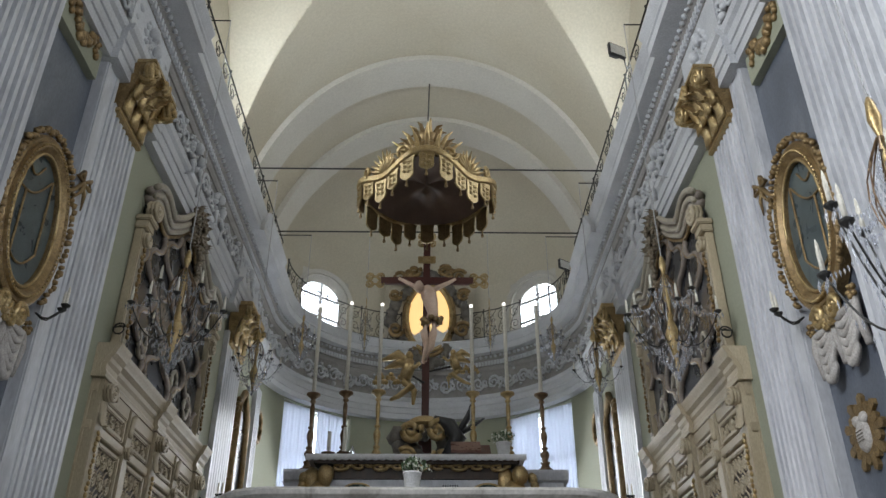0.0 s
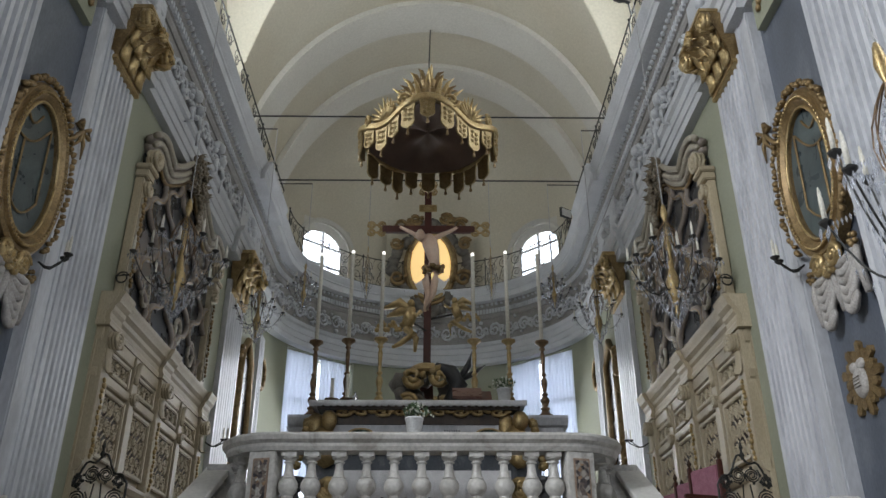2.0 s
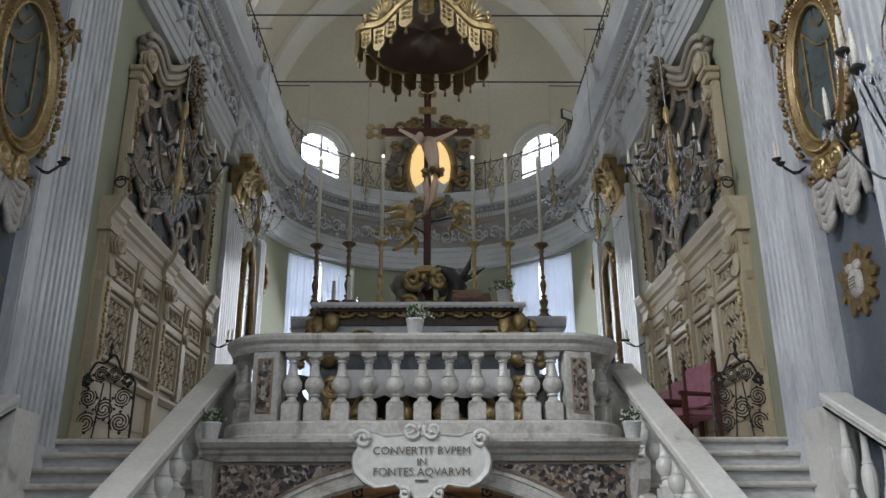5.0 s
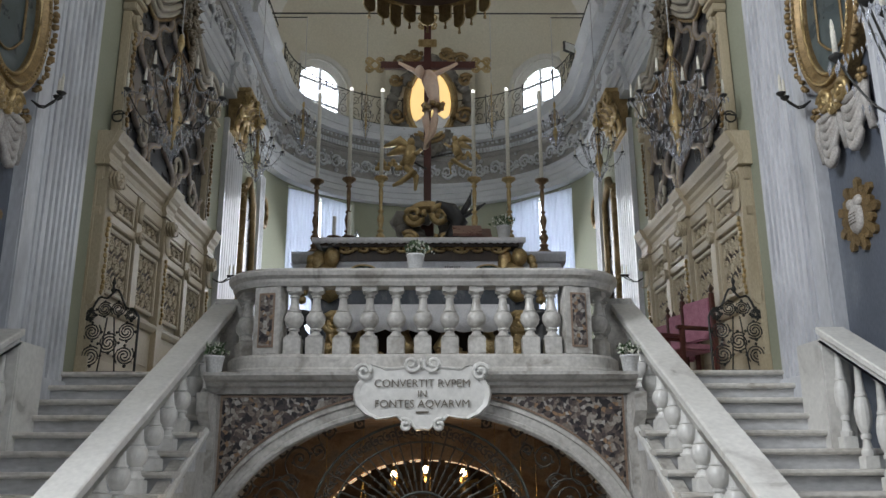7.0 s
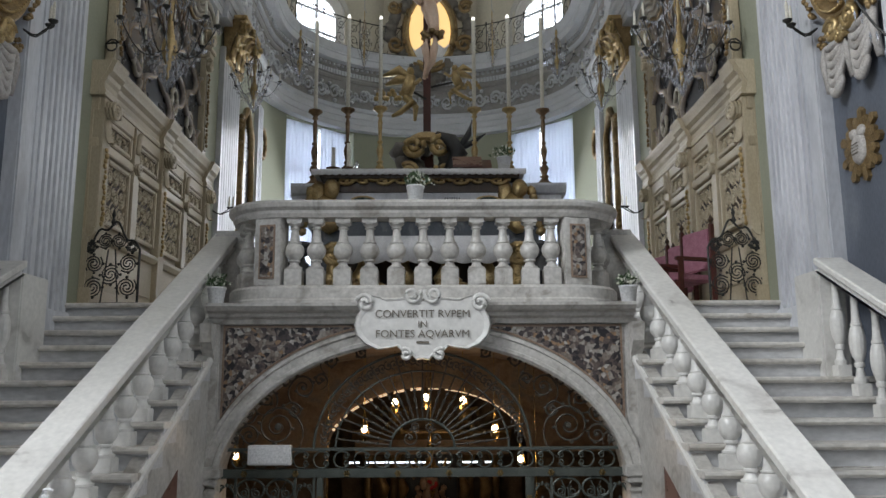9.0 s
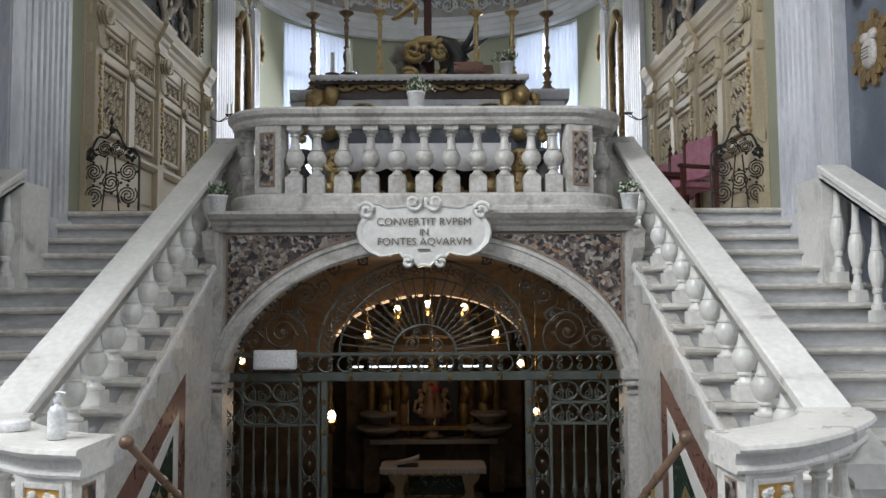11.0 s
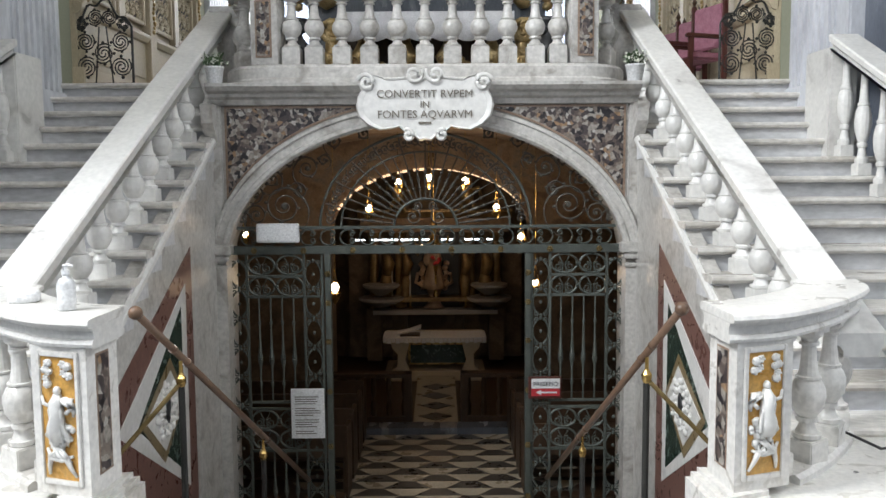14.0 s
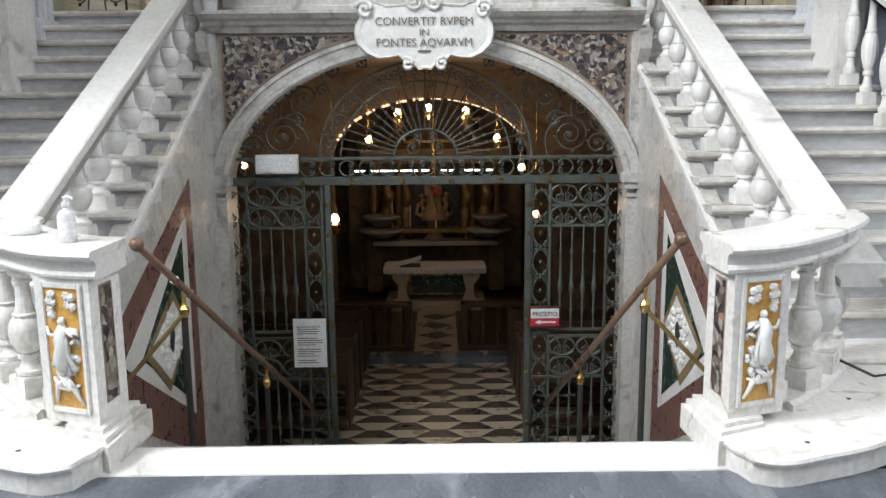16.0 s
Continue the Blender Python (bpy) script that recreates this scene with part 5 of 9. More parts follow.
def crypt_gate():
    """Wrought iron screen: cross bar, posts, scrollwork bays and a fan in the arch."""
    g = thing("crypt_gate", "grey-green wrought iron gate with scrollwork and a fan in the arch", "gate")
    y = 8.22
    part("cross_bar", B(-2.03, 2.03, y - 0.03, y + 0.03, 0.8, 0.885, 0.006), GATE_IRON, g)
    part("rail_bar", B(-2.0, 2.0, y - 0.012, y + 0.012, 1.055, 1.085), GATE_IRON, g)

    def rosette(at):
        bm = blob(bmesh.new(), at, (0.014, 0.012, 0.014), 0, 1, 0.0)
        for k in range(6):
            blob(bm, (at[0] + 0.022 * math.cos(k * 1.047), at[1] + 0.004, at[2] + 0.022 * math.sin(k * 1.047)), (0.013, 0.008, 0.013), k, 1, 0.2)
        return bm

    for i in range(8):
        part("rosette", rosette((-1.75 + 0.5 * i, y - 0.04, 0.84)), DULLBRASS, g)

    def whorl(bm, cx, cz, r, a0, turn, w=0.0085, turns=1.4):
        """A bar rolled up into a volute, with a leaf at its eye."""
        tube(bm, [(cx + p.x, y, cz + p.z) for p in spiral((0, 0, 0), r, r * 0.22, turns * turn, a0, n=max(10, int(14 * turns)))], w, 5)
        blob(bm, (cx, y, cz), (r * 0.26, 0.012, r * 0.26), r * 90, 1, 0.4)

    def lyre(w, h):
        """Two C-bars back to back with rolled ends, built round the origin."""
        bm = bmesh.new()
        for d in (-1, 1):
            tube(bm, [(d * w * (0.12 + 0.86 * math.sin(math.pi * f) ** 0.8), 0, -h / 2 + h * f) for f in np.linspace(0.06, 0.94, 11)], 0.0085, 5)
            for e in (-1, 1):
                pts = spiral((0, 0, 0), w * 0.36, w * 0.1, 1.2 * d * e, math.pi / 2 + (math.pi if e > 0 else 0), n=11)
                tube(bm, [(d * w * 0.5 + p.x, 0, e * h * 0.4 + p.z) for p in pts], 0.007, 5)
        for e in (-1, 0, 1):
            blob(bm, (0, 0, e * h * 0.46), (0.017, 0.014, 0.022), e, 1, 0.2)
        return bm

    for x in (-1.01, 1.03):
        part("post", B(x - 0.03, x + 0.03, y - 0.035, y + 0.035, -2.0, 0.8, 0.006), GATE_IRON, g)
        for z in (-1.75, -1.2, -0.62, -0.1, 0.3, 0.6):
            part("rosette", rosette((x, y - 0.042, z)), DULLBRASS, g)
    for s in (-1, 1):
        leaf = part("leaf_frame", B(s * 2.0, s * 2.035, y - 0.02, y + 0.02, -2.0, 0.8), GATE_IRON, g)
        for x in (1.07, 1.255, 1.835):
            part("bar", B(s * x - 0.012, s * x + 0.012, y - 0.012, y + 0.012, -2.0, 0.8), GATE_IRON, leaf)
        for z in (0.575, 0.365, -0.735, -0.805, -1.25):
            part("cross_piece", B(s * 1.255, s * 1.835, y - 0.012, y + 0.012, z - 0.013, z + 0.013), GATE_IRON, leaf)
        for z in (0.365, -0.77, -1.25):
            part("cross_piece", B(s * 1.07, s * 1.255, y - 0.01, y + 0.01, z - 0.01, z + 0.01), GATE_IRON, leaf)
        # narrow bands of lyre scrolls on both sides
        proto = None
        for cx in (1.163, 1.922):
            for k in range(9):
                at = pose(s * cx, y, -1.83 + 0.303 * k)
                if proto is None:
                    proto = part("lyre_scroll", lyre(0.083, 0.3), GATE_IRON, leaf)
                    proto.matrix_local = at
                else:
                    again("lyre_scroll", proto, leaf, at)
        # square panels of rings filled with paired volutes
        ring = None
        for cx in (1.4, 1.69):
            for cz in (0.69, 0.47, -0.92, -1.13):
                if ring is None:
                    bm = tube(bmesh.new(), [(0.135 * math.cos(a), 0, 0.098 * math.sin(a)) for a in np.linspace(0, 2 * math.pi, 21)], 0.0125, 6)
                    for d in (-1, 1):
                        tube(bm, [(d * 0.055 + p.x, 0, -0.035 + p.z) for p in spiral((0, 0, 0), 0.048, 0.012, 1.5 * d, math.pi / 2, n=16)], 0.008, 5)
                        tube(bm, [(d * 0.02, 0, -0.09), (d * 0.012, 0, 0.0), (d * 0.05, 0, 0.07)], 0.007, 5)
                        blob(bm, (d * 0.135, 0, 0), (0.02, 0.014, 0.024), d, 1, 0.2)
                    ring = part("ring_scroll", bm, GATE_IRON, leaf)
                    ring.matrix_local = pose(s * cx, y, cz)
                else:
                    again("ring_scroll", ring, leaf, pose(s * cx, y, cz))
        # turned rods between the panels
        rod = None
        for i in range(4):
            x = s * (1.37 + 0.117 * i)
            if rod is None:
                bm = lathe(bmesh.new(), [(0.009, 0.0), (0.009, 0.16), (0.018, 0.18), (0.018, 0.2), (0.01, 0.22), (0.012, 0.36), (0.021, 0.41), (0.027, 0.425), (0.027, 0.45), (0.018, 0.455), (0.026, 0.462), (0.026, 0.485), (0.02, 0.5), (0.013, 0.62), (0.009, 0.8), (0.016, 0.82), (0.016, 0.84), (0.009, 0.86), (0.009, 1.1)], 8)
                rod = part("rod", bm, GATE_IRON, leaf)
                rod.matrix_local = pose(x, y, -0.735)
            else:
                again("rod", rod, leaf, pose(x, y, -0.735))
            again("rod", rod, leaf, pose(x, y, -1.98) @ Matrix.Diagonal((1, 1, 0.66, 1)))
    # row of rings between the cross bar and the rail
    ring = None
    for k in range(19):
        at = pose(-1.8 + 0.2 * k, y, 0.97)
        if ring is None:
            bm = tube(bmesh.new(), [(0.082 * math.cos(a), 0, 0.08 * math.sin(a)) for a in np.linspace(0.5, 2 * math.pi - 0.5, 15)], 0.0095, 5)
            for d in (-1, 1):
                tube(bm, [(0.045 + p.x, 0, d * 0.032 + p.z) for p in spiral((0, 0, 0), 0.03, 0.01, 1.2 * d, d * 0.9, n=10)], 0.0075, 4)
            ring = part("rail_scroll", bm, GATE_IRON, g)
            ring.matrix_local = at
        else:
            again("rail_scroll", ring, g, at if k < 9 else at @ Matrix.Rotation(math.pi, 4, "Z"))
    # fan in the arch: hub, spokes, a ring of volutes between two hoops
    fx, fz, RX, RZ = -0.01, 1.07, 1.07, 0.95

    def at(a, r):
        return Vector((fx - math.cos(a) * r * RX, y, fz + math.sin(a) * r * RZ))

    fan = part("fan", tube(bmesh.new(), [at(math.pi * i / 40, 1.0) for i in range(41)], 0.015, 6), GATE_IRON, g)
    part("hoop", tube(bmesh.new(), [at(math.pi * i / 40, 0.8) for i in range(41)], 0.011, 6), GATE_IRON, fan)
    part("hub", tube(bmesh.new(), [at(math.pi * i / 24, 0.3) for i in range(25)], 0.014, 6), GATE_IRON, fan)
    bm = bmesh.new()
    for d in (-1, 1):
        whorl(bm, fx + d * 0.13, fz + 0.1, 0.085, math.pi / 2, d)
        whorl(bm, fx + d * 0.08, fz + 0.21, 0.05, -math.pi / 2, -d, 0.007)
    part("hub_scroll", bm, BRONZE_IRON, fan)
    for i in range(1, 24):
        a = math.pi * i / 24
        long = i % 2 == 0
        bm = tube(bmesh.new(), [at(a, 0.3), at(a, 0.98 if long else 0.8)], 0.0085, 5)
        for r, q in ((0.42, 0.018), (0.6, 0.021), (0.8, 0.019)):
            blob(bm, at(a, r), (q, q, q), 0, 1, 0.0)
        tube(bm, [at(a, 0.46), at(a, 0.51), at(a, 0.57)], 0.019, 6, [0.4, 1.0, 0.4])
        part("spoke", bm, BRONZE_IRON, fan)
        bm = bmesh.new()
        for d in (-1, 1):
            c = at(a + d * 0.035, 0.91)
            whorl(bm, c.x, c.z, 0.05, math.pi - a + (0 if d > 0 else math.pi), d, 0.0075, 1.2)
        part("ring_volute", bm, BRONZE_IRON, fan)
    # rolled acanthus scrolls filling the corners up to the arch
    for s in (-1, 1):
        for cx, cz, r, a0, tn, turns in ((1.44, 1.29, 0.2, 2.6, -1, 2.1), (1.2, 1.67, 0.125, 0.3, 1, 1.7), (1.72, 1.2, 0.11, 0.4, 1, 1.6), (1.55, 1.56, 0.1, 3.4, -1, 1.6), (1.86, 1.17, 0.06, 2.0, -1, 1.3), (0.93, 1.93, 0.08, 0.6, 1, 1.5), (1.28, 1.44, 0.07, 2.0, 1, 1.4), (1.72, 1.42, 0.075, 4.0, -1, 1.4), (0.62, 2.01, 0.055, 0.2, -1, 1.3), (1.03, 1.75, 0.06, 2.8, -1, 1.3), (1.37, 1.74, 0.06, 1.0, -1, 1.3)):
            bm = bmesh.new()
            pts = spiral((0, 0, 0), r, r * 0.16, tn * turns, a0, n=int(16 * turns))
            tube(bm, [(s * (cx + p.x), y, cz + p.z) for p in pts], 0.0115, 5, [1.0 - 0.4 * k / len(pts) for k in range(len(pts))])
            blob(bm, (s * cx, y, cz), (r * 0.2, 0.015, r * 0.2), 3, 1, 0.4)
            tail = spiral((0, 0, 0), r, r * 1.7, -tn * 0.3, a0, n=8)
            tube(bm, [(s * (cx + p.x), y, cz + p.z) for p in tail], 0.011, 5, [1.0 - 0.08 * k for k in range(9)])
            for k in range(4):
                p = pts[2 + k * 4]
                blob(bm, (s * (cx + p.x * 1.12), y, cz + p.z * 1.12), (0.022, 0.01, 0.017), k + r, 1, 0.5)
            part("corner_scroll", bm, BRONZE_IRON, fan)
    bm = tube(bmesh.new(), [(-2.0 * math.cos(t), y, 0.72 + 1.41 * math.sin(t)) for t in np.linspace(0.12, math.pi - 0.12, 41)], 0.016, 6)
    part("rim", bm, GATE_IRON, fan)


crypt_gate()


def signs():
    b = thing("light_box", "white rectangular notice box fixed on the gate", "notice box")
    part("case", B(-1.7, -1.28, 8.08, 8.16, 0.93, 1.12, 0.008), CERAMIC, b)
    part("face", B(-1.68, -1.3, 8.072, 8.082, 0.95, 1.1), PAPER, b)
    p = thing("notice_sheet", "white printed notice hanging on the iron gate", "notice")
    sheet = part("sheet", B(-1.4, -1.06, 8.12, 8.126, -1.09, -0.57), PAPER, p)
    rnd = random.Random(3)
    for i in range(17):
        if i % 5 == 4:
            continue
        part("text_bar", B(-1.36, -1.1 - rnd.uniform(0, 0.09), 8.117, 8.121, -0.66 - i * 0.024, -0.652 - i * 0.024), INK, sheet)
    q = thing("sign_board", "small white and red sign reading PRESEPIO on the gate", "sign")
    part("board", B(1.03, 1.37, 8.14, 8.165, -0.7, -0.47, 0.004), RED_WOOD, q)
    part("sheet", B(1.06, 1.35, 8.13, 8.142, -0.59, -0.49), PAPER, q)
    part("red_band", B(1.06, 1.35, 8.13, 8.142, -0.67, -0.595), SIGN_RED, q)
    part("arrow", prism(bmesh.new(), [(1.1, -0.632), (1.16, -0.607), (1.16, -0.624), (1.32, -0.624), (1.32, -0.64), (1.16, -0.64), (1.16, -0.657)], "y", 8.126, 8.131), PAPER, q)
    lettering("PRESEPIO", q, (1.205, 8.128, -0.565), 0.062, BLACK)


def lettering(text, parent, at, size, mat, name="lettering"):
    cu = bpy.data.curves.new(name, "FONT")
    cu.body, cu.size, cu.align_x, cu.extrude, cu.resolution_u = text, size, "CENTER", 0.002, 3
    tmp = bpy.data.objects.new(name, cu)
    scene.collection.objects.link(tmp)
    me = bpy.data.meshes.new_from_object(tmp.evaluated_get(bpy.context.evaluated_depsgraph_get()))
    bpy.data.objects.remove(tmp)
    me.materials.clear()
    me.materials.append(mat)
    ob = new(name, me)
    ob.parent = parent
    ob.matrix_local = pose(*at, 90)
    return ob


signs()


def cartouche():
    c = thing("inscribed_cartouche", "white marble scrolled cartouche with a carved inscription over the arch", "plaque")
    half = [(0.0, 2.5), (0.06, 2.56), (0.1, 2.53), (0.16, 2.52), (0.38, 2.5), (0.44, 2.53), (0.52, 2.55), (0.6, 2.51), (0.63, 2.45), (0.6, 2.39), (0.64, 2.33), (0.655, 2.25), (0.63, 2.15), (0.55, 2.07), (0.44, 2.02), (0.33, 2.03), (0.25, 2.05), (0.2, 2.0), (0.2, 1.94), (0.14, 1.93), (0.1, 1.96), (0.06, 1.92), (0.0, 1.93)]
    poly = half + [(-x, z) for x, z in half[1:-1]][::-1]
    bm = bmesh.new()
    loft(bm, [[(x * f, y, 2.24 + (z - 2.24) * f) for x, z in poly] for y, f in ((7.86, 1.0), (7.76, 1.0), (7.72, 0.975), (7.725, 0.93), (7.735, 0.9))])
    part("slab", bm, MARBLE, c)
    for s in (-1, 1):
        bm = tube(bmesh.new(), [(s * (0.55 + p.x), 7.72, 2.46 + p.z) for p in spiral((0, 0, 0), 0.085, 0.02, 1.5, 0.2, n=20)], 0.022, 8)
        part("scroll", bm, MARBLE, c, smooth=True)
        bm = tube(bmesh.new(), [(s * (0.1 + p.x), 7.72, 2.54 + p.z) for p in spiral((0, 0, 0), 0.09, 0.02, 1.3, 2.6, n=20)], 0.018, 8)
        part("scroll", bm, MARBLE, c, smooth=True)
        bm = tube(bmesh.new(), [(s * (0.16 + p.x), 7.72, 1.97 + p.z) for p in spiral((0, 0, 0), 0.06, 0.015, 1.3, 1.0, n=16)], 0.018, 8)
        part("scroll", bm, MARBLE, c, smooth=True)
    y = 7.722
    lettering("CONVERTIT RVPEM", c, (0.0, y, 2.32), 0.104, INK)
    lettering("FONTES AQVARVM", c, (0.0, y, 2.13), 0.104, INK)
    lettering("IN", c, (0.0, y, 2.225), 0.092, INK)
    part("text_bar", B(-0.06, 0.06, 7.722, 7.726, 2.075, 2.095), INK, c)


cartouche()


def crypt_handrail(s):
    h = thing("crypt_handrail", "brown wooden handrail with brass knobs on slim iron posts", "handrail", group="crypt handrails")
    a, b = Vector((s * 1.55 - 0.05, 4.55, 0.83)), Vector((s * 1.15, 7.6, -1.33))
    part("rail", tube(bmesh.new(), [a, b], 0.024, 10), RAILWOOD, h, smooth=True)
    part("knob", blob(bmesh.new(), a, 0.042, 0, 2, 0.0), RAILWOOD, h, smooth=True)
    for f, drop in ((0.17, 1.6), (0.62, 1.1)):
        p = a.lerp(b, f)
        post = part("post", tube(bmesh.new(), [(p.x, p.y, p.z - drop), (p.x, p.y, p.z - 0.16)], 0.022, 8), IRON, h)
        part("brass_ball", lathe(bmesh.new(), [(0.02, -0.2), (0.033, -0.17), (0.033, -0.14), (0.02, -0.12), (0.012, -0.1), (0.012, -0.03)], 10, pose(p.x, p.y, p.z)), BRASS, post)
        for t in (f - 0.03, f + 0.03):
            q = a.lerp(b, t)
            d = (b - a).normalized()
            part("collar", tube(bmesh.new(), [q - d * 0.01, q + d * 0.01], 0.03, 10), RAILWOOD, post)
    q = a.lerp(b, 0.17)
    part("brace", tube(bmesh.new(), [q - Vector((0, 0, 0.17)), (s * 2.06, 4.75, -0.35)], 0.016, 8), DULLBRASS, h)


RAILWOOD = varied("worn_brown_rail", [(0.0, (0.09, 0.05, 0.03)), (1.0, (0.2, 0.12, 0.075))], 5, 6, 0.4, bump=0.05)
for s in (-1, 1):
    crypt_handrail(s)


# ---- chancel furnishings ----
def curl(bm, c, r, s, y_axis=True, w=0.03, turns=1.6, start=0.0, flip=1):
    """A carved volute facing the middle of the church (in the y-z plane) or the nave (x-z plane)."""
    pts = spiral((0, 0, 0), r, r * 0.18, turns * flip, start, n=20)
    if y_axis:
        tube(bm, [(c[0], c[1] + p.x, c[2] + p.z) for p in pts], w, 6)
    else:
        tube(bm, [(c[0] + p.x, c[1], c[2] + p.z) for p in pts], w, 6)


def acanthus(bm, base, out, up, w, h, lean):
    """One curled leaf: base point, outward and upward vectors."""
    side = Vector(out).cross(Vector(up)).normalized()
    o, u, p = Vector(out), Vector(up), Vector(base)
    rows = []
    for k in range(7):
        f = k / 6
        c = p + u * (h * math.sin(f * 1.9) / math.sin(1.45)) + o * (lean * f ** 2.2)
        ww = w * (1 - 0.75 * f ** 2) * (1 + 0.18 * math.sin(k * 2.6))
        rows.append([c - side * ww + o * 0.0, c - side * ww * 0.5 + o * 0.03 * (1 - f), c + o * 0.05, c + side * ww * 0.5 + o * 0.03 * (1 - f), c + side * ww, c - o * 0.02])
    loft(bm, rows)


def pierced_panel(bm, xf, s, y0, y1, z0, z1, cell=0.2):
    """Openwork of interlaced curves inside a rectangle on a side wall."""
    ny, nz = max(1, round((y1 - y0) / cell)), max(1, round((z1 - z0) / cell))
    dy, dz = (y1 - y0) / ny, (z1 - z0) / nz
    for i in range(ny):
        for k in range(nz):
            cy, cz = y0 + dy * (i + 0.5), z0 + dz * (k + 0.5)
            for d in (1, -1):
                pts = spiral((0, 0, 0), 0.47, 0.12, 1.15, 0.4 if (i + k) % 2 else 2.0, n=11)
                tube(bm, [(xf, cy + d * p.x * dy, cz + d * p.z * dz) for p in pts], 0.015, 4)
            tube(bm, [(xf, cy - dy / 2, cz - dz / 2), (xf, cy, cz - dz * 0.1), (xf, cy + dy / 2, cz + dz / 2)], 0.012, 4)


def choir_stall(s):
    st = thing("choir_screen", "cream painted carved wooden screen with pierced lattice panels along the wall", "wooden screen", group="choir screens")
    y0, y1, top = 9.42, 14.3, 5.64
    part("back_board", B(s * 4.02, s * 4.05, y0 + 0.02, y1 - 0.02, FLOOR_TOP, 5.3), CREAM, st)
    part("base_rail", B(s * 3.9, s * 4.05, y0, y1, FLOOR_TOP, 2.85, 0.01), CREAM, st)
    part("dado", B(s * 3.98, s * 4.04, y0 + 0.012, y1 - 0.012, 2.85, 3.48), CREAM, st)
    part("dado_cap", moulding(bmesh.new(), [(s * 4.0, y0, -s, 0, 0), (s * 4.0, y1, -s, 0, 0)], [(0.0, 3.44), (0.06, 3.46), (0.1, 3.52), (0.1, 3.56), (0.05, 3.59), (0.0, 3.6)]), CREAM, st)
    part("middle_rail", B(s * 3.94, s * 4.03, y0 + 0.01, y1 - 0.01, 4.56, 4.68, 0.012), CREAM, st)
    part("top_rail", B(s * 3.95, s * 4.03, y0 + 0.01, y1 - 0.01, 5.02, 5.2, 0.012), CREAM, st)
    prof = [(-0.05, 5.2), (0.06, 5.2), (0.07, 5.25), (0.05, 5.29), (0.05, 5.36), (0.08, 5.4), (0.09, 5.45), (0.14, 5.5), (0.15, 5.55), (0.17, 5.58), (0.185, 5.62), (0.185, top), (-0.05, top)]
    part("cornice", moulding(bmesh.new(), [(s * 4.0, y0 - 0.05, -s, 0, 0), (s * 4.0, y1 + 0.05, -s, 0, 0)], prof), CREAM, st)
    posts = (y0 + 0.16, (y0 + y1) / 2 - 0.1, y1 - 0.3)
    for y in posts:
        p = part("console_pilaster", B(s * 3.9, s * 4.03, y - 0.125, y + 0.125, 2.85, 5.2, 0.008), CREAM, st)
        part("cornice_break", moulding(bmesh.new(), [(s * 3.97, y - 0.2, -s, 0, 0), (s * 3.97, y + 0.2, -s, 0, 0)], [(o + 0.035, z + 0.003) for o, z in prof]), CREAM, p)
        bm = bmesh.new()
        for dx in (3.8, 3.84, 3.88):
            curl(bm, (s * dx, y, 5.04), 0.13, s, True, 0.026, 2.2, -0.5)
        blob(bm, (s * 3.79, y, 5.04), 0.035, 2, 1, 0.1)
        part("volute", bm, CREAM, p, smooth=True)
        bm = bmesh.new()
        acanthus(bm, (s * 3.9, y, 4.93), (-s, 0, 0), (0, 0, -1), 0.1, 0.3, 0.09)
        part("volute_leaf", bm, CREAM, p, smooth=True)
        bm = bmesh.new()
        for i in range(15):
            blob(bm, (s * 3.885, y + 0.022 * math.sin(i * 1.7), 4.55 - i * 0.066), (0.024, 0.042 - 0.0015 * i, 0.04), i, 1, 0.6)
        part("gilt_garland", bm, GOLD, p, "gilded leaf garland", True)
    for a, b in ((posts[0] + 0.125, posts[1] - 0.125), (posts[1] + 0.125, posts[2] - 0.125)):
        mid = (a + b) / 2
        mul = part("mullion", B(s * 3.925, s * 4.03, mid - 0.085, mid + 0.085, 3.6, 5.18, 0.01), CREAM, st)
        bm = bmesh.new()
        for dx in (3.88, 3.91):
            curl(bm, (s * dx, mid, 4.6), 0.085, s, True, 0.022, 1.9, 0)
        part("volute", bm, CREAM, mul, smooth=True)
        bm = bmesh.new()
        acanthus(bm, (s * 3.925, mid, 4.82), (-s, 0, 0), (0, 0, 1), 0.06, 0.3, 0.05)
        part("volute_leaf", bm, CREAM, mul, smooth=True)
        for u, v in ((a + 0.04, mid - 0.115), (mid + 0.115, b - 0.04)):
            for z0, z1, cell in ((3.68, 4.52, 0.24), (4.71, 5.0, 0.22)):
                bm = bmesh.new()
                for q in ((u, u + 0.07, z0, z1), (v - 0.07, v, z0, z1), (u + 0.07, v - 0.07, z0, z0 + 0.06), (u + 0.07, v - 0.07, z1 - 0.06, z1)):
                    box(bm, s * 3.945, s * 4.02, q[0], q[1], q[2], q[3], 0.012)
                fr = part("panel_frame", bm, CREAM, st)
                bm = bmesh.new()
                pierced_panel(bm, s * 3.985, s, u + 0.06, v - 0.06, z0 + 0.05, z1 - 0.05, cell)
                part("pierced_panel", bm, CREAM, fr)
                # dark sheet painting the shade seen through the lattice holes
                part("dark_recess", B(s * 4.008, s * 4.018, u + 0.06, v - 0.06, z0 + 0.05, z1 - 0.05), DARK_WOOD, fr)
        part("dado_panel", B(s * 3.955, s * 3.985, a + 0.1, b - 0.1, 2.95, 3.38, 0.012), CREAM, st)


GREYCREAM = varied("grey_cream_paint", [(0.0, (0.2, 0.17, 0.12)), (0.5, (0.38, 0.34, 0.27)), (1.0, (0.5, 0.46, 0.38))], 4, 7, 0.5, bump=0.15, bump_scale=50, fine=0.25)


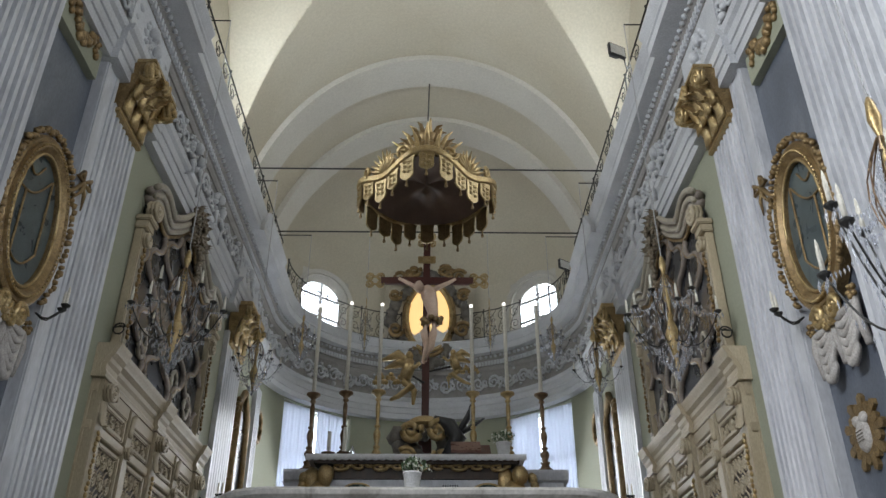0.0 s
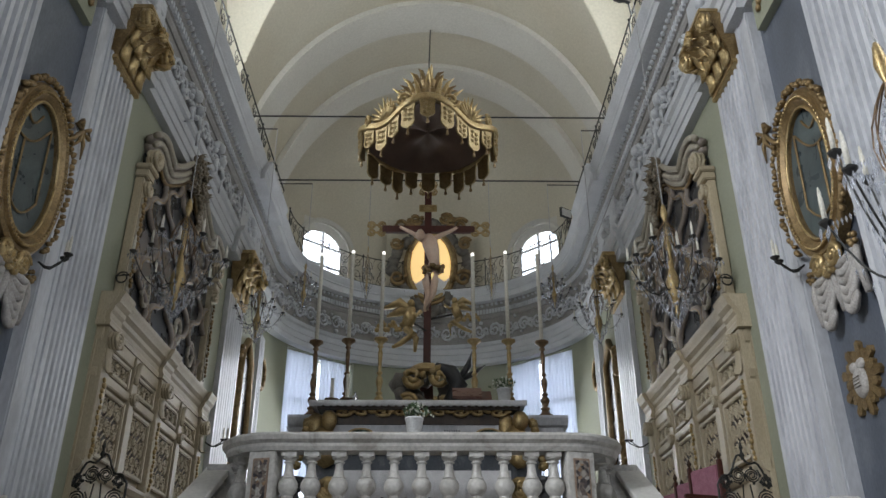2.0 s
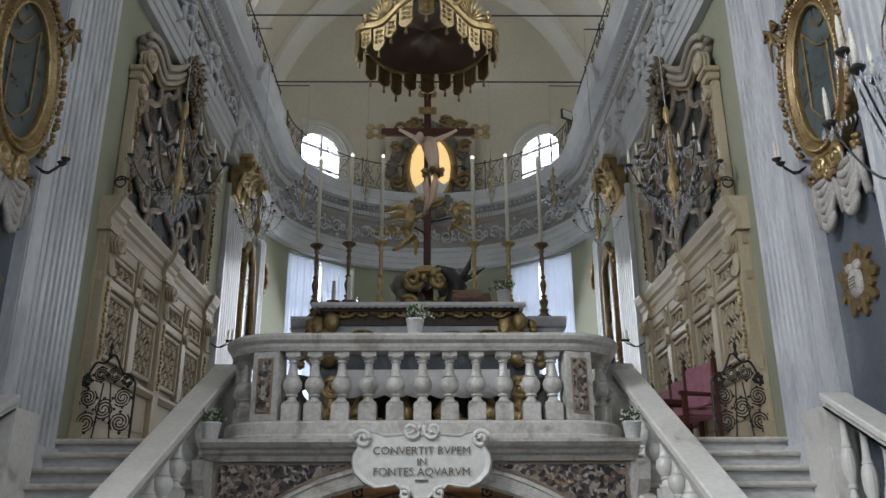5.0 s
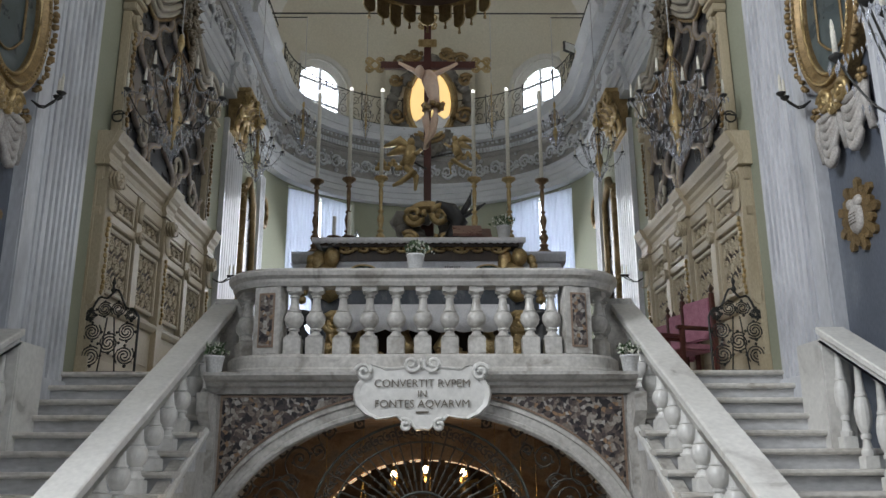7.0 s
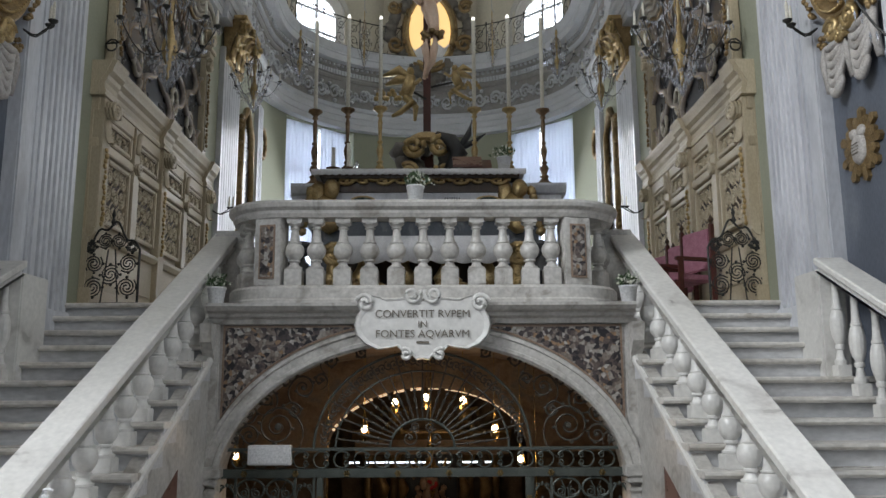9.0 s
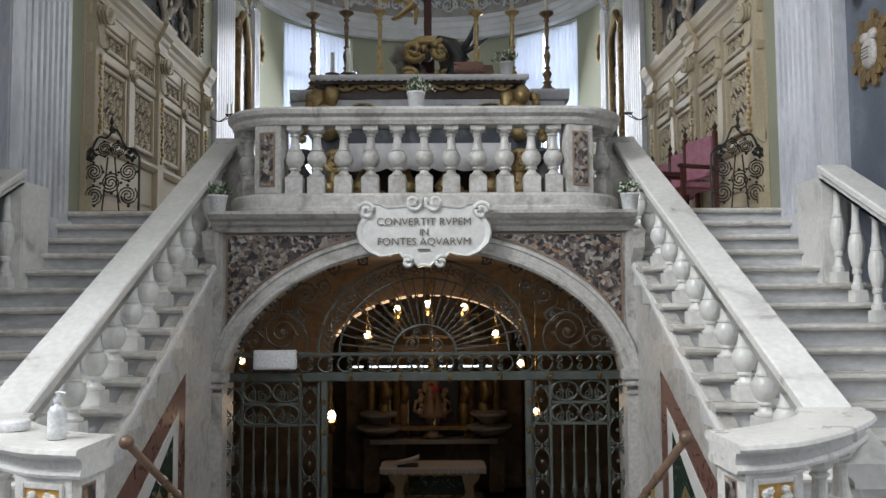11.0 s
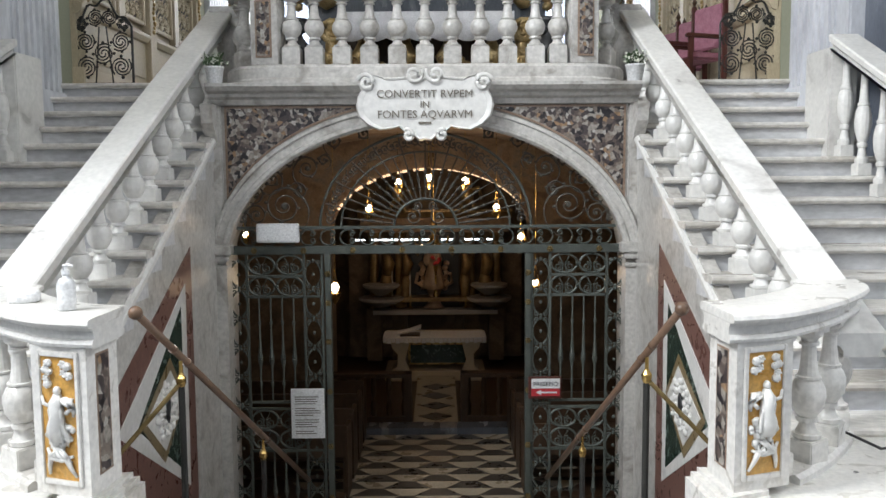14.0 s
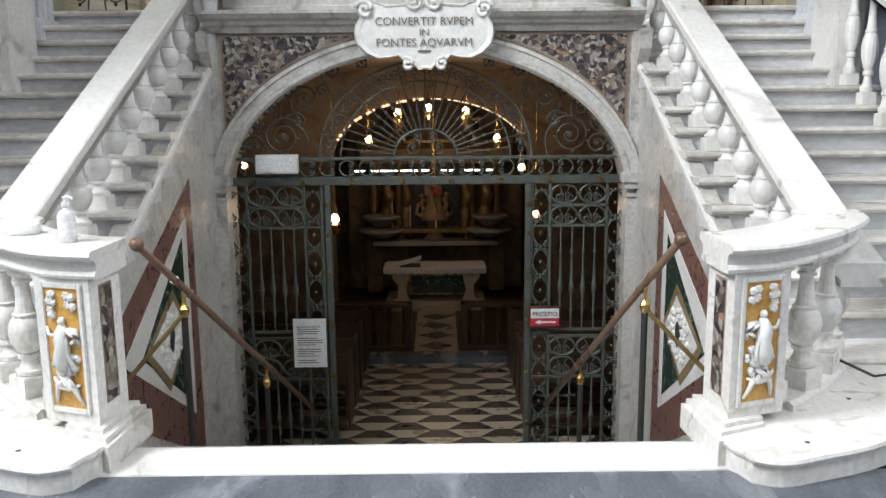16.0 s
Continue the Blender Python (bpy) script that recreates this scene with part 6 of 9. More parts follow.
TAUPE = varied("taupe_painted_wood", [(0.0, (0.12, 0.095, 0.08)), (0.5, (0.24, 0.2, 0.17)), (1.0, (0.36, 0.31, 0.27))], 4, 7, 0.45, bump=0.1, bump_scale=60, fine=0.3)


def wall_mirror(s):
    """Shaped mirror of many panes behind an ogee net of bars, with a heavy moulded head and a flower crest."""
    m = thing("baroque_mirror", "tall shaped mirror with curved cream bars in carved frame", "mirror", group="wall mirrors")
    zb, yc, hw = 5.66, 11.75, 1.9

    def top(y):
        u = abs(y - yc) / hw
        return 7.72 + 0.42 * math.exp(-((u - 0.86) / 0.22) ** 2) + 0.95 * math.exp(-(u / 0.36) ** 2) + 0.2 * math.exp(-((u - 0.45) / 0.2) ** 2)

    ys = np.linspace(yc - hw, yc + hw, 49)
    head = [(y, top(y)) for y in ys]
    part("glass", prism(bmesh.new(), [(yc - hw, zb)] + head + [(yc + hw, zb)], "x", s * 4.02, s * 4.05), MIRROR, m, "dim old mirror glass")
    norm = []
    for i in range(49):
        a, b = head[max(0, i - 1)], head[min(48, i + 1)]
        d = Vector((b[0] - a[0], b[1] - a[1])).normalized()
        norm.append((-d.y, d.x))
    # head moulding: pale ridges as painted highlights over darker hollows, swelling towards the shoulders
    for name, g, x, r, mat in (("head_hollow", 0.06, 3.99, 0.09, TAUPE), ("head_ridge", 0.02, 3.93, 0.04, GREYCREAM), ("head_ridge", 0.12, 3.89, 0.045, GREYCREAM), ("head_hollow", 0.19, 3.96, 0.07, TAUPE), ("head_ridge", 0.25, 3.86, 0.05, GREYCREAM), ("gilt_fillet", -0.05, 3.97, 0.03, OLDGOLD)):
        part(name, tube(bmesh.new(), [(s * x, y + n[0] * g, z + n[1] * g) for (y, z), n in zip(head, norm)], r, 8), mat, m, smooth=True)
    for d in (-1, 1):
        y = yc + d * (hw + 0.06)
        jamb = part("jamb", B(s * 3.92, s * 4.04, y - 0.11, y + 0.11, zb - 0.02, 7.5, 0.012), CREAM, m)
        part("jamb_fillet", B(s * 3.9, s * 3.93, y - 0.06, y + 0.06, zb + 0.15, 7.2, 0.008), GREYCREAM, jamb)
        bm = bmesh.new()
        for i in range(20):
            blob(bm, (s * 3.885, y + 0.024 * math.sin(i * 2.1), 7.2 - i * 0.068), (0.026, 0.042, 0.042), i, 1, 0.6)
        part("gilt_garland", bm, OLDGOLD, jamb, smooth=True)
        bm = B(s * 3.82, s * 4.04, y - 0.17, y + 0.17, 7.62, 7.7, 0.015)
        box(bm, s * 3.86, s * 4.04, y - 0.14, y + 0.14, 7.5, 7.62, 0.015)
        part("jamb_cap", bm, CREAM, jamb)
        bm = bmesh.new()
        for dx in (3.83, 3.88, 3.93):
            curl(bm, (s * dx, y - d * 0.05, 7.88), 0.16, s, True, 0.036, 2.0, 1.0, d)
        part("shoulder_volute", bm, CREAM, m, smooth=True)
        bm = bmesh.new()
        for dx in (3.86, 3.9):
            curl(bm, (s * dx, y - d * 0.03, 7.36), 0.1, s, True, 0.03, 1.7, 2.0, -d)
        part("side_volute", bm, CREAM, jamb, smooth=True)
    part("bottom_rail", B(s * 3.95, s * 4.04, yc - hw, yc + hw, zb - 0.02, zb + 0.06, 0.01), CREAM, m)
    # ogee net of bars, gilt along one edge
    cols, wave = 6, 0.96
    pitch = 2 * hw / cols
    for i in range(cols + 1):
        pts, gilt = [], []
        for k in range(121):
            z = zb + 0.04 + 3.1 * k / 120
            w = math.sin((z - zb) * 2 * math.pi / wave)
            y = yc - hw + pitch * i + (1 if i % 2 else -1) * pitch * 0.42 * math.copysign(abs(w) ** 0.6, w)
            if abs(y - yc) < hw - 0.02 and z < top(y) - 0.02:
                pts.append((s * 3.99, y, z))
                gilt.append((s * 3.965, y + 0.03, z))
            else:
                if len(pts) > 3:
                    b = part("glazing_bar", tube(bmesh.new(), pts, 0.046, 6), TAUPE, m, smooth=True)
                    part("gilt_line", tube(bmesh.new(), gilt, 0.02, 5), OLDGOLD, b, smooth=True)
                pts, gilt = [], []
        if len(pts) > 3:
            b = part("glazing_bar", tube(bmesh.new(), pts, 0.046, 6), TAUPE, m, smooth=True)
            part("gilt_line", tube(bmesh.new(), gilt, 0.02, 5), OLDGOLD, b, smooth=True)
    for y, z in ((13.0, 6.05), (12.2, 6.15), (10.6, 6.15)):
        pts = [(s * 3.98, y + 0.13 * math.cos(2 * math.pi * i / 20), z + 0.2 * math.sin(2 * math.pi * i / 20)) for i in range(21)]
        part("oval_bar", tube(bmesh.new(), pts, 0.036, 6), GREYCREAM, m, smooth=True)
    # crest of flowers and leaves tumbling over the middle of the head
    rnd = random.Random(11)
    bm = bmesh.new()
    for i in range(13):
        a, r = i * 2.4, 0.09 * math.sqrt(i)
        c = Vector((s * (3.72 + 0.35 * r), yc + r * math.cos(a) * 0.95, 8.72 + r * math.sin(a) * 1.2))
        for k in range(6):
            q = k * 1.047 + i
            blob(bm, c + Vector((0, 0.045 * math.cos(q), 0.045 * math.sin(q))), (0.03, 0.036, 0.036), k + i, 1, 0.4)
        blob(bm, c - Vector((s * 0.03, 0, 0)), 0.026, i, 1, 0.2)
    for i in range(22):
        a = rnd.uniform(0, 6.28)
        acanthus(bm, (s * 3.86, yc + 0.2 * math.cos(a), 8.7 + 0.25 * math.sin(a)), (-s, 0, 0), (0, math.cos(a), math.sin(a)), 0.06, rnd.uniform(0.16, 0.3), 0.1)
    for i in range(14):
        blob(bm, (s * 3.82, yc + 0.18 + 0.05 * math.sin(i * 1.6), 8.55 - 0.07 * i), (0.05, 0.06 - 0.002 * i, 0.05), i, 1, 0.6)
    tagged(part("crest", bm, DARKCREST, m, "carved gilt and brown crest of flowers", True), kind="stuff")


DARKCREST = varied("brown_gilt_carving", [(0.0, (0.06, 0.045, 0.03)), (0.5, (0.2, 0.16, 0.11)), (1.0, (0.4, 0.35, 0.28))], 9, 6, 0.5, 0.25, bump=0.3, bump_scale=50, fine=0.4)


for s in (-1, 1):
    choir_stall(s)
    wall_mirror(s)


def capital(s, y0, y1, z0, z1, xf, out, name="capital"):
    c = thing(name, "gilded composite capital with acanthus leaves and volutes", "capital", group="gilded capitals", kind="structure")
    w = y1 - y0
    h = z1 - z0
    ym = (y0 + y1) / 2
    rows = []
    for k in range(8):
        f = k / 7
        o = out * (0.15 + 0.75 * f ** 2)
        e = 0.1 * f ** 2 * w
        rows.append([(s * 4.0, y0 - e, z0 + h * f * 0.9), (s * (xf - o), y0 - e, z0 + h * f * 0.9), (s * (xf - o), y1 + e, z0 + h * f * 0.9), (s * 4.0, y1 + e, z0 + h * f * 0.9)])
    part("bell", loft(bmesh.new(), rows), OLDGOLD, c)
    part("astragal", B(s * 4.0, s * (xf - 0.06), y0 - 0.03, y1 + 0.03, z0 - 0.05, z0 + 0.02, 0.012), GOLD, c)
    part("abacus", B(s * 4.0, s * (xf - out), y0 - 0.1 * w, y1 + 0.1 * w, z0 + h * 0.9, z1, 0.015), GOLD, c)
    for row, (zz, hh, n) in enumerate(((0.02, 0.42, 3), (0.3, 0.45, 4))):
        for i in range(n):
            bm = bmesh.new()
            y = y0 + w * (i + 0.5) / n
            acanthus(bm, (s * (xf - out * (0.2 + 0.2 * row)), y, z0 + h * zz), (-s, 0, 0), (0, 0, 1), w / n * 0.5, h * hh, out * 0.6)
            part("leaf", bm, GOLD, c, smooth=True)
    for y in (y0, y1):
        bm = bmesh.new()
        for d in (0.0, 0.05):
            curl(bm, (s * (xf - out * 0.9 + d), y, z0 + h * 0.75), h * 0.16, s, True, 0.04, 2.0, 0.5)
            curl(bm, (s * (xf - out * 0.75), y + (d - 0.02), z0 + h * 0.72), h * 0.16, s, False, 0.035, 2.0, 0.5, s)
        part("volute", bm, GOLD, c, smooth=True)
    bm = bmesh.new()
    for i in range(8):
        blob(bm, (s * (xf - out * 1.0), ym + 0.07 * math.cos(i), z0 + h * 0.86 + 0.07 * math.sin(i)), 0.05, i, 1, 0.4)
    part("rosette", bm, GOLD, c, smooth=True)


for s in (-1, 1):
    capital(s, 8.1, 8.9, 8.3, 9.1, 3.93, 0.4)
    capital(s, 15.0, 16.1, 8.1, 8.95, 3.95, 0.4)

    # gilded festoon on the panel above the blue wall
    f = thing("gilt_festoon", "gilded stucco festoon of flowers on the wall panel", "ornament", group="festoons")
    bm = bmesh.new()
    for i in range(24):
        a = i / 23
        blob(bm, (s * 3.98, 6.55 + 0.85 * a, 9.0 - 0.55 * math.sin(math.pi * a) ** 1.0 + 0.05 * math.sin(i * 2.3)), (0.05, 0.07, 0.08), i, 1, 0.5)
    for y in (6.6, 7.35):
        for i in range(8):
            blob(bm, (s * 3.98, y + 0.03 * math.sin(i * 2.0), 9.0 - 0.07 * i), (0.04, 0.05, 0.06), i, 1, 0.5)
    tagged(part("garland", bm, OLDGOLD, f, smooth=True), kind="stuff")


def frieze_ornament():
    """Stucco scrolls, putti heads and leaf sprays along the frieze: one uncountable relief, heads apart."""
    rnd = random.Random(7)
    line = [(-3.95, y, 1, 0) for y in np.arange(4.6, 17.9, 0.42)]
    line += [(x, y, nx, ny) for x, y, nx, ny, _ in apse_path(0, 0, 26, False)]
    line += [(3.95, y, -1, 0) for y in np.arange(17.8, 4.5, -0.42)]
    bm = bmesh.new()
    for j, (x, y, nx, ny) in enumerate(line):
        t = Vector((-ny, nx, 0))
        n = Vector((nx, ny, 0))
        o = Vector((x, y, 0)) + n * 0.07
        f = 1 if j % 2 else -1
        for c, r in ((0.0, 0.17), (0.2, 0.09)):
            pts = spiral((0, 0, 0), r, 0.03, 1.5 * f, 0.5 * f, n=14)
            tube(bm, [o + t * (p.x + c) + Vector((0, 0, 9.66 + p.z * 1.2)) for p in pts], 0.034, 5, [1.2 - 0.6 * k / 14 for k in range(15)])
        for k in range(4):
            q = o + t * rnd.uniform(-0.22, 0.22) + Vector((0, 0, rnd.uniform(9.4, 9.95)))
            blob(bm, q + n * 0.02, (rnd.uniform(0.03, 0.07),) * 3, j * 4 + k, 1, 0.5)
        # small leaves up the bed moulding
        for k in range(3):
            q = o + n * 0.16 + t * (k * 0.14 - 0.14) + Vector((0, 0, 10.36))
            blob(bm, q, (0.05, 0.05, 0.045), k + j, 1, 0.5)
    ob = part("stucco_scrollwork", bm, PLASTER, ENT, "white stucco scrolls and leaf sprays", True)
    tagged(ob, kind="stuff")
    for s in (-1, 1):
        for y, z in ((8.45, 9.75), (11.0, 9.7), (12.6, 9.72), (15.5, 9.75), (5.6, 9.75)):
            h = thing("stucco_cluster", "white stucco cluster of heads, wings and ribbons on the frieze", "ornament", group="frieze clusters", kind="structure")
            bm = bmesh.new()
            x = s * 3.8
            blob(bm, (x, y - 0.09, z + 0.1), (0.09, 0.09, 0.11), 1, 2, 0.12)
            blob(bm, (x, y + 0.12, z - 0.05), (0.085, 0.085, 0.1), 2, 2, 0.12)
            for k in range(12):
                a = k * 0.55
                blob(bm, (x + s * 0.05, y + 0.27 * math.cos(a), z + 0.22 * math.sin(a)), (0.07, 0.08, 0.06), k, 1, 0.5)
            for d in (1, -1):
                tube(bm, [(x + s * 0.03, y + d * 0.1, z - 0.15), (x, y + d * 0.28, z - 0.3), (x, y + d * 0.2, z - 0.46), (x + s * 0.06, y + d * 0.34, z - 0.58)], 0.04, 6, [1, 1.2, 0.9, 0.4])
            part("relief", bm, PLASTER, h, smooth=True)


frieze_ornament()


def gallery_railing():
    """Iron railing with scrolls on top of the cornice."""
    r = thing("gallery_railing", "dark wrought iron scrolled railing on top of the cornice", "railing")
    inner = 0.36
    sides = []
    for s in (-1, 1):
        sides.append([(s * (APSE_A - inner), y, 0, 0, 0) for y in np.arange(4.6, 17.8, 0.55)])
    ap = [(x + nx * inner, y + ny * inner, nx, ny, 0) for x, y, nx, ny, _ in apse_path(0, 0, 28, False)]
    for ln in (*sides, ap):
        part("top_bar", tube(bmesh.new(), [(x, y, 11.72) for x, y, *_ in ln], 0.016, 6), IRON, r)
        part("bottom_bar", tube(bmesh.new(), [(x, y, 10.92) for x, y, *_ in ln], 0.012, 6), IRON, r)
        for i, (a, b) in enumerate(zip(ln, ln[1:])):
            pa, pb = Vector((a[0], a[1], 0)), Vector((b[0], b[1], 0))
            t = (pb - pa).normalized()
            L = (pb - pa).length
            if i % 3 == 0:
                bm = tube(bmesh.new(), [pa + Vector((0, 0, 10.82)), pa + Vector((0, 0, 11.74))], 0.016, 6)
                blob(bm, pa + Vector((0, 0, 11.77)), 0.03, 0, 1, 0.0)
                part("post", bm, IRON, r)
            bm = bmesh.new()
            m = (pa + pb) / 2
            for z, f in ((11.5, 1), (11.12, -1)):
                pts = spiral((0, 0, 0), 0.17, 0.03, 1.5 * f, math.pi / 2 * f, n=16)
                tube(bm, [m + t * p.x + Vector((0, 0, z + p.z)) for p in pts], 0.009, 5)
            tube(bm, [pa + Vector((0, 0, 10.92)), m - t * 0.08 + Vector((0, 0, 11.3)), pb + Vector((0, 0, 11.72))], 0.009, 5)
            part("scroll", bm, IRON, r)


gallery_railing()


def floodlight(at, yaw, name="floodlight"):
    f = thing(name, "black floodlight clamped to the gallery railing", "floodlight", at=at, group="floodlights")
    f.rotation_euler = (0, 0, radians(yaw))
    bm = loft(bmesh.new(), [[(-0.17, 0, -0.12), (0.17, 0, -0.12), (0.17, 0, 0.12), (-0.17, 0, 0.12)], [(-0.17, -0.06, -0.12), (0.17, -0.06, -0.12), (0.17, -0.06, 0.12), (-0.17, -0.06, 0.12)]])
    loft(bm, [[(-0.12, 0, -0.08), (0.12, 0, -0.08), (0.12, 0, 0.08), (-0.12, 0, 0.08)], [(-0.07, 0.1, -0.05), (0.07, 0.1, -0.05), (0.07, 0.1, 0.05), (-0.07, 0.1, 0.05)]])
    part("housing", bm, BLACK, f)
    part("lens", B(-0.15, 0.15, -0.066, -0.06, -0.1, 0.1), CERAMIC, f)
    part("bracket", tube(bmesh.new(), [(0.18, 0, 0), (0.22, 0.05, -0.05), (0.3, 0.1, -0.25)], 0.014, 6), IRON, f)


floodlight((3.3, 10.6, 11.75), 25)
floodlight((3.3, 17.4, 11.2), 35)
floodlight((3.5, 8.9, 11.5), 10)


SOFFIT = varied("brown_painted_canvas", [(0.0, (0.05, 0.035, 0.028)), (0.5, (0.15, 0.095, 0.07)), (1.0, (0.3, 0.2, 0.15))], 1.4, 6, 0.6, bump=0.05)


DULLGOLD = varied("worn_gold_leaf", [(0.0, (0.12, 0.075, 0.03)), (0.45, (0.36, 0.26, 0.12)), (1.0, (0.6, 0.47, 0.26))], 8, 6, 0.42, 0.6, bump=0.35, bump_scale=50, fine=0.4)


def canopy():
    c = thing("altar_canopy", "gilded baroque altar canopy with hanging lappets and tassels", "canopy")
    cx, cy = -0.02, 13.0

    def rim(a, grow=0.0):
        r = 1.2 + 0.1 * math.cos(4 * a) + grow
        return cx + r * math.cos(a), cy + 0.95 * r * math.sin(a)

    def rz(a):
        return 10.3 + 0.13 * math.cos(4 * a + math.pi) * -1

    n = 64
    prof = [(-0.02, -0.02), (0.04, -0.02), (0.06, 0.02), (0.03, 0.05), (0.05, 0.1), (0.02, 0.13), (-0.02, 0.13)]
    rows = []
    for i in range(n + 1):
        a = 2 * math.pi * i / n
        rows.append([(*rim(a, o), rz(a) + u) for o, u in prof])
    part("rim", loft(bmesh.new(), rows, True, False), GOLD, c, smooth=True)
    rows = []
    for f, z in ((0.98, 0.08), (0.9, 0.22), (0.7, 0.42), (0.46, 0.62), (0.32, 0.78), (0.26, 0.92), (0.0, 1.0)):
        rows.append([(cx + (rim(2 * math.pi * i / n)[0] - cx) * f, cy + (rim(2 * math.pi * i / n)[1] - cy) * f, 10.3 + z) for i in range(n)])
    part("dome", loft(bmesh.new(), rows, True, False), OLDGOLD, c, smooth=True)
    rows = []
    for f, z in ((0.97, 0.0), (0.8, 0.16), (0.5, 0.26), (0.02, 0.3)):
        rows.append([(cx + (rim(2 * math.pi * i / n)[0] - cx) * f, cy + (rim(2 * math.pi * i / n)[1] - cy) * f, rz(2 * math.pi * i / n) * 0.5 + 5.15 + z) for i in range(n)])
    part("painted_soffit", loft(bmesh.new(), rows, True, False), SOFFIT, c, "dark brown painted underside", True)
    k = 22
    for i in range(k):
        a = 2 * math.pi * (i + 0.5) / k
        x, y = rim(a)
        x2, y2 = rim(a + 0.01)
        t = math.atan2(y2 - y, x2 - x)
        L = 0.5 if i % 2 else 0.4
        w = 0.155
        out = []
        for q in range(11):
            e = q / 10
            out.append((w * (1 - 0.15 * math.sin(e * math.pi)) * (1 if e < 0.7 else max(0.0, math.cos((e - 0.7) / 0.3 * math.pi / 2)) ** 0.6 + 0.02), -L * e))
        poly = [(px, pz) for px, pz in out] + [(-px, pz) for px, pz in out[-2::-1]]
        bm = prism(bmesh.new(), poly, "y", -0.016, 0.016)
        m = Matrix.Translation((x, y, rz(a))) @ Matrix.Rotation(t, 4, "Z")
        bmesh.ops.transform(bm, matrix=m, verts=bm.verts)
        lp = part("lappet", bm, DULLGOLD, c)
        bm = bmesh.new()
        for q in range(6):
            sgn = 1 if q % 2 else -1
            curlpts = spiral((sgn * 0.05, 0, -0.09 - 0.05 * q), 0.045, 0.01, 1.2 * sgn, 0, n=9)
            tube(bm, [m @ Vector((p.x, 0.0, p.z)) + Vector((math.cos(a), math.sin(a), 0)) * 0.02 for p in curlpts], 0.012, 4)
        part("relief", bm, GOLD, lp, smooth=True)
        part("tassel", lathe(bmesh.new(), [(0.008, 0.02), (0.024, -0.02), (0.014, -0.04), (0.03, -0.1), (0.028, -0.13)], 8, Matrix.Translation((x, y, rz(a) - L))), OLDGOLD, lp)
    for i in range(4):
        a = math.pi / 4 + i * math.pi / 2
        x, y = rim(a)
        bm = bmesh.new()
        for q in range(9):
            b = -1.1 + 2.2 * q / 8
            d = Vector((-math.sin(a), math.cos(a), 0)) * math.sin(b) + Vector((0, 0, 1)) * math.cos(b)
            tube(bm, [Vector((x, y, rz(a) + 0.12)), Vector((x, y, rz(a) + 0.12)) + d * 0.26, Vector((x, y, rz(a) + 0.1)) + d * (0.5 - 0.12 * abs(math.sin(b))) + Vector((math.cos(a), math.sin(a), 0)) * 0.08], 0.045, 5, [0.7, 1.1, 0.15])
        part("palmette", bm, GOLD, c, smooth=True)
        for j in (-1, 1):
            bm = bmesh.new()
            b = a + j * 0.42
            x, y = rim(b)
            pts = spiral((0, 0, 0), 0.16, 0.04, 1.4 * j, 0, n=14)
            e = Vector((-math.sin(b), math.cos(b), 0))
            tube(bm, [Vector((x, y, rz(b) + 0.2)) + e * p.x + Vector((0, 0, p.z)) for p in pts], 0.035, 6)
            part("scroll", bm, GOLD, c, smooth=True)
    part("crown", lathe(bmesh.new(), [(0.5, 10.78), (0.5, 10.95), (0.42, 11.02), (0.36, 11.18), (0.42, 11.28), (0.34, 11.36), (0.22, 11.46), (0.2, 11.56), (0.26, 11.62), (0.2, 11.72), (0.1, 11.82), (0.04, 11.96)], 20, pose(cx, cy, 0)), OLDGOLD, c, smooth=True)
    for zz, r0, ln, cnt in ((10.95, 0.44, 0.44, 16), (11.3, 0.34, 0.34, 12), (11.6, 0.18, 0.3, 9)):
        for i in range(cnt):
            a = 2 * math.pi * i / cnt
            d = Vector((math.cos(a), math.sin(a), 0))
            base = Vector((cx, cy, zz)) + d * r0
            bm = tube(bmesh.new(), [base - d * 0.04, base + d * 0.1 * ln + Vector((0, 0, ln * 0.35)), base + d * 0.3 * ln + Vector((0, 0, ln * 0.75)), base + d * 0.7 * ln + Vector((0, 0, ln * (0.95 if i % 2 else 0.7)))], 0.055, 5, [0.9, 1.2, 0.8, 0.15])
            part("leaf", bm, GOLD if i % 2 else OLDGOLD, c, smooth=True)
    part("suspension_rod", tube(bmesh.new(), [(cx, cy, 11.9), (cx, 16.1, 15.86)], 0.016, 6), IRON, c)


canopy()


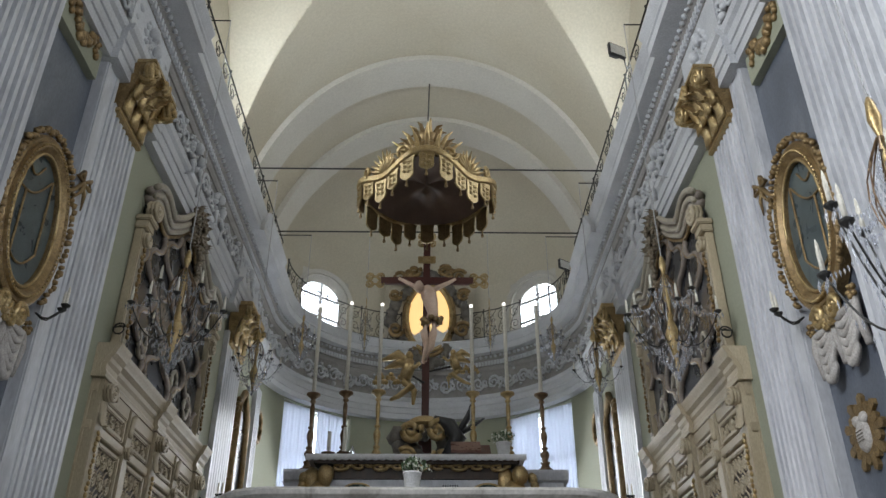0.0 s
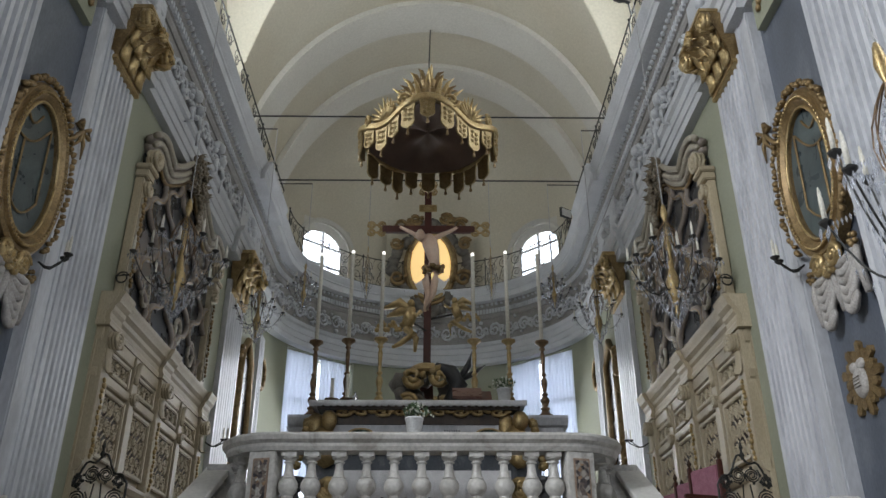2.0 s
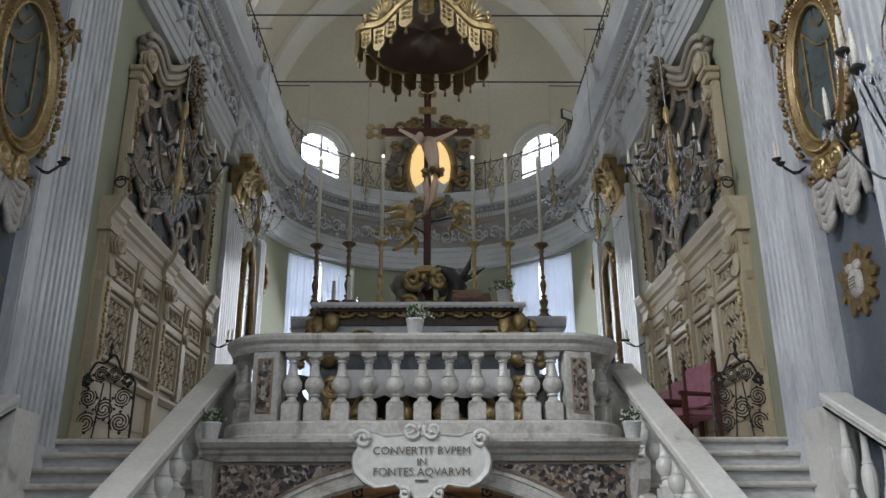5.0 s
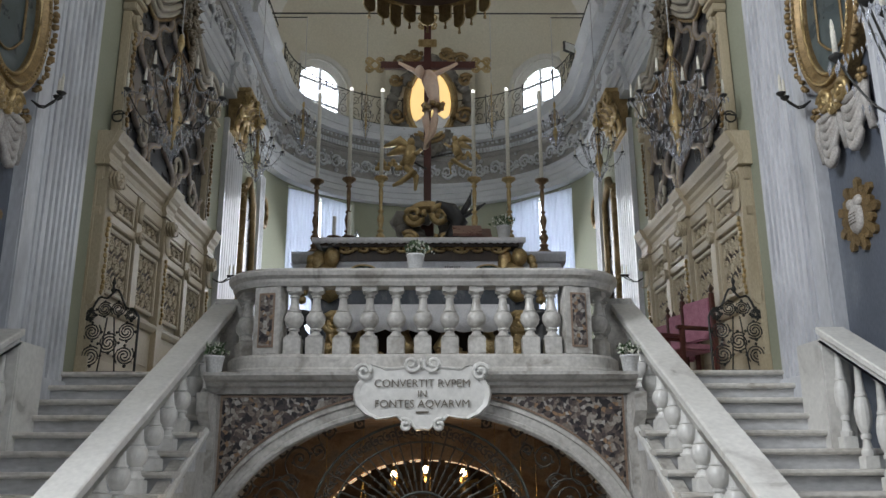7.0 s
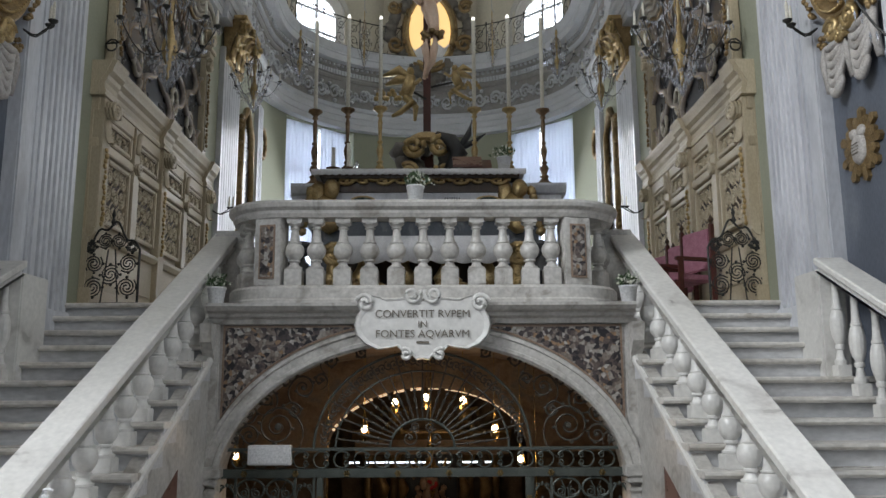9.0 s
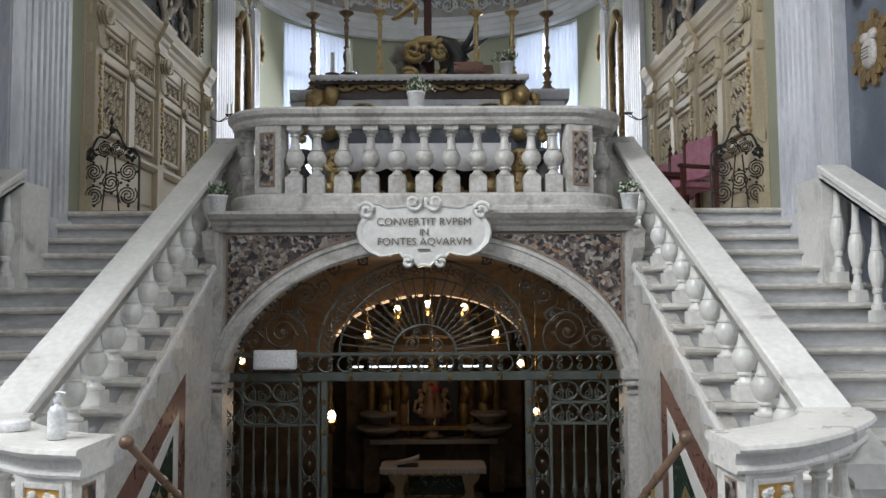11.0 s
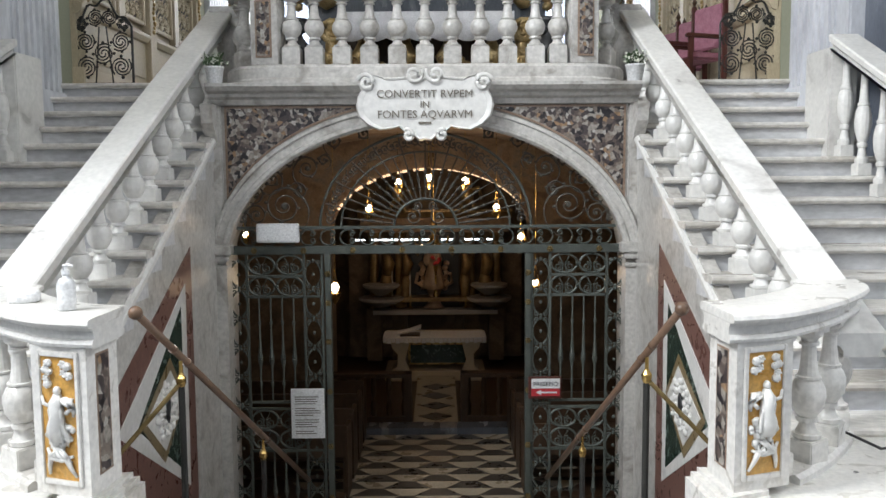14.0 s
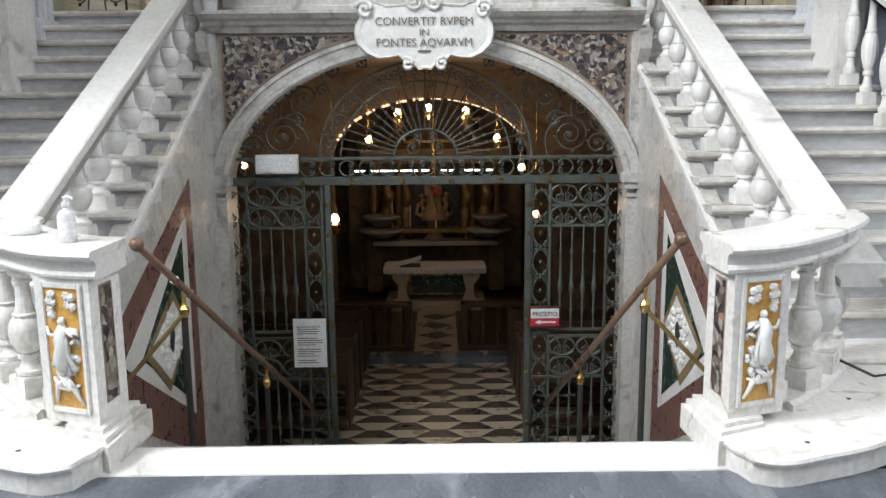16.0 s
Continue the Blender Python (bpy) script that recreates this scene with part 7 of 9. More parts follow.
# ---- altar and what stands on and behind it ----
def high_altar():
    a = thing("high_altar", "grey and gilded marble high altar with carved gilt corner cherubs", "altar")
    ax = -0.02
    # steps and body take a dark stone so their colour carries the shade here
    for i, z in enumerate((2.6, 2.78, 2.96)):
        part("altar_step", B(-2.6 + i * 0.25, 2.6 - i * 0.25, 10.9 + i * 0.3, 14.6, z, z + 0.18, 0.01), BARDIGLIO, a)
    part("body", B(-1.75, 1.7, 12.1, 13.2, 3.14, 4.45), BARDIGLIO, a)
    part("gradine", B(ax - 2.0, ax + 2.1, 12.15, 13.3, 4.5, 4.66, 0.02), MARBLE_GREY, a)
    prof = [(0, 4.62), (0.06, 4.64), (0.1, 4.7), (0.12, 4.74), (0.12, 4.78), (-0.3, 4.78), (-0.3, 4.62)]
    part("gradine_cornice", moulding(bmesh.new(), [(ax - 2.06, 12.15, 0, -1, 0), (ax + 2.16, 12.15, 0, -1, 0)], prof), MARBLE_GREY, a)
    for s in (-1, 1):
        part("end_scroll", prism(bmesh.new(), [(ax + s * 1.7, 4.64), (ax + s * 2.1, 4.64), (ax + s * 2.02, 4.5), (ax + s * 1.95, 4.3), (ax + s * 1.72, 4.0)], "y", 12.2, 13.2), MARBLE_GREY, a)
    part("mensa", B(ax - 1.6, ax + 1.42, 11.85, 12.9, 4.82, 4.93, 0.015), DARK_WOOD, a)
    part("frontal", B(ax - 1.35, ax + 1.2, 11.98, 12.12, 4.62, 4.82), DARK_WOOD, a)
    part("carved_front", B(ax - 1.7, ax + 1.6, 12.0, 12.14, 4.2, 4.62, 0.01), MARBLE_GREY, a)
    for i in range(9):
        x = ax - 1.22 + i * 0.29
        f = 1 if i % 2 else -1
        bm = tube(bmesh.new(), [(x + p.x * 1.5, 11.94, 4.79 + p.z * 0.7) for p in spiral((0, 0, 0), 0.085, 0.02, 1.3 * f, 0, n=14)], 0.026, 6)
        blob(bm, (x + 0.14, 11.94, 4.8), (0.08, 0.03, 0.035), i, 1)
        part("gilt_scroll", bm, GOLD, a, "gilded carved scroll", True)
    # three dark oval medallions on the lower front
    for x in (-0.95, 0.95):
        part("medallion", lathe(bmesh.new(), [(0.2, 0.0), (0.18, 0.03), (0.13, 0.035)], 20, pose(ax + x, 12.0, 4.46, 90) @ Matrix.Diagonal((1.0, 0.45, 1, 1))), GREEN_MARBLE, a)
        part("medallion_frame", tube(bmesh.new(), [(ax + x + 0.2 * math.cos(2 * math.pi * i / 20), 11.985, 4.46 + 0.095 * math.sin(2 * math.pi * i / 20)) for i in range(21)], 0.018, 5), GOLD, a)
    for s in (-1, 1):
        # cherub-shaped corner bracket: a plain carved form
        bm = bmesh.new()
        x = ax + s * 1.42 - 0.06
        blob(bm, (x + 0.05, 11.93, 4.72), (0.1, 0.1, 0.11), 1, 2, 0.15)
        blob(bm, (x, 11.98, 4.53), (0.15, 0.12, 0.16), 2, 2, 0.3)
        blob(bm, (x + 0.1, 11.92, 4.55), (0.09, 0.07, 0.05), 3, 2, 0.2)
        blob(bm, (x - 0.12, 12.0, 4.68), (0.1, 0.06, 0.15), 4, 2, 0.4)
        blob(bm, (x + 0.02, 11.98, 4.36), (0.13, 0.1, 0.12), 5, 2, 0.4)
        for k in range(10):
            blob(bm, (x + s * (0.2 + 0.012 * k), 12.0, 4.72 - 0.05 * k + 0.03 * math.sin(k)), (0.06, 0.05, 0.05), k, 1, 0.6)
        bmesh.ops.transform(bm, matrix=Matrix.Translation((x, 11.95, 4.86)) @ Matrix.Diagonal((1.25, 1.2, 1.45, 1)) @ Matrix.Translation((-x, -11.95, -4.86)), verts=bm.verts)
        part("corner_cherub", bm, GOLD, a, "gilded carved cherub bracket", True)
    bm = bmesh.new()
    for i in range(7):
        tube(bm, [(0.28 + 0.035 * i, 11.9, 4.36), (0.28 + 0.035 * i, 11.9, 4.52)], 0.007, 4)
    part("grille_rods", bm, BLACK, a)
    # cloth with lace edge
    c = thing("altar_cloth", "white lace-edged cloth over the altar top", "cloth")
    part("top", B(ax - 1.72, ax + 1.52, 11.82, 12.6, 4.93, 4.945), LINEN, c)
    bm = bmesh.new()
    n = 90
    rows = [[], []]
    for i in range(n + 1):
        x = ax - 1.72 + 3.24 * i / n
        y = 11.815 + 0.006 * math.sin(i * 0.9)
        rows[0].append((x, y, 4.945))
        rows[1].append((x, y - 0.004, 4.865 - 0.02 * abs(math.sin(i * math.pi / 3))))
    loft(bm, rows, False)
    lace = part("lace_edge", bm, LINEN, c)
    lace.modifiers.new("cloth", "SOLIDIFY").thickness = 0.004


def people_altar():
    """A lower table altar close behind the balustrade."""
    a = thing("front_altar", "carved gilded table altar with a white lace cloth behind the balustrade", "altar")
    part("tabletop", B(-1.02, 1.02, 9.75, 10.55, 3.42, 3.5, 0.01), MARBLE_GREY, a)
    bm = bmesh.new()
    n = 60
    rows = [[(-1.03 + 2.06 * i / n, 9.735 + 0.008 * math.sin(i * 1.1), z - (0.04 * abs(math.sin(i * math.pi / 8)) if k else 0)) for i in range(n + 1)] for k, z in enumerate((3.505, 3.2))]
    loft(bm, rows, False)
    cl = part("cloth_drop", bm, LINEN, a)
    cl.modifiers.new("cloth", "SOLIDIFY").thickness = 0.004
    part("cloth_top", B(-1.03, 1.03, 9.74, 10.5, 3.5, 3.508), LINEN, a)
    for x in (-0.78, -0.26, 0.26, 0.78):
        bm = lathe(bmesh.new(), [(0.13, 2.62), (0.14, 2.7), (0.07, 2.76), (0.12, 2.92), (0.17, 3.02), (0.1, 3.12), (0.06, 3.2), (0.1, 3.42)], 14, pose(x, 10.0, 0))
        part("leg", bm, GOLD, a, smooth=True)
    for s in (-1, 1):
        bm = bmesh.new()
        for dx in (0, 0.05):
            curl(bm, (s * 1.14 + dx, 9.9, 3.3), 0.15, s, False, 0.04, 1.8, 0)
            curl(bm, (s * 1.14 + dx, 9.9, 2.9), 0.17, s, False, 0.045, 1.8, 2)
        blob(bm, (s * 1.14, 9.95, 3.1), (0.09, 0.08, 0.28), 3, 2, 0.3)
        part("side_scroll", bm, GOLD, a, smooth=True)
    # added dark sheet in place of the shadow under the table
    part("back_panel", B(-1.05, 1.05, 10.45, 10.5, 2.62, 3.42), DARK_WOOD, a)
    for i in range(8):
        x = -0.9 + 0.257 * i
        bm = bmesh.new()
        for d in (1, -1):
            tube(bm, [(x + d * (0.06 + p.x), 9.85, 2.84 + p.z) for p in spiral((0, 0, 0), 0.1, 0.02, 1.4 * d, 0.4, n=14)], 0.03, 6)
        blob(bm, (x, 9.83, 2.8), (0.07, 0.05, 0.06), i, 1, 0.5)
        blob(bm, (x + 0.03, 9.86, 2.96), (0.05, 0.05, 0.05), i + 3, 1, 0.5)
        part("carved_scroll", bm, OLDGOLD, a, smooth=True)
    part("stretcher", B(-1.0, 1.0, 9.95, 10.4, 2.6, 2.66, 0.01), DARK_WOOD, a)


def carved_stand(x):
    c = thing("carved_stand", "dark carved wooden baluster stand beside the table altar", "stand", group="carved stands")
    part("shaft", lathe(bmesh.new(), [(0.1, 2.6), (0.1, 2.75), (0.08, 2.8), (0.11, 2.9), (0.2, 3.02), (0.19, 3.1), (0.11, 3.2), (0.09, 3.28), (0.15, 3.36), (0.17, 3.42)], 14, pose(x, 9.75, 0)), BLACK, c, smooth=True)
    bm = bmesh.new()
    for d in (-1, 1):
        curl(bm, (x + d * 0.1, 9.66, 3.3), 0.07, 1, False, 0.025, 1.5, 0.4, d)
    part("scroll", bm, BLACK, c, smooth=True)


high_altar()
people_altar()
for x in (-1.56, 1.44):
    carved_stand(x)


def tall_candle(x, y, z0, zc, zt, lit):
    c = thing("tall_candlestick", "tall gilded baluster candlestick with a long white candle", "candlestick", group="altar candlesticks")
    h = zc - z0
    prof = [(0.15, 0), (0.15, 0.025), (0.12, 0.04), (0.125, 0.06), (0.07, 0.09), (0.045, 0.13), (0.06, 0.145), (0.06, 0.16), (0.03, 0.175), (0.05, 0.22), (0.062, 0.25), (0.05, 0.28), (0.024, 0.3), (0.045, 0.315), (0.045, 0.33), (0.022, 0.345), (0.034, 0.4), (0.048, 0.46), (0.04, 0.5), (0.02, 0.54), (0.038, 0.555), (0.038, 0.57), (0.02, 0.585), (0.026, 0.7), (0.032, 0.8), (0.02, 0.86), (0.04, 0.875), (0.04, 0.89), (0.025, 0.905), (0.06, 0.94), (0.095, 0.96), (0.095, 0.98), (0.03, 1.0)]
    # lit swaps the gilding: bright for sticks catching light, brown for shaded ones
    part("stick", lathe(bmesh.new(), [(r * 1.2, z * h) for r, z in prof], 16, pose(x, y, z0)), GOLD if lit else DARKGILT, c, smooth=True)
    bm = lathe(bmesh.new(), [(0.032, zc), (0.03, zt - 0.02), (0.022, zt)], 12, pose(x, y, 0))
    cd = part("candle", bm, WAX, c, smooth=True)
    part("tip", lathe(bmesh.new(), [(0.022, zt), (0.03, zt + 0.01), (0.026, zt + 0.04), (0.01, zt + 0.06)], 10, pose(x, y, 0)), TIP, cd, "bright white electric tip")


TIP = glow("candle_tip", (1.0, 0.95, 0.88), 3.0)
DARKGILT = varied("patinated_shaded_gilding", [(0.0, (0.05, 0.028, 0.015)), (0.5, (0.16, 0.1, 0.055)), (1.0, (0.42, 0.3, 0.18))], 12, 5, 0.35, 0.6, bump=0.1)
for x, z0, zc, zt, lit in ((-1.79, 4.78, 5.95, 7.41, 0), (-1.27, 4.78, 5.98, 7.46, 0), (-0.75, 4.78, 6.0, 7.44, 1), (0.76, 4.78, 5.98, 7.42, 1), (1.32, 4.78, 5.98, 7.46, 1), (1.86, 4.78, 5.96, 7.46, 0)):
    tall_candle(x, 12.45, z0 + 0.003, 1.6 + (zc - 1.6) * 12.45 / 12, 1.6 + (zt - 1.6) * 12.45 / 12, lit)
for x, h in ((-1.43, 0.33), (-1.2, 0.4)):
    c = thing("short_candle", "short white candle in a low dish on the altar", "candle", group="short candles")
    part("dish", lathe(bmesh.new(), [(0.05, 4.945), (0.03, 4.96), (0.1, 4.99), (0.11, 5.005), (0.03, 5.0)], 14, pose(x, 12.0, 0)), DARKGILT, c)
    part("candle", lathe(bmesh.new(), [(0.03, 5.0), (0.028, 5.0 + h)], 12, pose(x, 12.0, 0)), WAX, c)
g = thing("cruet", "small clear glass cruet on the altar cloth", "cruet")
part("bottle", lathe(bmesh.new(), [(0.04, 4.945), (0.05, 4.98), (0.04, 5.03), (0.015, 5.06), (0.015, 5.1)], 12, pose(-1.07, 11.95, 0)), CRYSTAL, g, smooth=True)


def missal_stand():
    m = thing("missal_stand", "red-brown wooden missal stand with a red cover on the altar", "book stand")
    part("board", prism(bmesh.new(), [(12.0, 5.0), (12.03, 4.97), (12.35, 5.2), (12.32, 5.23)], "x", 0.5, 1.0), RED_WOOD, m)
    for x in (0.52, 0.98):
        part("leg", prism(bmesh.new(), [(12.0, 4.945), (12.34, 4.945), (12.33, 5.2), (12.3, 5.2), (12.03, 5.0)], "x", x - 0.015, x + 0.015), RED_WOOD, m)
    part("book", prism(bmesh.new(), [(12.0, 5.02), (12.3, 5.235), (12.28, 5.27), (11.98, 5.055)], "x", 0.4, 0.85), RED_MARBLE, m, "red-covered missal")


missal_stand()


def potted_flowers(at, r, seed, big=1.0):
    p = thing("potted_flowers", "small white pot of white gypsophila with green leaves", "potted plant", at=at, group="potted flowers")
    h = 0.17 * big
    part("pot", lathe(bmesh.new(), [(0.062 * big, 0), (0.07 * big, 0.01), (0.09 * big, h - 0.02), (0.095 * big, h - 0.018), (0.095 * big, h), (0.08 * big, h), (0.075 * big, h - 0.03)], 18), CERAMIC, p, smooth=True)
    rnd = random.Random(seed)
    bl, bf = bmesh.new(), bmesh.new()
    for i in range(190):
        a, e = rnd.uniform(0, 2 * math.pi), rnd.uniform(0.1, 1.5)
        q = r * rnd.uniform(0.45, 1.05) * (1 + 0.25 * math.sin(3 * a + seed))
        c = Vector((q * math.cos(a) * math.cos(e) * 1.1, q * math.sin(a) * math.cos(e), h + 0.01 + q * math.sin(e) * 0.85))
        m = Matrix.Translation(c) @ Euler((rnd.uniform(0, 6), rnd.uniform(0, 6), rnd.uniform(0, 6))).to_matrix().to_4x4()
        if i % 5 < 2:
            bmesh.ops.create_icosphere(bf, subdivisions=1, radius=rnd.uniform(0.008, 0.014) * big, matrix=m)
        else:
            k = rnd.uniform(0.02, 0.035) * big
            vs = [bl.verts.new(m @ Vector(v)) for v in ((-k, 0, 0), (0, k * 0.4, 0.004), (k, 0, 0), (0, -k * 0.4, 0.004))]
            bl.faces.new(vs)
        if i % 6 == 0:
            tube(bl, [(0, 0, h - 0.02), c * 0.6 + Vector((0, 0, h * 0.4)), c], 0.002, 3)
    tagged(part("leaves", bl, LEAF, p), kind="stuff")
    tagged(part("blossoms", bf, BLOSSOM, p), kind="stuff")


potted_flowers((-0.08, 11.93 - 3.83, 3.535), 0.14, 1, 1.0)
potted_flowers((-2.03, 7.95, 2.475), 0.12, 2, 1.0)
potted_flowers((2.03, 7.95, 2.475), 0.13, 3, 1.0)
potted_flowers((1.18, 11.95, 4.95), 0.17, 4, 1.2)


def crucifix():
    c = thing("crucifix", "large dark wooden cross with gilded ends standing behind the altar", "crucifix")
    y = 14.5
    part("upright", B(-0.09, 0.05, y, y + 0.1, 6.3, 10.15, 0.01), RED_WOOD, c)
    part("crossbeam", B(-0.95, 0.93, y + 0.005, y + 0.095, 9.17, 9.32, 0.01), RED_WOOD, c)
    for x, z in ((-1.06, 9.25), (1.04, 9.25), (-0.02, 10.2)):
        bm = bmesh.new()
        for k in range(4):
            a = k * math.pi / 2 + math.pi / 4
            for d in (1, -1):
                pts = spiral((0, 0, 0), 0.085, 0.02, 1.2 * d, a, n=12)
                tube(bm, [(x + 0.14 * math.cos(a) + p.x, y + 0.03, z + 0.11 * math.sin(a) + p.z) for p in pts], 0.022, 5)
        part("gilt_end", bm, GOLD, c, "gilded openwork cross end", True)
        part("end_ring", tube(bmesh.new(), [(x + 0.1 * math.cos(q * math.pi / 8), y + 0.03, z + 0.085 * math.sin(q * math.pi / 8)) for q in range(17)], 0.022, 6), GOLD, c, smooth=True)
    bm = B(-0.2, 0.16, y - 0.04, y + 0.0, 9.62, 9.78, 0.01)
    part("titulus", bm, GOLD, c, "gilded title board")
    f = thing("carved_figure", "pale painted carved figure hanging on the cross", "statue")
    bm = bmesh.new()
    yy = y - 0.12
    blob(bm, (-0.17, yy - 0.12, 8.97), (0.095, 0.1, 0.13), 1, 2, 0.1)
    tube(bm, [(-0.06, yy - 0.02, 8.96), (-0.13, yy - 0.08, 8.98)], 0.06, 8)
    tube(bm, [(-0.03, yy, 9.0), (0.02, yy - 0.02, 8.85), (0.07, yy - 0.04, 8.65), (0.11, yy - 0.03, 8.45), (0.1, yy - 0.02, 8.3)], 0.135, 12, [0.8, 1.2, 1.05, 0.78, 0.95])
    tube(bm, [(0.06, yy, 8.92), (0.25, yy + 0.02, 9.05), (0.42, yy + 0.04, 9.14), (0.56, yy + 0.08, 9.25)], 0.05, 8, [1.3, 1.0, 0.8, 0.6])
    tube(bm, [(-0.12, yy, 8.92), (-0.28, yy + 0.02, 9.06), (-0.44, yy + 0.04, 9.16), (-0.58, yy + 0.08, 9.26)], 0.05, 8, [1.3, 1.0, 0.8, 0.6])
    tube(bm, [(0.03, yy, 8.3), (-0.06, yy - 0.12, 8.0), (0.0, yy - 0.02, 7.72), (-0.07, yy - 0.02, 7.4)], 0.078, 8, [1.2, 0.95, 0.8, 0.45])
    tube(bm, [(0.16, yy, 8.3), (0.12, yy - 0.14, 7.98), (0.08, yy - 0.04, 7.72), (-0.03, yy - 0.05, 7.42)], 0.078, 8, [1.2, 0.95, 0.8, 0.45])
    m = part("figure", bm, FLESH, f, smooth=True)
    bm = bmesh.new()
    for k in range(12):
        a = k * 0.52
        blob(bm, (0.09 + 0.17 * math.cos(a), yy - 0.03 + 0.08 * math.sin(a), 8.32 - 0.05 * (k % 3)), (0.075, 0.07, 0.06), k, 1, 0.5)
    cl = thing("loincloth", "crumpled gilded cloth round the carved figure", "cloth")
    part("cloth", bm, OLDGOLD, cl, smooth=True)
    # carved support with scrolls, rockwork and palm leaves
    b = thing("cross_base", "gilded and grey carved rockwork base of the cross", "pedestal")
    bm = bmesh.new()
    rnd = random.Random(4)
    for k in range(26):
        blob(bm, (rnd.uniform(-0.5, 0.45), 14.0 + rnd.uniform(-0.15, 0.3), rnd.uniform(4.9, 6.0) - 0.1), rnd.uniform(0.1, 0.2), k, 2, 0.5)
    tagged(part("rockwork", bm, ROCK, b, smooth=True), kind="stuff")
    bm = bmesh.new()
    for s in (-1, 1):
        curl(bm, (-0.02 + s * 0.24, 13.75, 5.9), 0.2, s, False, 0.06, 1.6, 0.5, s)
        curl(bm, (-0.02 + s * 0.3, 13.75, 5.45), 0.16, s, False, 0.05, 1.6, 2.5, s)
    part("gilt_scroll", bm, GOLD, b, smooth=True)
    part("plinth", B(-0.7, 0.66, 13.6, 14.4, 3.0, 5.0, 0.02), MARBLE_GREY, b)
    part("cap", lathe(bmesh.new(), [(0.32, 6.05), (0.36, 6.1), (0.3, 6.2), (0.22, 6.25)], 18, pose(-0.02, 14.2, 0)), GOLD, b)
    part("socket", B(-0.14, 0.1, 14.35, 14.65, 5.0, 6.35), RED_WOOD, b)
    d = thing("dark_wing_carving", "dark carved serpent and wing forms beside the cross base", "carving")
    bm = bmesh.new()
    tube(bm, [(0.15, 13.8, 6.15), (0.4, 13.75, 6.0), (0.55, 13.7, 5.75), (0.4, 13.7, 5.5), (0.6, 13.7, 5.3)], 0.12, 8, [0.4, 1.2, 1.3, 1.0, 0.8])
    tube(bm, [(0.55, 13.7, 5.8), (0.72, 13.68, 6.1), (0.78, 13.66, 6.35)], 0.06, 6, [1.2, 1.0, 0.2])
    tube(bm, [(0.5, 13.7, 5.8), (0.8, 13.68, 5.95), (1.02, 13.66, 6.1)], 0.05, 6, [1.2, 1.0, 0.2])
    part("body", bm, BLACK, d, smooth=True)
    part("peg", tube(bmesh.new(), [(0.3, 13.8, 5.6), (0.05, 14.1, 5.3)], 0.03), BLACK, d)


ROCK = varied("grey_carved_stone", [(0.0, (0.08, 0.07, 0.06)), (1.0, (0.24, 0.22, 0.19))], 6, 7, 0.7, bump=0.4, bump_scale=40)
crucifix()


def angel(at, s, k):
    a = thing("angel_statue", "gilded carved winged figure hovering beside the cross", "statue", group="gilded figures")
    bm = bmesh.new()
    x, y, z = at
    blob(bm, (x, y, z + 0.62 * k), (0.09 * k, 0.09 * k, 0.11 * k), 1, 2, 0.1)
    tube(bm, [(x, y, z + 0.52 * k), (x - 0.02 * s, y, z + 0.3 * k), (x - 0.08 * s, y, z + 0.08 * k)], 0.13 * k, 10, [0.8, 1.1, 1.0])
    tube(bm, [(x - 0.08 * s, y, z + 0.1 * k), (x + 0.06 * s, y - 0.1, z - 0.12 * k), (x - 0.2 * s, y, z - 0.32 * k), (x - 0.34 * s, y, z - 0.4 * k)], 0.085 * k, 8, [1.2, 1.0, 0.7, 0.4])
    tube(bm, [(x - 0.1 * s, y, z + 0.05 * k), (x + 0.1 * s, y, z - 0.2 * k), (x + 0.08 * s, y, z - 0.5 * k)], 0.08 * k, 8, [1.2, 0.9, 0.4])
    for d, zz in ((0.5, 0.55), (0.42, 0.36)):
        tube(bm, [(x, y, z + 0.45 * k), (x - d * 0.5 * s * k, y + 0.05, z + (zz + 0.12) * k), (x - d * 1.3 * s * k, y + 0.1, z + zz * k)], 0.1 * k, 6, [0.8, 1.2, 0.25])
    tube(bm, [(x, y, z + 0.42 * k), (x + 0.1 * s, y - 0.1, z + 0.3 * k), (x + 0.2 * s, y - 0.12, z + 0.4 * k)], 0.045 * k, 6)
    for q in range(14):
        blob(bm, (x - s * (0.1 + 0.05 * q) * k, y + 0.04, z + (0.1 + 0.09 * math.sin(q * 1.3)) * k), 0.07 * k, q, 1, 0.6)
    part("figure", bm, GOLD, a, smooth=True)
    part("wall_rod", tube(bmesh.new(), [(x, y + 0.02, z + 0.2 * k), (0.0, 14.56, z + 0.1)], 0.02), IRON, a)


angel((-0.32, 14.2, 6.95), 1, 0.85)
angel((0.5, 14.3, 7.2), -1, 0.62)


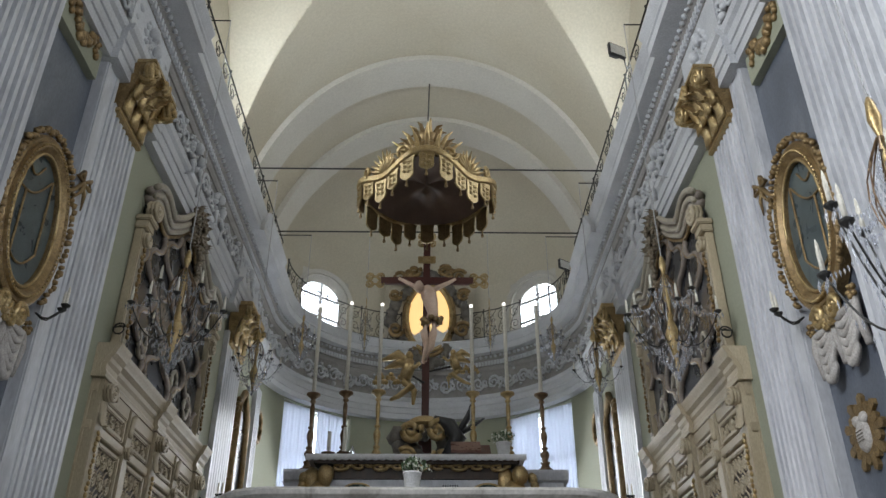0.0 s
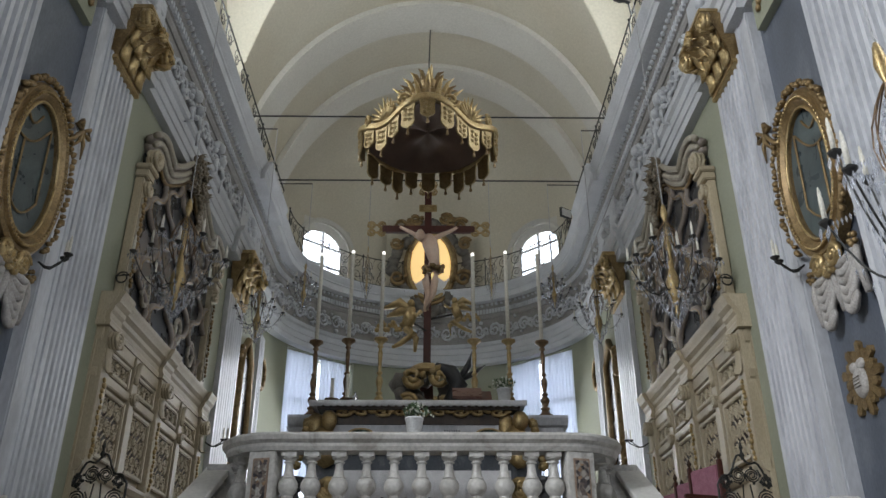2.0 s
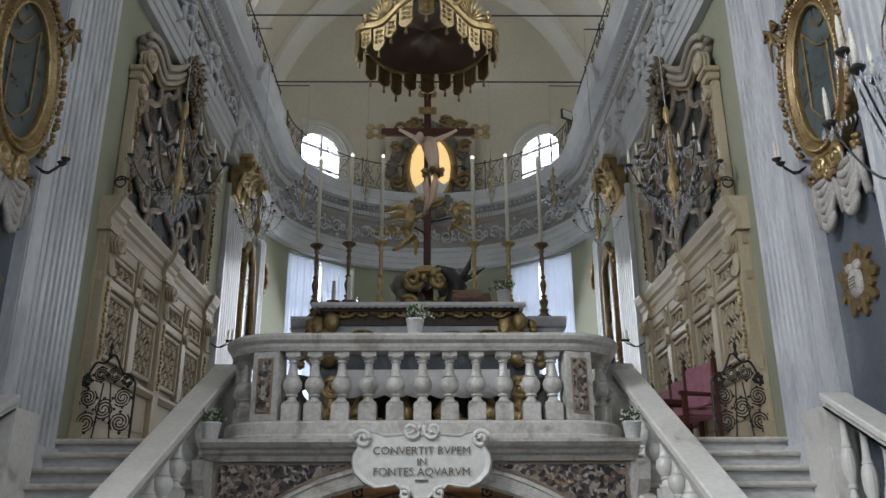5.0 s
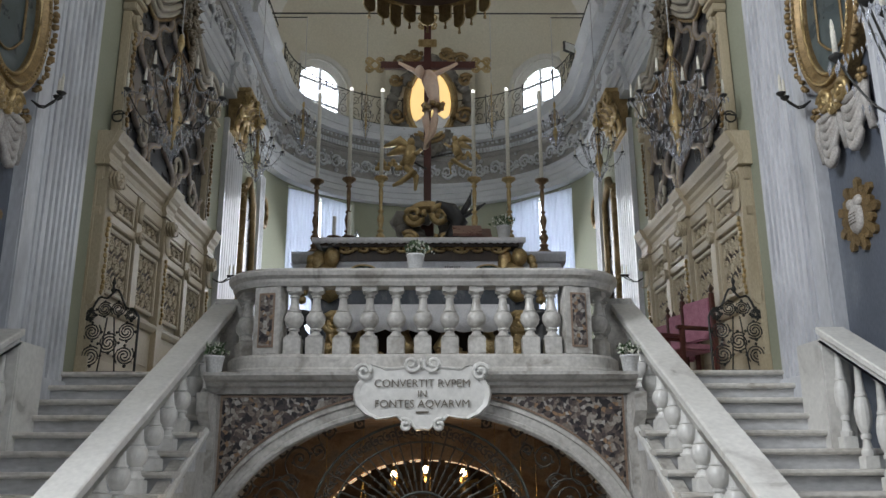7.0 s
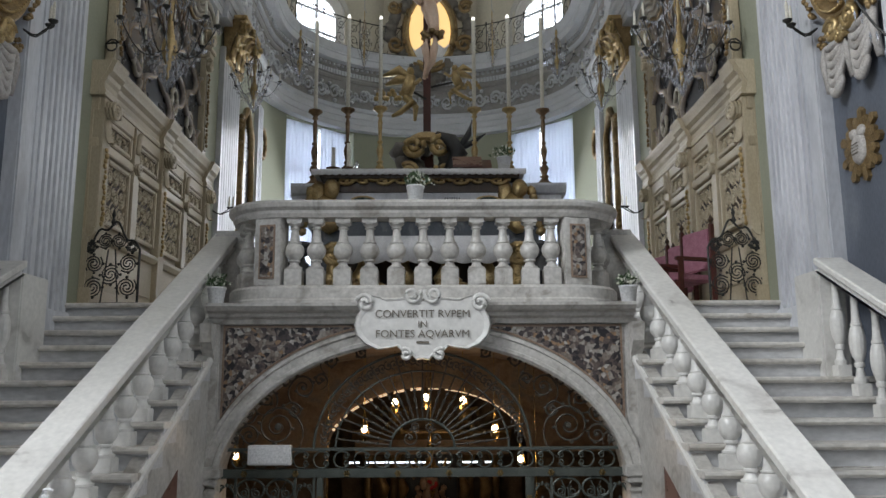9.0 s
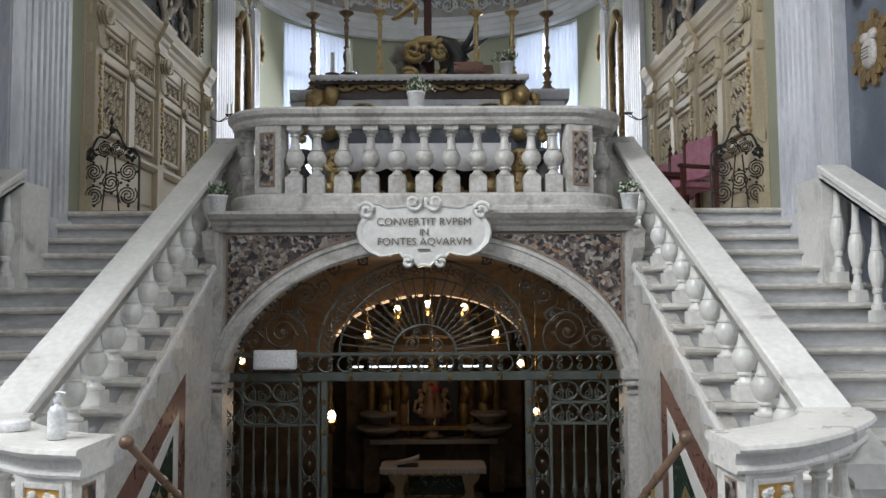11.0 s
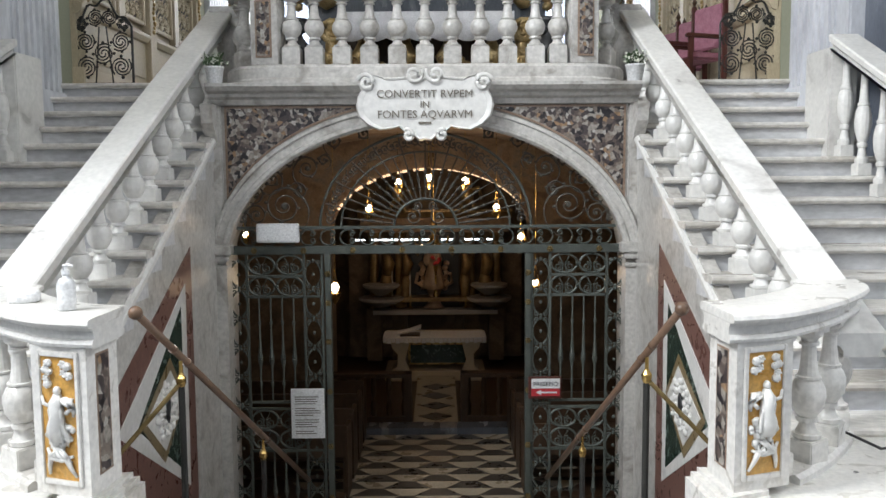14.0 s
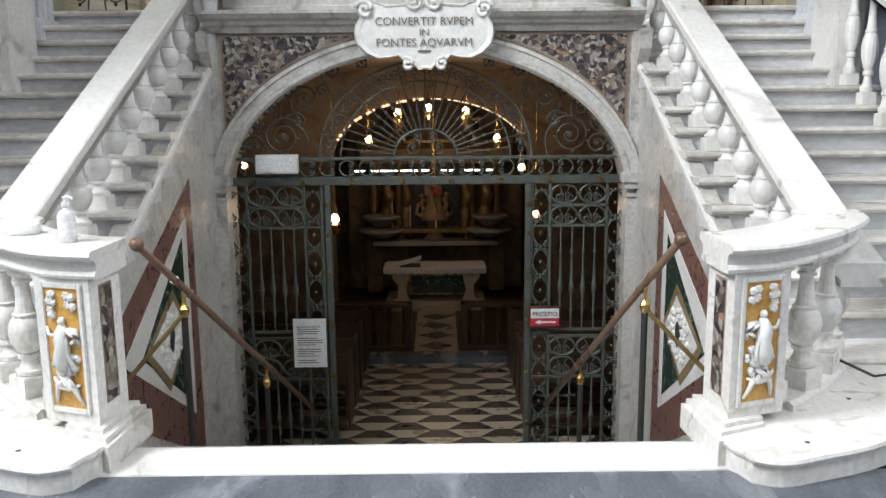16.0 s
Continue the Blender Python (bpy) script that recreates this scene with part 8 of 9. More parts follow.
def oval_window():
    w = thing("oval_window", "oval amber-lit window in a carved grey and gilt stucco frame", "window", kind="structure")
    cy, cz = 21.35, 11.62
    part("amber_pane", lathe(bmesh.new(), [(1.0, 0.0), (1.0, 0.02)], 40, pose(0, cy, cz, 90) @ Matrix.Diagonal((0.6, 0.98, 1, 1))), AMBER, w, "glowing amber glass")
    pts = lambda f, g: [(0.6 * f * math.cos(2 * math.pi * i / 48), cy - g, cz + 0.98 * f * math.sin(2 * math.pi * i / 48)) for i in range(49)]
    part("gilt_frame", tube(bmesh.new(), pts(1.06, 0.05), 0.06, 8), GOLD, w, smooth=True)
    part("outer_frame", tube(bmesh.new(), pts(1.2, 0.02), 0.07, 8), OLDGOLD, w, smooth=True)
    bm = bmesh.new()
    rnd = random.Random(9)
    for i in range(70):
        a = 2 * math.pi * i / 70
        f = 1.4 + 0.16 * math.cos(4 * a) + rnd.uniform(-0.06, 0.1)
        blob(bm, (0.72 * f * math.cos(a), cy + 0.02, cz + 1.0 * f * math.sin(a) * 0.92), rnd.uniform(0.09, 0.2), i, 1, 0.6)
    tagged(part("stucco_surround", bm, ROCK, w, smooth=True), kind="stuff")
    bm = bmesh.new()
    for s in (-1, 1):
        for x, z, r in ((0.85, 12.9, 0.26), (0.45, 13.1, 0.2), (1.0, 12.3, 0.2), (0.95, 11.2, 0.25), (0.6, 13.0, 0.16)):
            curl(bm, (s * x, cy - 0.12, z), r, s, False, 0.06, 1.5, 0.5, s)
    part("gilt_scroll", bm, OLDGOLD, w, smooth=True)
    part("back", B(-1.3, 1.3, cy + 0.1, cy + 0.4, 10.82, 13.2), VAULT, w)
    c = part("drape", prism(bmesh.new(), [(-0.6, 10.82), (0.6, 10.82), (0.58, 11.3), (0.4, 11.12), (0.2, 11.28), (0.0, 11.1), (-0.2, 11.2), (-0.42, 11.05), (-0.58, 11.25)], "y", cy - 0.05, cy - 0.02), PAPER, w, "pale ragged drapery along the lower edge")


oval_window()


# ---- chandeliers ----
def crystal_drop(bm, p, r, h):
    top, bot = bm.verts.new((p[0], p[1], p[2] + h * 0.35)), bm.verts.new((p[0], p[1], p[2] - h * 0.65))
    ring = [bm.verts.new((p[0] + r * math.cos(k * math.pi / 2), p[1] + r * math.sin(k * math.pi / 2), p[2])) for k in range(4)]
    for k in range(4):
        bm.faces.new((ring[k], ring[(k + 1) % 4], top))
        bm.faces.new((ring[(k + 1) % 4], ring[k], bot))


def chandelier(seed, arms, radius, height):
    """Built about its own top ring at the origin, hanging down."""
    c = thing("crystal_chandelier", "crystal chandelier with gilt stem, curved arms and white candles", "chandelier", group="crystal chandeliers")
    h = height
    part("stem", lathe(bmesh.new(), [(0.012, 0), (0.03, -0.02 * h), (0.05, -0.08 * h), (0.02, -0.14 * h), (0.045, -0.25 * h), (0.06, -0.32 * h), (0.025, -0.4 * h), (0.04, -0.52 * h), (0.09, -0.6 * h), (0.1, -0.66 * h), (0.05, -0.74 * h), (0.02, -0.8 * h), (0.03, -0.84 * h), (0.005, -0.88 * h)], 14), GOLD, c, smooth=True)
    rnd = random.Random(seed)
    for i in range(arms):
        a = 2 * math.pi * i / arms + 0.2
        d = Vector((math.cos(a), math.sin(a), 0))
        rr = radius * (1.0 if i % 2 else 0.72)
        zt = -0.5 * h + (0.0 if i % 2 else 0.14 * h)
        pts = []
        for k in range(15):
            f = k / 14
            pts.append(d * (0.05 + (rr - 0.05) * f) + Vector((0, 0, -0.64 * h + (zt + 0.64 * h) * f ** 2 - 0.1 * h * math.sin(f * math.pi))))
        arm = part("arm", tube(bmesh.new(), pts, 0.008, 5), IRON, c, smooth=True)
        e = pts[-1]
        part("drip_pan", lathe(bmesh.new(), [(0.01, -0.03), (0.045, 0.0), (0.05, 0.012), (0.02, 0.014), (0.02, 0.03)], 10, Matrix.Translation(e)), IRON, arm)
        part("candle", lathe(bmesh.new(), [(0.018, 0.02), (0.017, 0.16), (0.012, 0.165), (0.014, 0.19), (0.004, 0.23)], 8, Matrix.Translation(e)), WAX, arm, smooth=True)
        bm = bmesh.new()
        for k in range(6):
            q = 2 * math.pi * k / 6
            crystal_drop(bm, e + Vector((0.055 * math.cos(q), 0.055 * math.sin(q), -0.05)), 0.012, 0.075)
        # strings of drops from the crown to the arm
        for k in range(20):
            f = (k + 0.5) / 20
            p = Vector((0, 0, -0.14 * h)).lerp(e, f) - Vector((0, 0, 0.13 * h * math.sin(math.pi * f)))
            crystal_drop(bm, p, 0.011, 0.05)
        for k in range(3, 15):
            crystal_drop(bm, pts[k] - Vector((0, 0, 0.05 + 0.05 * (k % 2))), 0.011, 0.08)
        # upright scroll with pendants between the arms
        b2 = a + math.pi / arms
        d2 = Vector((math.cos(b2), math.sin(b2), 0))
        for k in range(12):
            crystal_drop(bm, d2 * (radius * 0.5 * math.sin(k * 0.26)) + Vector((0, 0, -0.2 * h - 0.06 * h * k)), 0.012, 0.07)
        tagged(part("crystal_drop", bm, CRYSTAL, arm, "clear cut-glass drops"), kind="stuff")
        bm = tube(bmesh.new(), [d2 * (0.03 + 0.25 * radius * math.sin(f * 2.6)) + Vector((0, 0, (-0.15 - 0.32 * f) * h)) for f in (0, 0.2, 0.4, 0.6, 0.8, 1.0)], 0.008, 4)
        part("scroll", bm, DARKGILT, c)
    bm = bmesh.new()
    for k in range(70):
        a, r = rnd.uniform(0, 6.28), rnd.uniform(0.02, 0.35) * radius
        crystal_drop(bm, (r * math.cos(a), r * math.sin(a), -0.72 * h - 0.2 * h * (1 - r / (0.35 * radius)) - 0.03), 0.014, 0.09)
    tagged(part("crystal_drop", bm, CRYSTAL, c, "clear cut-glass pendants"), kind="stuff")
    return c


def hang(ch, at, top):
    ob = copy_thing(ch, at)
    p = at.translation
    r = thing("chandelier_cable", "thin steel cable holding a chandelier", "cable", group="chandelier cables")
    part("cable", tube(bmesh.new(), [(p.x + 0.04, p.y, p.z - 0.06), (p.x, p.y, p.z + 0.04), (p.x, p.y, top)], 0.008, 5), ROPE, r)
    if abs(p.x) > 2.5 and top < 12:
        part("bracket", tube(bmesh.new(), [(p.x, p.y, top), (math.copysign(3.6, p.x), p.y, top), (math.copysign(3.62, p.x), p.y, 10.8)], 0.014, 5), IRON, r)
    return ob


big = chandelier(1, 10, 0.6, 1.9)
big.matrix_world = pose(3.22, 9.6, 7.05)
r = thing("chandelier_cable", "thin steel cable holding a chandelier", "cable", group="chandelier cables")
part("cable", tube(bmesh.new(), [(3.22, 9.6, 7.02), (3.2, 9.6, 11.4)], 0.008, 5), ROPE, r)
part("bracket", tube(bmesh.new(), [(3.2, 9.6, 11.4), (3.6, 9.6, 11.4), (3.62, 9.6, 10.8)], 0.014, 5), IRON, r)
hang(big, pose(-3.2, 9.6, 7.1, 0, 0, 20), 11.4)
for s in (-1, 1):
    hang(big, pose(s * 3.15, 14.0, 7.9, 0, 0, 30) @ Matrix.Diagonal((0.76, 0.76, 0.72, 1)), 11.3)
    hang(big, pose(s * 2.72, 16.2, 9.25, 0, 0, 10) @ Matrix.Diagonal((0.6, 0.6, 0.62, 1)), 11.3)
    hang(big, pose(s * 1.32, 15.7, 9.45, 0, 0, 50) @ Matrix.Diagonal((0.26, 0.26, 0.75, 1)), 11.1)
hang(big, pose(2.94, 4.05, 5.1, 0, 0, 12) @ Matrix.Diagonal((0.92, 0.92, 1.16, 1)), 16.4)
hang(big, pose(-3.1, 4.05, 5.05, 0, 0, 40) @ Matrix.Diagonal((0.92, 0.92, 1.16, 1)), 16.4)


# ---- oval paintings, drapery, heart plaques on the blue panels ----
def oval_painting(s):
    o = thing("oval_painting", "dark oval painting in a heavy gilded frame hung with carved swags", "painting", group="oval paintings")
    x, cy, cz, hy, hz = 3.99, 7.12, 6.04, 0.44, 0.74

    def ellipse(o, n=48):
        return [(cy + (hy + o) * math.cos(2 * math.pi * i / n), cz + (hz + o) * math.sin(2 * math.pi * i / n)) for i in range(n + 1)]

    part("canvas", prism(bmesh.new(), ellipse(0.01)[:-1], "x", s * 4.03, s * 4.06), DARK_PAINT, o, "darkened greenish canvas")
    rows = []
    for k in range(49):
        rows.append([(s * (x + dx), *ellipse(g)[k]) for g, dx in ((0.0, 0.05), (0.0, 0.01), (0.02, -0.02), (0.04, 0.0), (0.09, -0.05), (0.13, -0.06), (0.14, -0.03), (0.19, -0.045), (0.22, -0.02), (0.22, 0.09))])
    part("frame", loft(bmesh.new(), rows), OLDGOLD, o)
    part("inner_fillet", tube(bmesh.new(), [(s * (x - 0.01), a, b) for a, b in ellipse(0.01)], 0.018, 6), GOLD, o, smooth=True)
    bm = bmesh.new()
    for i, (a, b) in enumerate(ellipse(0.115, 84)[:-1]):
        blob(bm, (s * 3.925, a, b), (0.016, 0.014, 0.017), i, 1, 0.1)
    tagged(part("bead_row", bm, GOLD, o), kind="stuff")
    rnd = random.Random(31)
    bm = bmesh.new()
    for i in range(64):
        a = math.pi * (-0.25 + 1.5 * i / 63)
        g = 0.27 + 0.02 * math.sin(i * 1.9)
        blob(bm, (s * 3.95, cy + (hy + g) * math.cos(a), cz + (hz + g) * math.sin(a)), (0.045, rnd.uniform(0.028, 0.046), rnd.uniform(0.028, 0.05)), i, 1, 0.6)
    tagged(part("garland", bm, OLDGOLD, o, smooth=True), kind="stuff")
    bm = bmesh.new()
    for d in (1, -1):
        curl(bm, (s * 3.95, cy + d * 0.17, cz - hz - 0.27), 0.12, s, True, 0.04, 1.6, 0.3, d)
        curl(bm, (s * 3.96, cy + d * 0.06, cz - hz - 0.36), 0.07, s, True, 0.03, 1.4, 2.0, d)
    part("gilt_scroll", bm, GOLD, o, smooth=True)
    bm = bmesh.new()
    for d in (1, -1):
        tube(bm, [(s * 3.93, cy + 0.66, cz + 0.9), (s * 3.9, cy + 0.66 + d * 0.1, cz + 0.98), (s * 3.92, cy + 0.66 + d * 0.16, cz + 0.9), (s * 3.93, cy + 0.66, cz + 0.9)], 0.03, 6, [0.6, 1.2, 1.1, 0.6])
        tube(bm, [(s * 3.93, cy + 0.66, cz + 0.9), (s * 3.91, cy + 0.66 + d * 0.05, cz + 0.74), (s * 3.95, cy + 0.66 + d * 0.13, cz + 0.6)], 0.022, 5, [1.0, 1.1, 0.4])
    tube(bm, [(s * 3.93, cy + 0.66, cz + 0.9), (s * 3.91, cy + 0.45, cz + 0.66), (s * 3.94, cy + 0.38, cz + 0.6)], 0.028, 6)
    part("ribbon_bow", bm, OLDGOLD, o, smooth=True)
    # gilt cords across the canvas
    for a, b in (((-0.36, 0.2), (0.18, 0.56)), ((-0.3, 0.5), (-0.02, 0.62)), ((0.2, 0.58), (0.24, -0.3)), ((-0.25, 0.2), (-0.22, -0.5)), ((-0.22, -0.5), (0.24, -0.3))):
        p = [(s * 4.015, cy + a[0] + (b[0] - a[0]) * f, cz + a[1] + (b[1] - a[1]) * f - 0.12 * math.sin(math.pi * f) * (1 if abs(a[1] - b[1]) < 0.5 else 0)) for f in np.linspace(0, 1, 9)]
        part("gilt_cord", tube(bmesh.new(), p, 0.013, 6), OLDGOLD, o)
    d = thing("carved_drapery", "white carved drapery swag with gilt bows below the painting", "drapery", group="carved draperies")
    for y0, w in ((6.9, 0.46), (7.36, 0.44)):
        for k in range(6):
            sag, top = 0.08 + 0.085 * k, 4.98 - 0.012 * k
            pts = [(s * (4.03 - 0.05 * math.sin(math.pi * u)), y0 + (w - 0.02 * k) * (u - 0.5), top - sag * math.sin(math.pi * u) ** 0.8) for u in np.linspace(0, 1, 13)]
            part("fold", tube(bmesh.new(), pts, 0.042, 7, [0.6 + 0.5 * math.sin(math.pi * q / 12) for q in range(13)]), AGED_STUCCO, d, smooth=True)
    for y in (6.67, 7.13, 7.58):
        bm = bmesh.new()
        tube(bm, [(s * 4.03, y, 5.02), (s * 4.01, y + 0.02, 4.8), (s * 4.03, y - 0.02, 4.5)], 0.04, 7, [0.7, 1.1, 1.0])
        part("tail", bm, AGED_STUCCO, d, smooth=True)
        bm = bmesh.new()
        for k in range(5):
            blob(bm, (s * 4.0, y + 0.05 * math.cos(k * 1.3), 5.03 + 0.05 * math.sin(k * 1.3)), 0.035, k, 1, 0.5)
        part("gilt_bow", bm, OLDGOLD, d, smooth=True)
    h = thing("heart_plaque", "white inscribed heart on gilded rays fixed to the wall", "plaque", group="heart plaques")
    hy0, hz0 = 7.2, 3.85
    for k in range(18):
        a = 2 * math.pi * k / 18
        L = 0.33 if k % 2 else 0.26
        e = (math.cos(a), math.sin(a))
        q = (-e[1], e[0])
        poly = [(hy0 + e[0] * 0.08 + q[0] * 0.02, hz0 + e[1] * 0.08 + q[1] * 0.02), (hy0 + e[0] * L + q[0] * 0.045, hz0 + e[1] * L + q[1] * 0.045), (hy0 + e[0] * (L + 0.03), hz0 + e[1] * (L + 0.03)), (hy0 + e[0] * L - q[0] * 0.045, hz0 + e[1] * L - q[1] * 0.045), (hy0 + e[0] * 0.08 - q[0] * 0.02, hz0 + e[1] * 0.08 - q[1] * 0.02)]
        part("ray", prism(bmesh.new(), poly, "x", s * 4.06, s * 4.1), OLDGOLD, h)
    bm = blob(bmesh.new(), (s * 4.06, hy0, hz0 - 0.03), (0.05, 0.12, 0.155), 2, 3, 0.1)
    blob(bm, (s * 4.06, hy0 - 0.06, hz0 + 0.12), (0.04, 0.07, 0.06), 3, 2, 0.3)
    blob(bm, (s * 4.06, hy0 + 0.06, hz0 + 0.12), (0.04, 0.07, 0.06), 4, 2, 0.3)
    part("heart", bm, AGED_STUCCO, h, smooth=True)
    for k in range(4):
        part("text_bar", B(s * 4.008, s * 4.014, hy0 - 0.06, hy0 + 0.06, hz0 - 0.08 + 0.03 * k, hz0 - 0.075 + 0.03 * k), INK, h)


def sconce(root, out, s, arms=2):
    c = thing("wall_sconce", "dark iron wall sconce with two white candles", "sconce", group="wall sconces")
    r = Vector(root)
    for i in range(arms):
        e = r + Vector((-s * (out - 0.12 * i), -0.12 + 0.18 * i, 0.02 + 0.04 * i))
        m = r.lerp(e, 0.5) - Vector((0, 0, 0.1))
        arm = part("arm", tube(bmesh.new(), [r, r.lerp(m, 0.6) - Vector((0, 0, 0.02)), m, m.lerp(e, 0.7) - Vector((0, 0, 0.02)), e], 0.01, 5), IRON, c)
        part("drip_pan", lathe(bmesh.new(), [(0.012, -0.03), (0.045, 0.0), (0.05, 0.012), (0.015, 0.014)], 8, Matrix.Translation(e)), IRON, arm)
        part("candle", lathe(bmesh.new(), [(0.017, 0.01), (0.016, 0.17), (0.005, 0.22)], 8, Matrix.Translation(e)), WAX, arm)


for s in (-1, 1):
    oval_painting(s)
    sconce((s * 3.97, 7.6, 5.2), 0.35, s)
    sconce((s * 4.04, 14.82, 5.0), 0.42, s)
    sconce((s * 3.96, 18.2, 5.3), 0.3, s, 1)
    k = thing("iron_bracket", "dark curled iron bracket on the wall", "bracket", group="iron brackets")
    part("hook", tube(bmesh.new(), [(s * 4.04, 9.75, 5.95), (s * 4.0, 9.6, 5.95)] + [Vector((s * 3.9 - s * p.x, 9.55, 5.9 + p.z)) for p in spiral((0, 0, 0), 0.09, 0.05, 1.2, 0.5, n=12)], 0.012, 5), IRON, k)
    # tall gilt mirror between the apse pilasters, oval medallion on the apse wall
    m = thing("narrow_mirror", "narrow tall mirror in a carved gilt frame near the apse", "mirror", group="narrow mirrors")
    part("glass", B(s * 4.02, s * 4.04, 16.6, 17.5, 4.6, 7.4), MIRROR, m)
    pts = [(s * 4.0, 16.6, 4.6), (s * 4.0, 16.55, 6.0), (s * 4.0, 16.6, 7.3), (s * 4.0, 17.05, 7.75), (s * 4.0, 17.5, 7.3), (s * 4.0, 17.55, 6.0), (s * 4.0, 17.5, 4.6), (s * 4.0, 16.6, 4.6)]
    part("frame", tube(bmesh.new(), pts, 0.09, 8), OLDGOLD, m, smooth=True)
    bm = bmesh.new()
    for i in range(24):
        blob(bm, (s * 4.0, 16.55 + 0.05 * math.sin(i * 2), 4.7 + i * 0.12), 0.07, i, 1, 0.6)
    tagged(part("carving", bm, OLDGOLD, m, smooth=True), kind="stuff")
    bl = thing("oval_medallion", "small oval medallion in a gilt frame on the apse wall", "medallion", group="oval medallions")
    x, y = apse_xy(9 if s > 0 else 171, 0.16)
    pts = [(x - s * 0.04, y + 0.3 * math.cos(2 * math.pi * i / 24), 7.55 + 0.36 * math.sin(2 * math.pi * i / 24)) for i in range(25)]
    part("frame", tube(bmesh.new(), pts, 0.055, 7), OLDGOLD, bl, smooth=True)
    part("panel", prism(bmesh.new(), [(p[1], p[2]) for p in pts[:-1]], "x", x, x + s * 0.05), DARK_PAINT, bl)


# ---- things on the landing and at the newels ----
def landing_gate(s):
    g = thing("iron_gate_panel", "dark wrought iron scrolled gate panel leaning by the wall", "iron gate", group="landing gates")
    y = 9.45
    x0, x1 = s * 3.36, s * 4.02
    xm = (x0 + x1) / 2
    for x in (x0, x1):
        part("upright", tube(bmesh.new(), [(x, y, FLOOR_TOP), (x, y, 3.3)], 0.014, 6), IRON, g)
    part("bottom_bar", tube(bmesh.new(), [(x0, y, FLOOR_TOP + 0.06), (x1, y, FLOOR_TOP + 0.06)], 0.012, 6), IRON, g)
    part("crest_bar", tube(bmesh.new(), [(x0 + (x1 - x0) * f, y, 3.3 + 0.3 * math.sin(math.pi * f) ** 1.5 + 0.05 * math.sin(f * 18.8)) for f in np.linspace(0, 1, 21)], 0.013, 6), IRON, g)
    for cx, cz, r, f in ((-0.2, 2.85, 0.12, 1), (0.2, 2.85, 0.12, -1), (-0.2, 3.13, 0.11, -1), (0.2, 3.13, 0.11, 1), (0, 3.0, 0.12, 1), (-0.08, 3.4, 0.09, 1), (0.08, 3.4, 0.09, -1), (-0.24, 3.33, 0.07, 1), (0.24, 3.33, 0.07, -1)):
        bm = bmesh.new()
        for d in (1, -1):
            tube(bm, [(xm + cx + d * p.x, y, cz + d * p.z) for p in spiral((0, 0, 0), r, 0.02, 1.4 * f, 0.8, n=18)], 0.009, 5)
        for k in range(4):
            blob(bm, (xm + cx + r * math.cos(k * 1.6), y, cz + r * math.sin(k * 1.6)), (0.02, 0.008, 0.02), k, 1)
        part("scroll", bm, IRON, g)
    for k in (-0.1, 0.1):
        part("rod", tube(bmesh.new(), [(xm + k, y, FLOOR_TOP + 0.06), (xm + k * 0.4, y, 3.3)], 0.009, 5), IRON, g)
    part("finial", lathe(bmesh.new(), [(0.012, 3.58), (0.03, 3.63), (0.012, 3.68), (0.025, 3.72), (0.0, 3.8)], 8, pose(xm, y, 0)), IRON, g)


for s in (-1, 1):
    landing_gate(s)


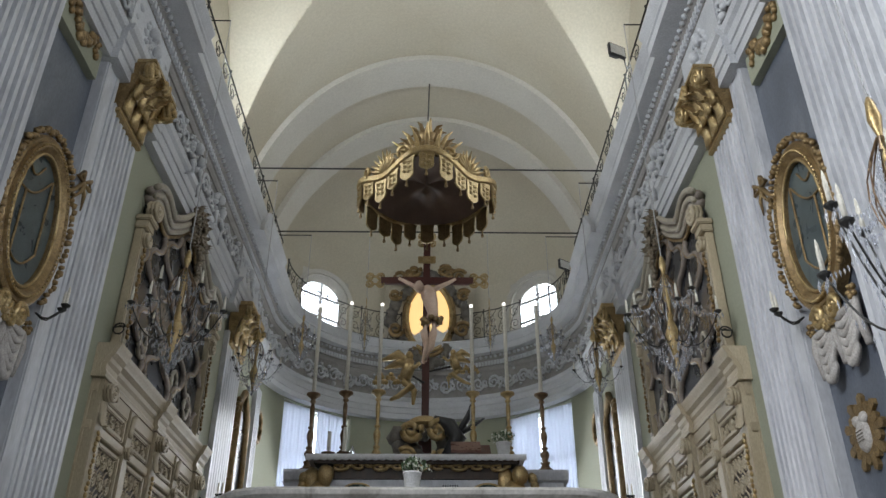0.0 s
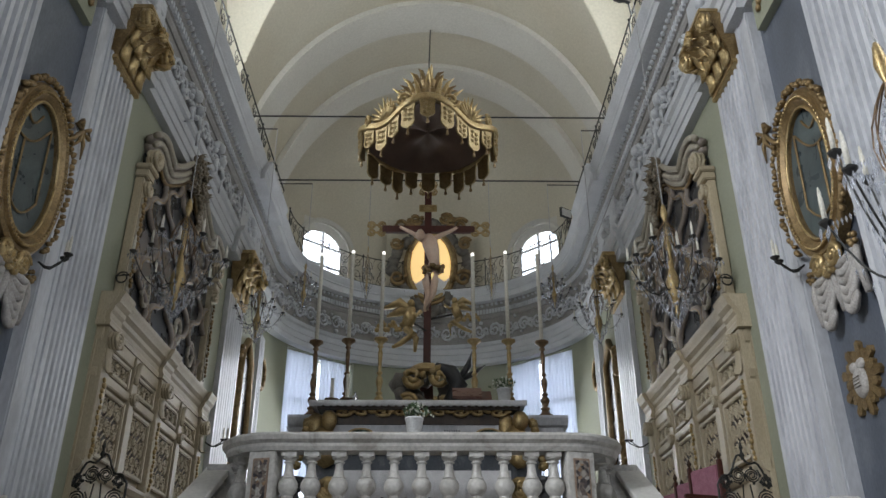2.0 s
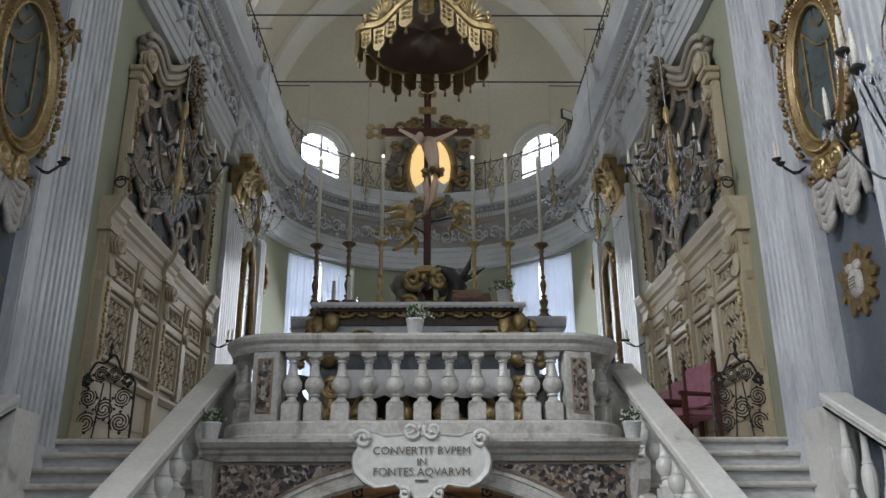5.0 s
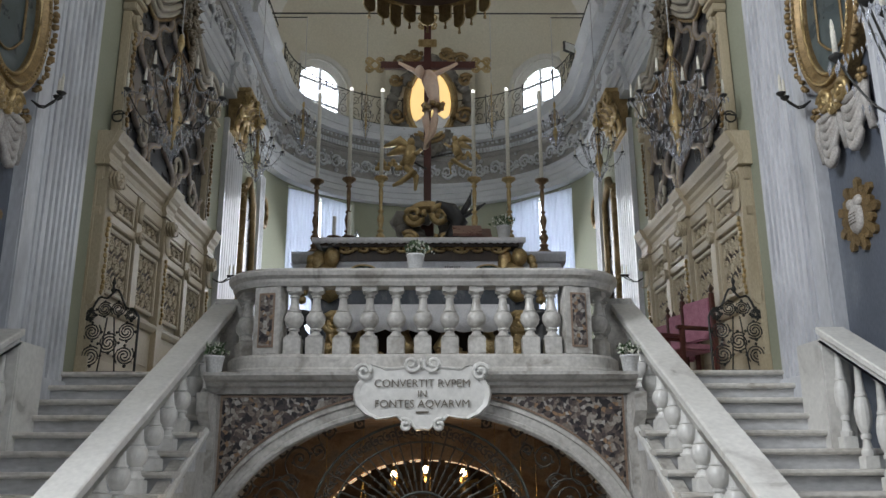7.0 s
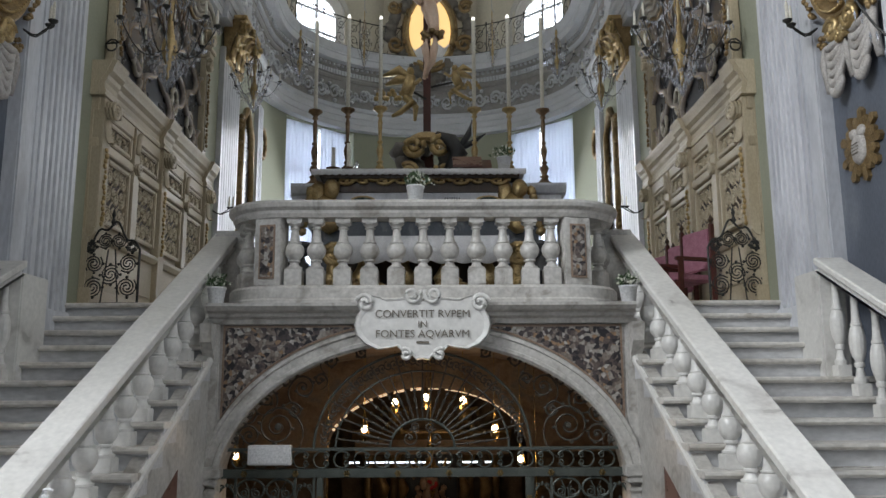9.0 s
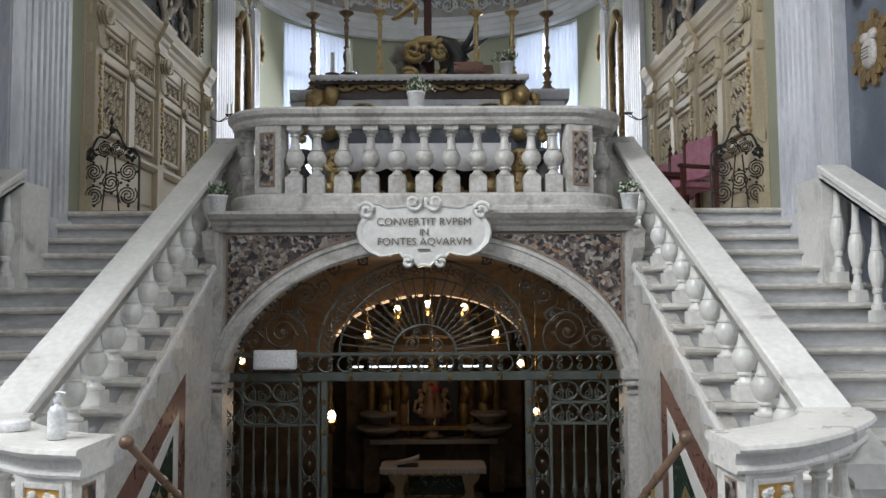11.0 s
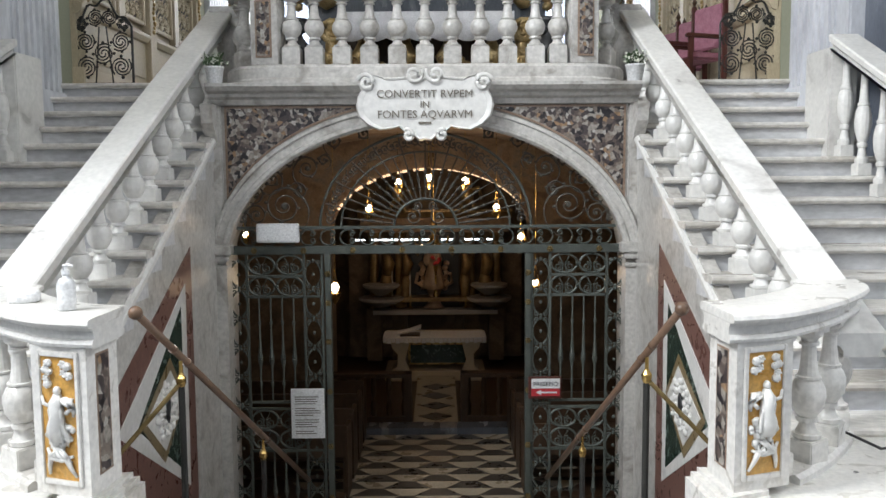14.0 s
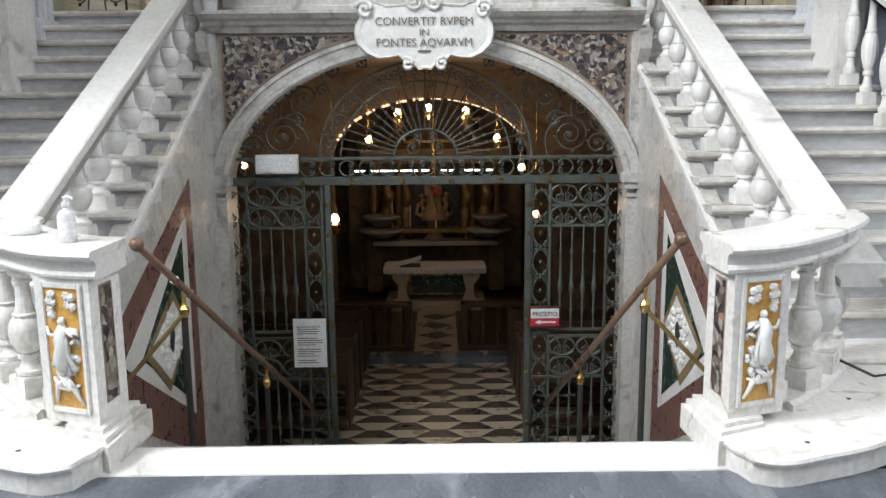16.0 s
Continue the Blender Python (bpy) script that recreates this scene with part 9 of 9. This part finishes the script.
def armchair(x, y):
    c = thing("armchair", "high-backed armchair in faded pink damask with dark wooden frame", "chair", at=(x, y, FLOOR_TOP), group="pink armchairs")
    c.rotation_euler = (0, 0, radians(-70))
    part("seat", B(-0.3, 0.3, -0.26, 0.26, 0.42, 0.52, 0.03), PINK, c)
    part("backrest", B(-0.28, 0.28, 0.24, 0.3, 0.6, 1.15, 0.02), PINK, c)
    for sx in (-1, 1):
        part("rear_post", B(sx * 0.31 - 0.025, sx * 0.31 + 0.025, 0.24, 0.3, 0, 1.2, 0.006), RED_WOOD, c)
        part("finial", lathe(bmesh.new(), [(0.03, 1.2), (0.015, 1.22), (0.035, 1.26), (0.0, 1.33)], 8, pose(sx * 0.31, 0.27, 0)), DARK_WOOD, c)
        part("front_leg", B(sx * 0.31 - 0.025, sx * 0.31 + 0.025, -0.28, -0.22, 0, 0.7, 0.006), RED_WOOD, c)
        part("armrest", B(sx * 0.31 - 0.035, sx * 0.31 + 0.035, -0.32, 0.26, 0.69, 0.74, 0.012), RED_WOOD, c)
    part("stretcher", B(-0.3, 0.3, -0.26, -0.23, 0.2, 0.26), RED_WOOD, c)
    part("apron", B(-0.3, 0.3, -0.275, -0.25, 0.36, 0.43), RED_WOOD, c)
    return c


armchair(3.42, 10.7)
armchair(3.5, 11.7)
armchair(3.5, 12.7)

b = thing("pump_bottle", "white plastic hand sanitiser pump bottle on the newel cap", "bottle", at=(-1.6, 3.72, 0.987))
part("body", lathe(bmesh.new(), [(0.038, 0), (0.041, 0.006), (0.041, 0.12), (0.03, 0.145), (0.014, 0.152), (0.014, 0.165)], 20), CERAMIC, b, smooth=True)
part("label", lathe(bmesh.new(), [(0.0415, 0.03), (0.0415, 0.1)], 20, cap=False), PAPER, b)
bm = lathe(bmesh.new(), [(0.017, 0.165), (0.017, 0.185), (0.006, 0.187), (0.006, 0.205)], 12)
tube(bm, [(-0.012, 0, 0.207), (0.012, 0, 0.21), (0.034, 0, 0.203)], 0.006, 6)
part("pump", bm, CERAMIC, b)
b = thing("paper_stack", "round white tub lying on the newel cap", "tub", at=(-1.93, 3.98, 0.987))
part("tub", lathe(bmesh.new(), [(0.07, 0), (0.075, 0.01), (0.075, 0.045), (0.07, 0.05)], 20), CERAMIC, b, smooth=True)
k = thing("floor_cable", "black electric cable lying on the steps", "cable")
part("cable", tube(bmesh.new(), [(2.3, 4.3, 0.2), (2.42, 4.1, 0.16), (2.5, 4.1, 0.17), (2.46, 3.95, 0.142), (2.52, 3.9, 0.142), (2.62, 4.2, 0.142)], 0.008, 6), BLACK, k)
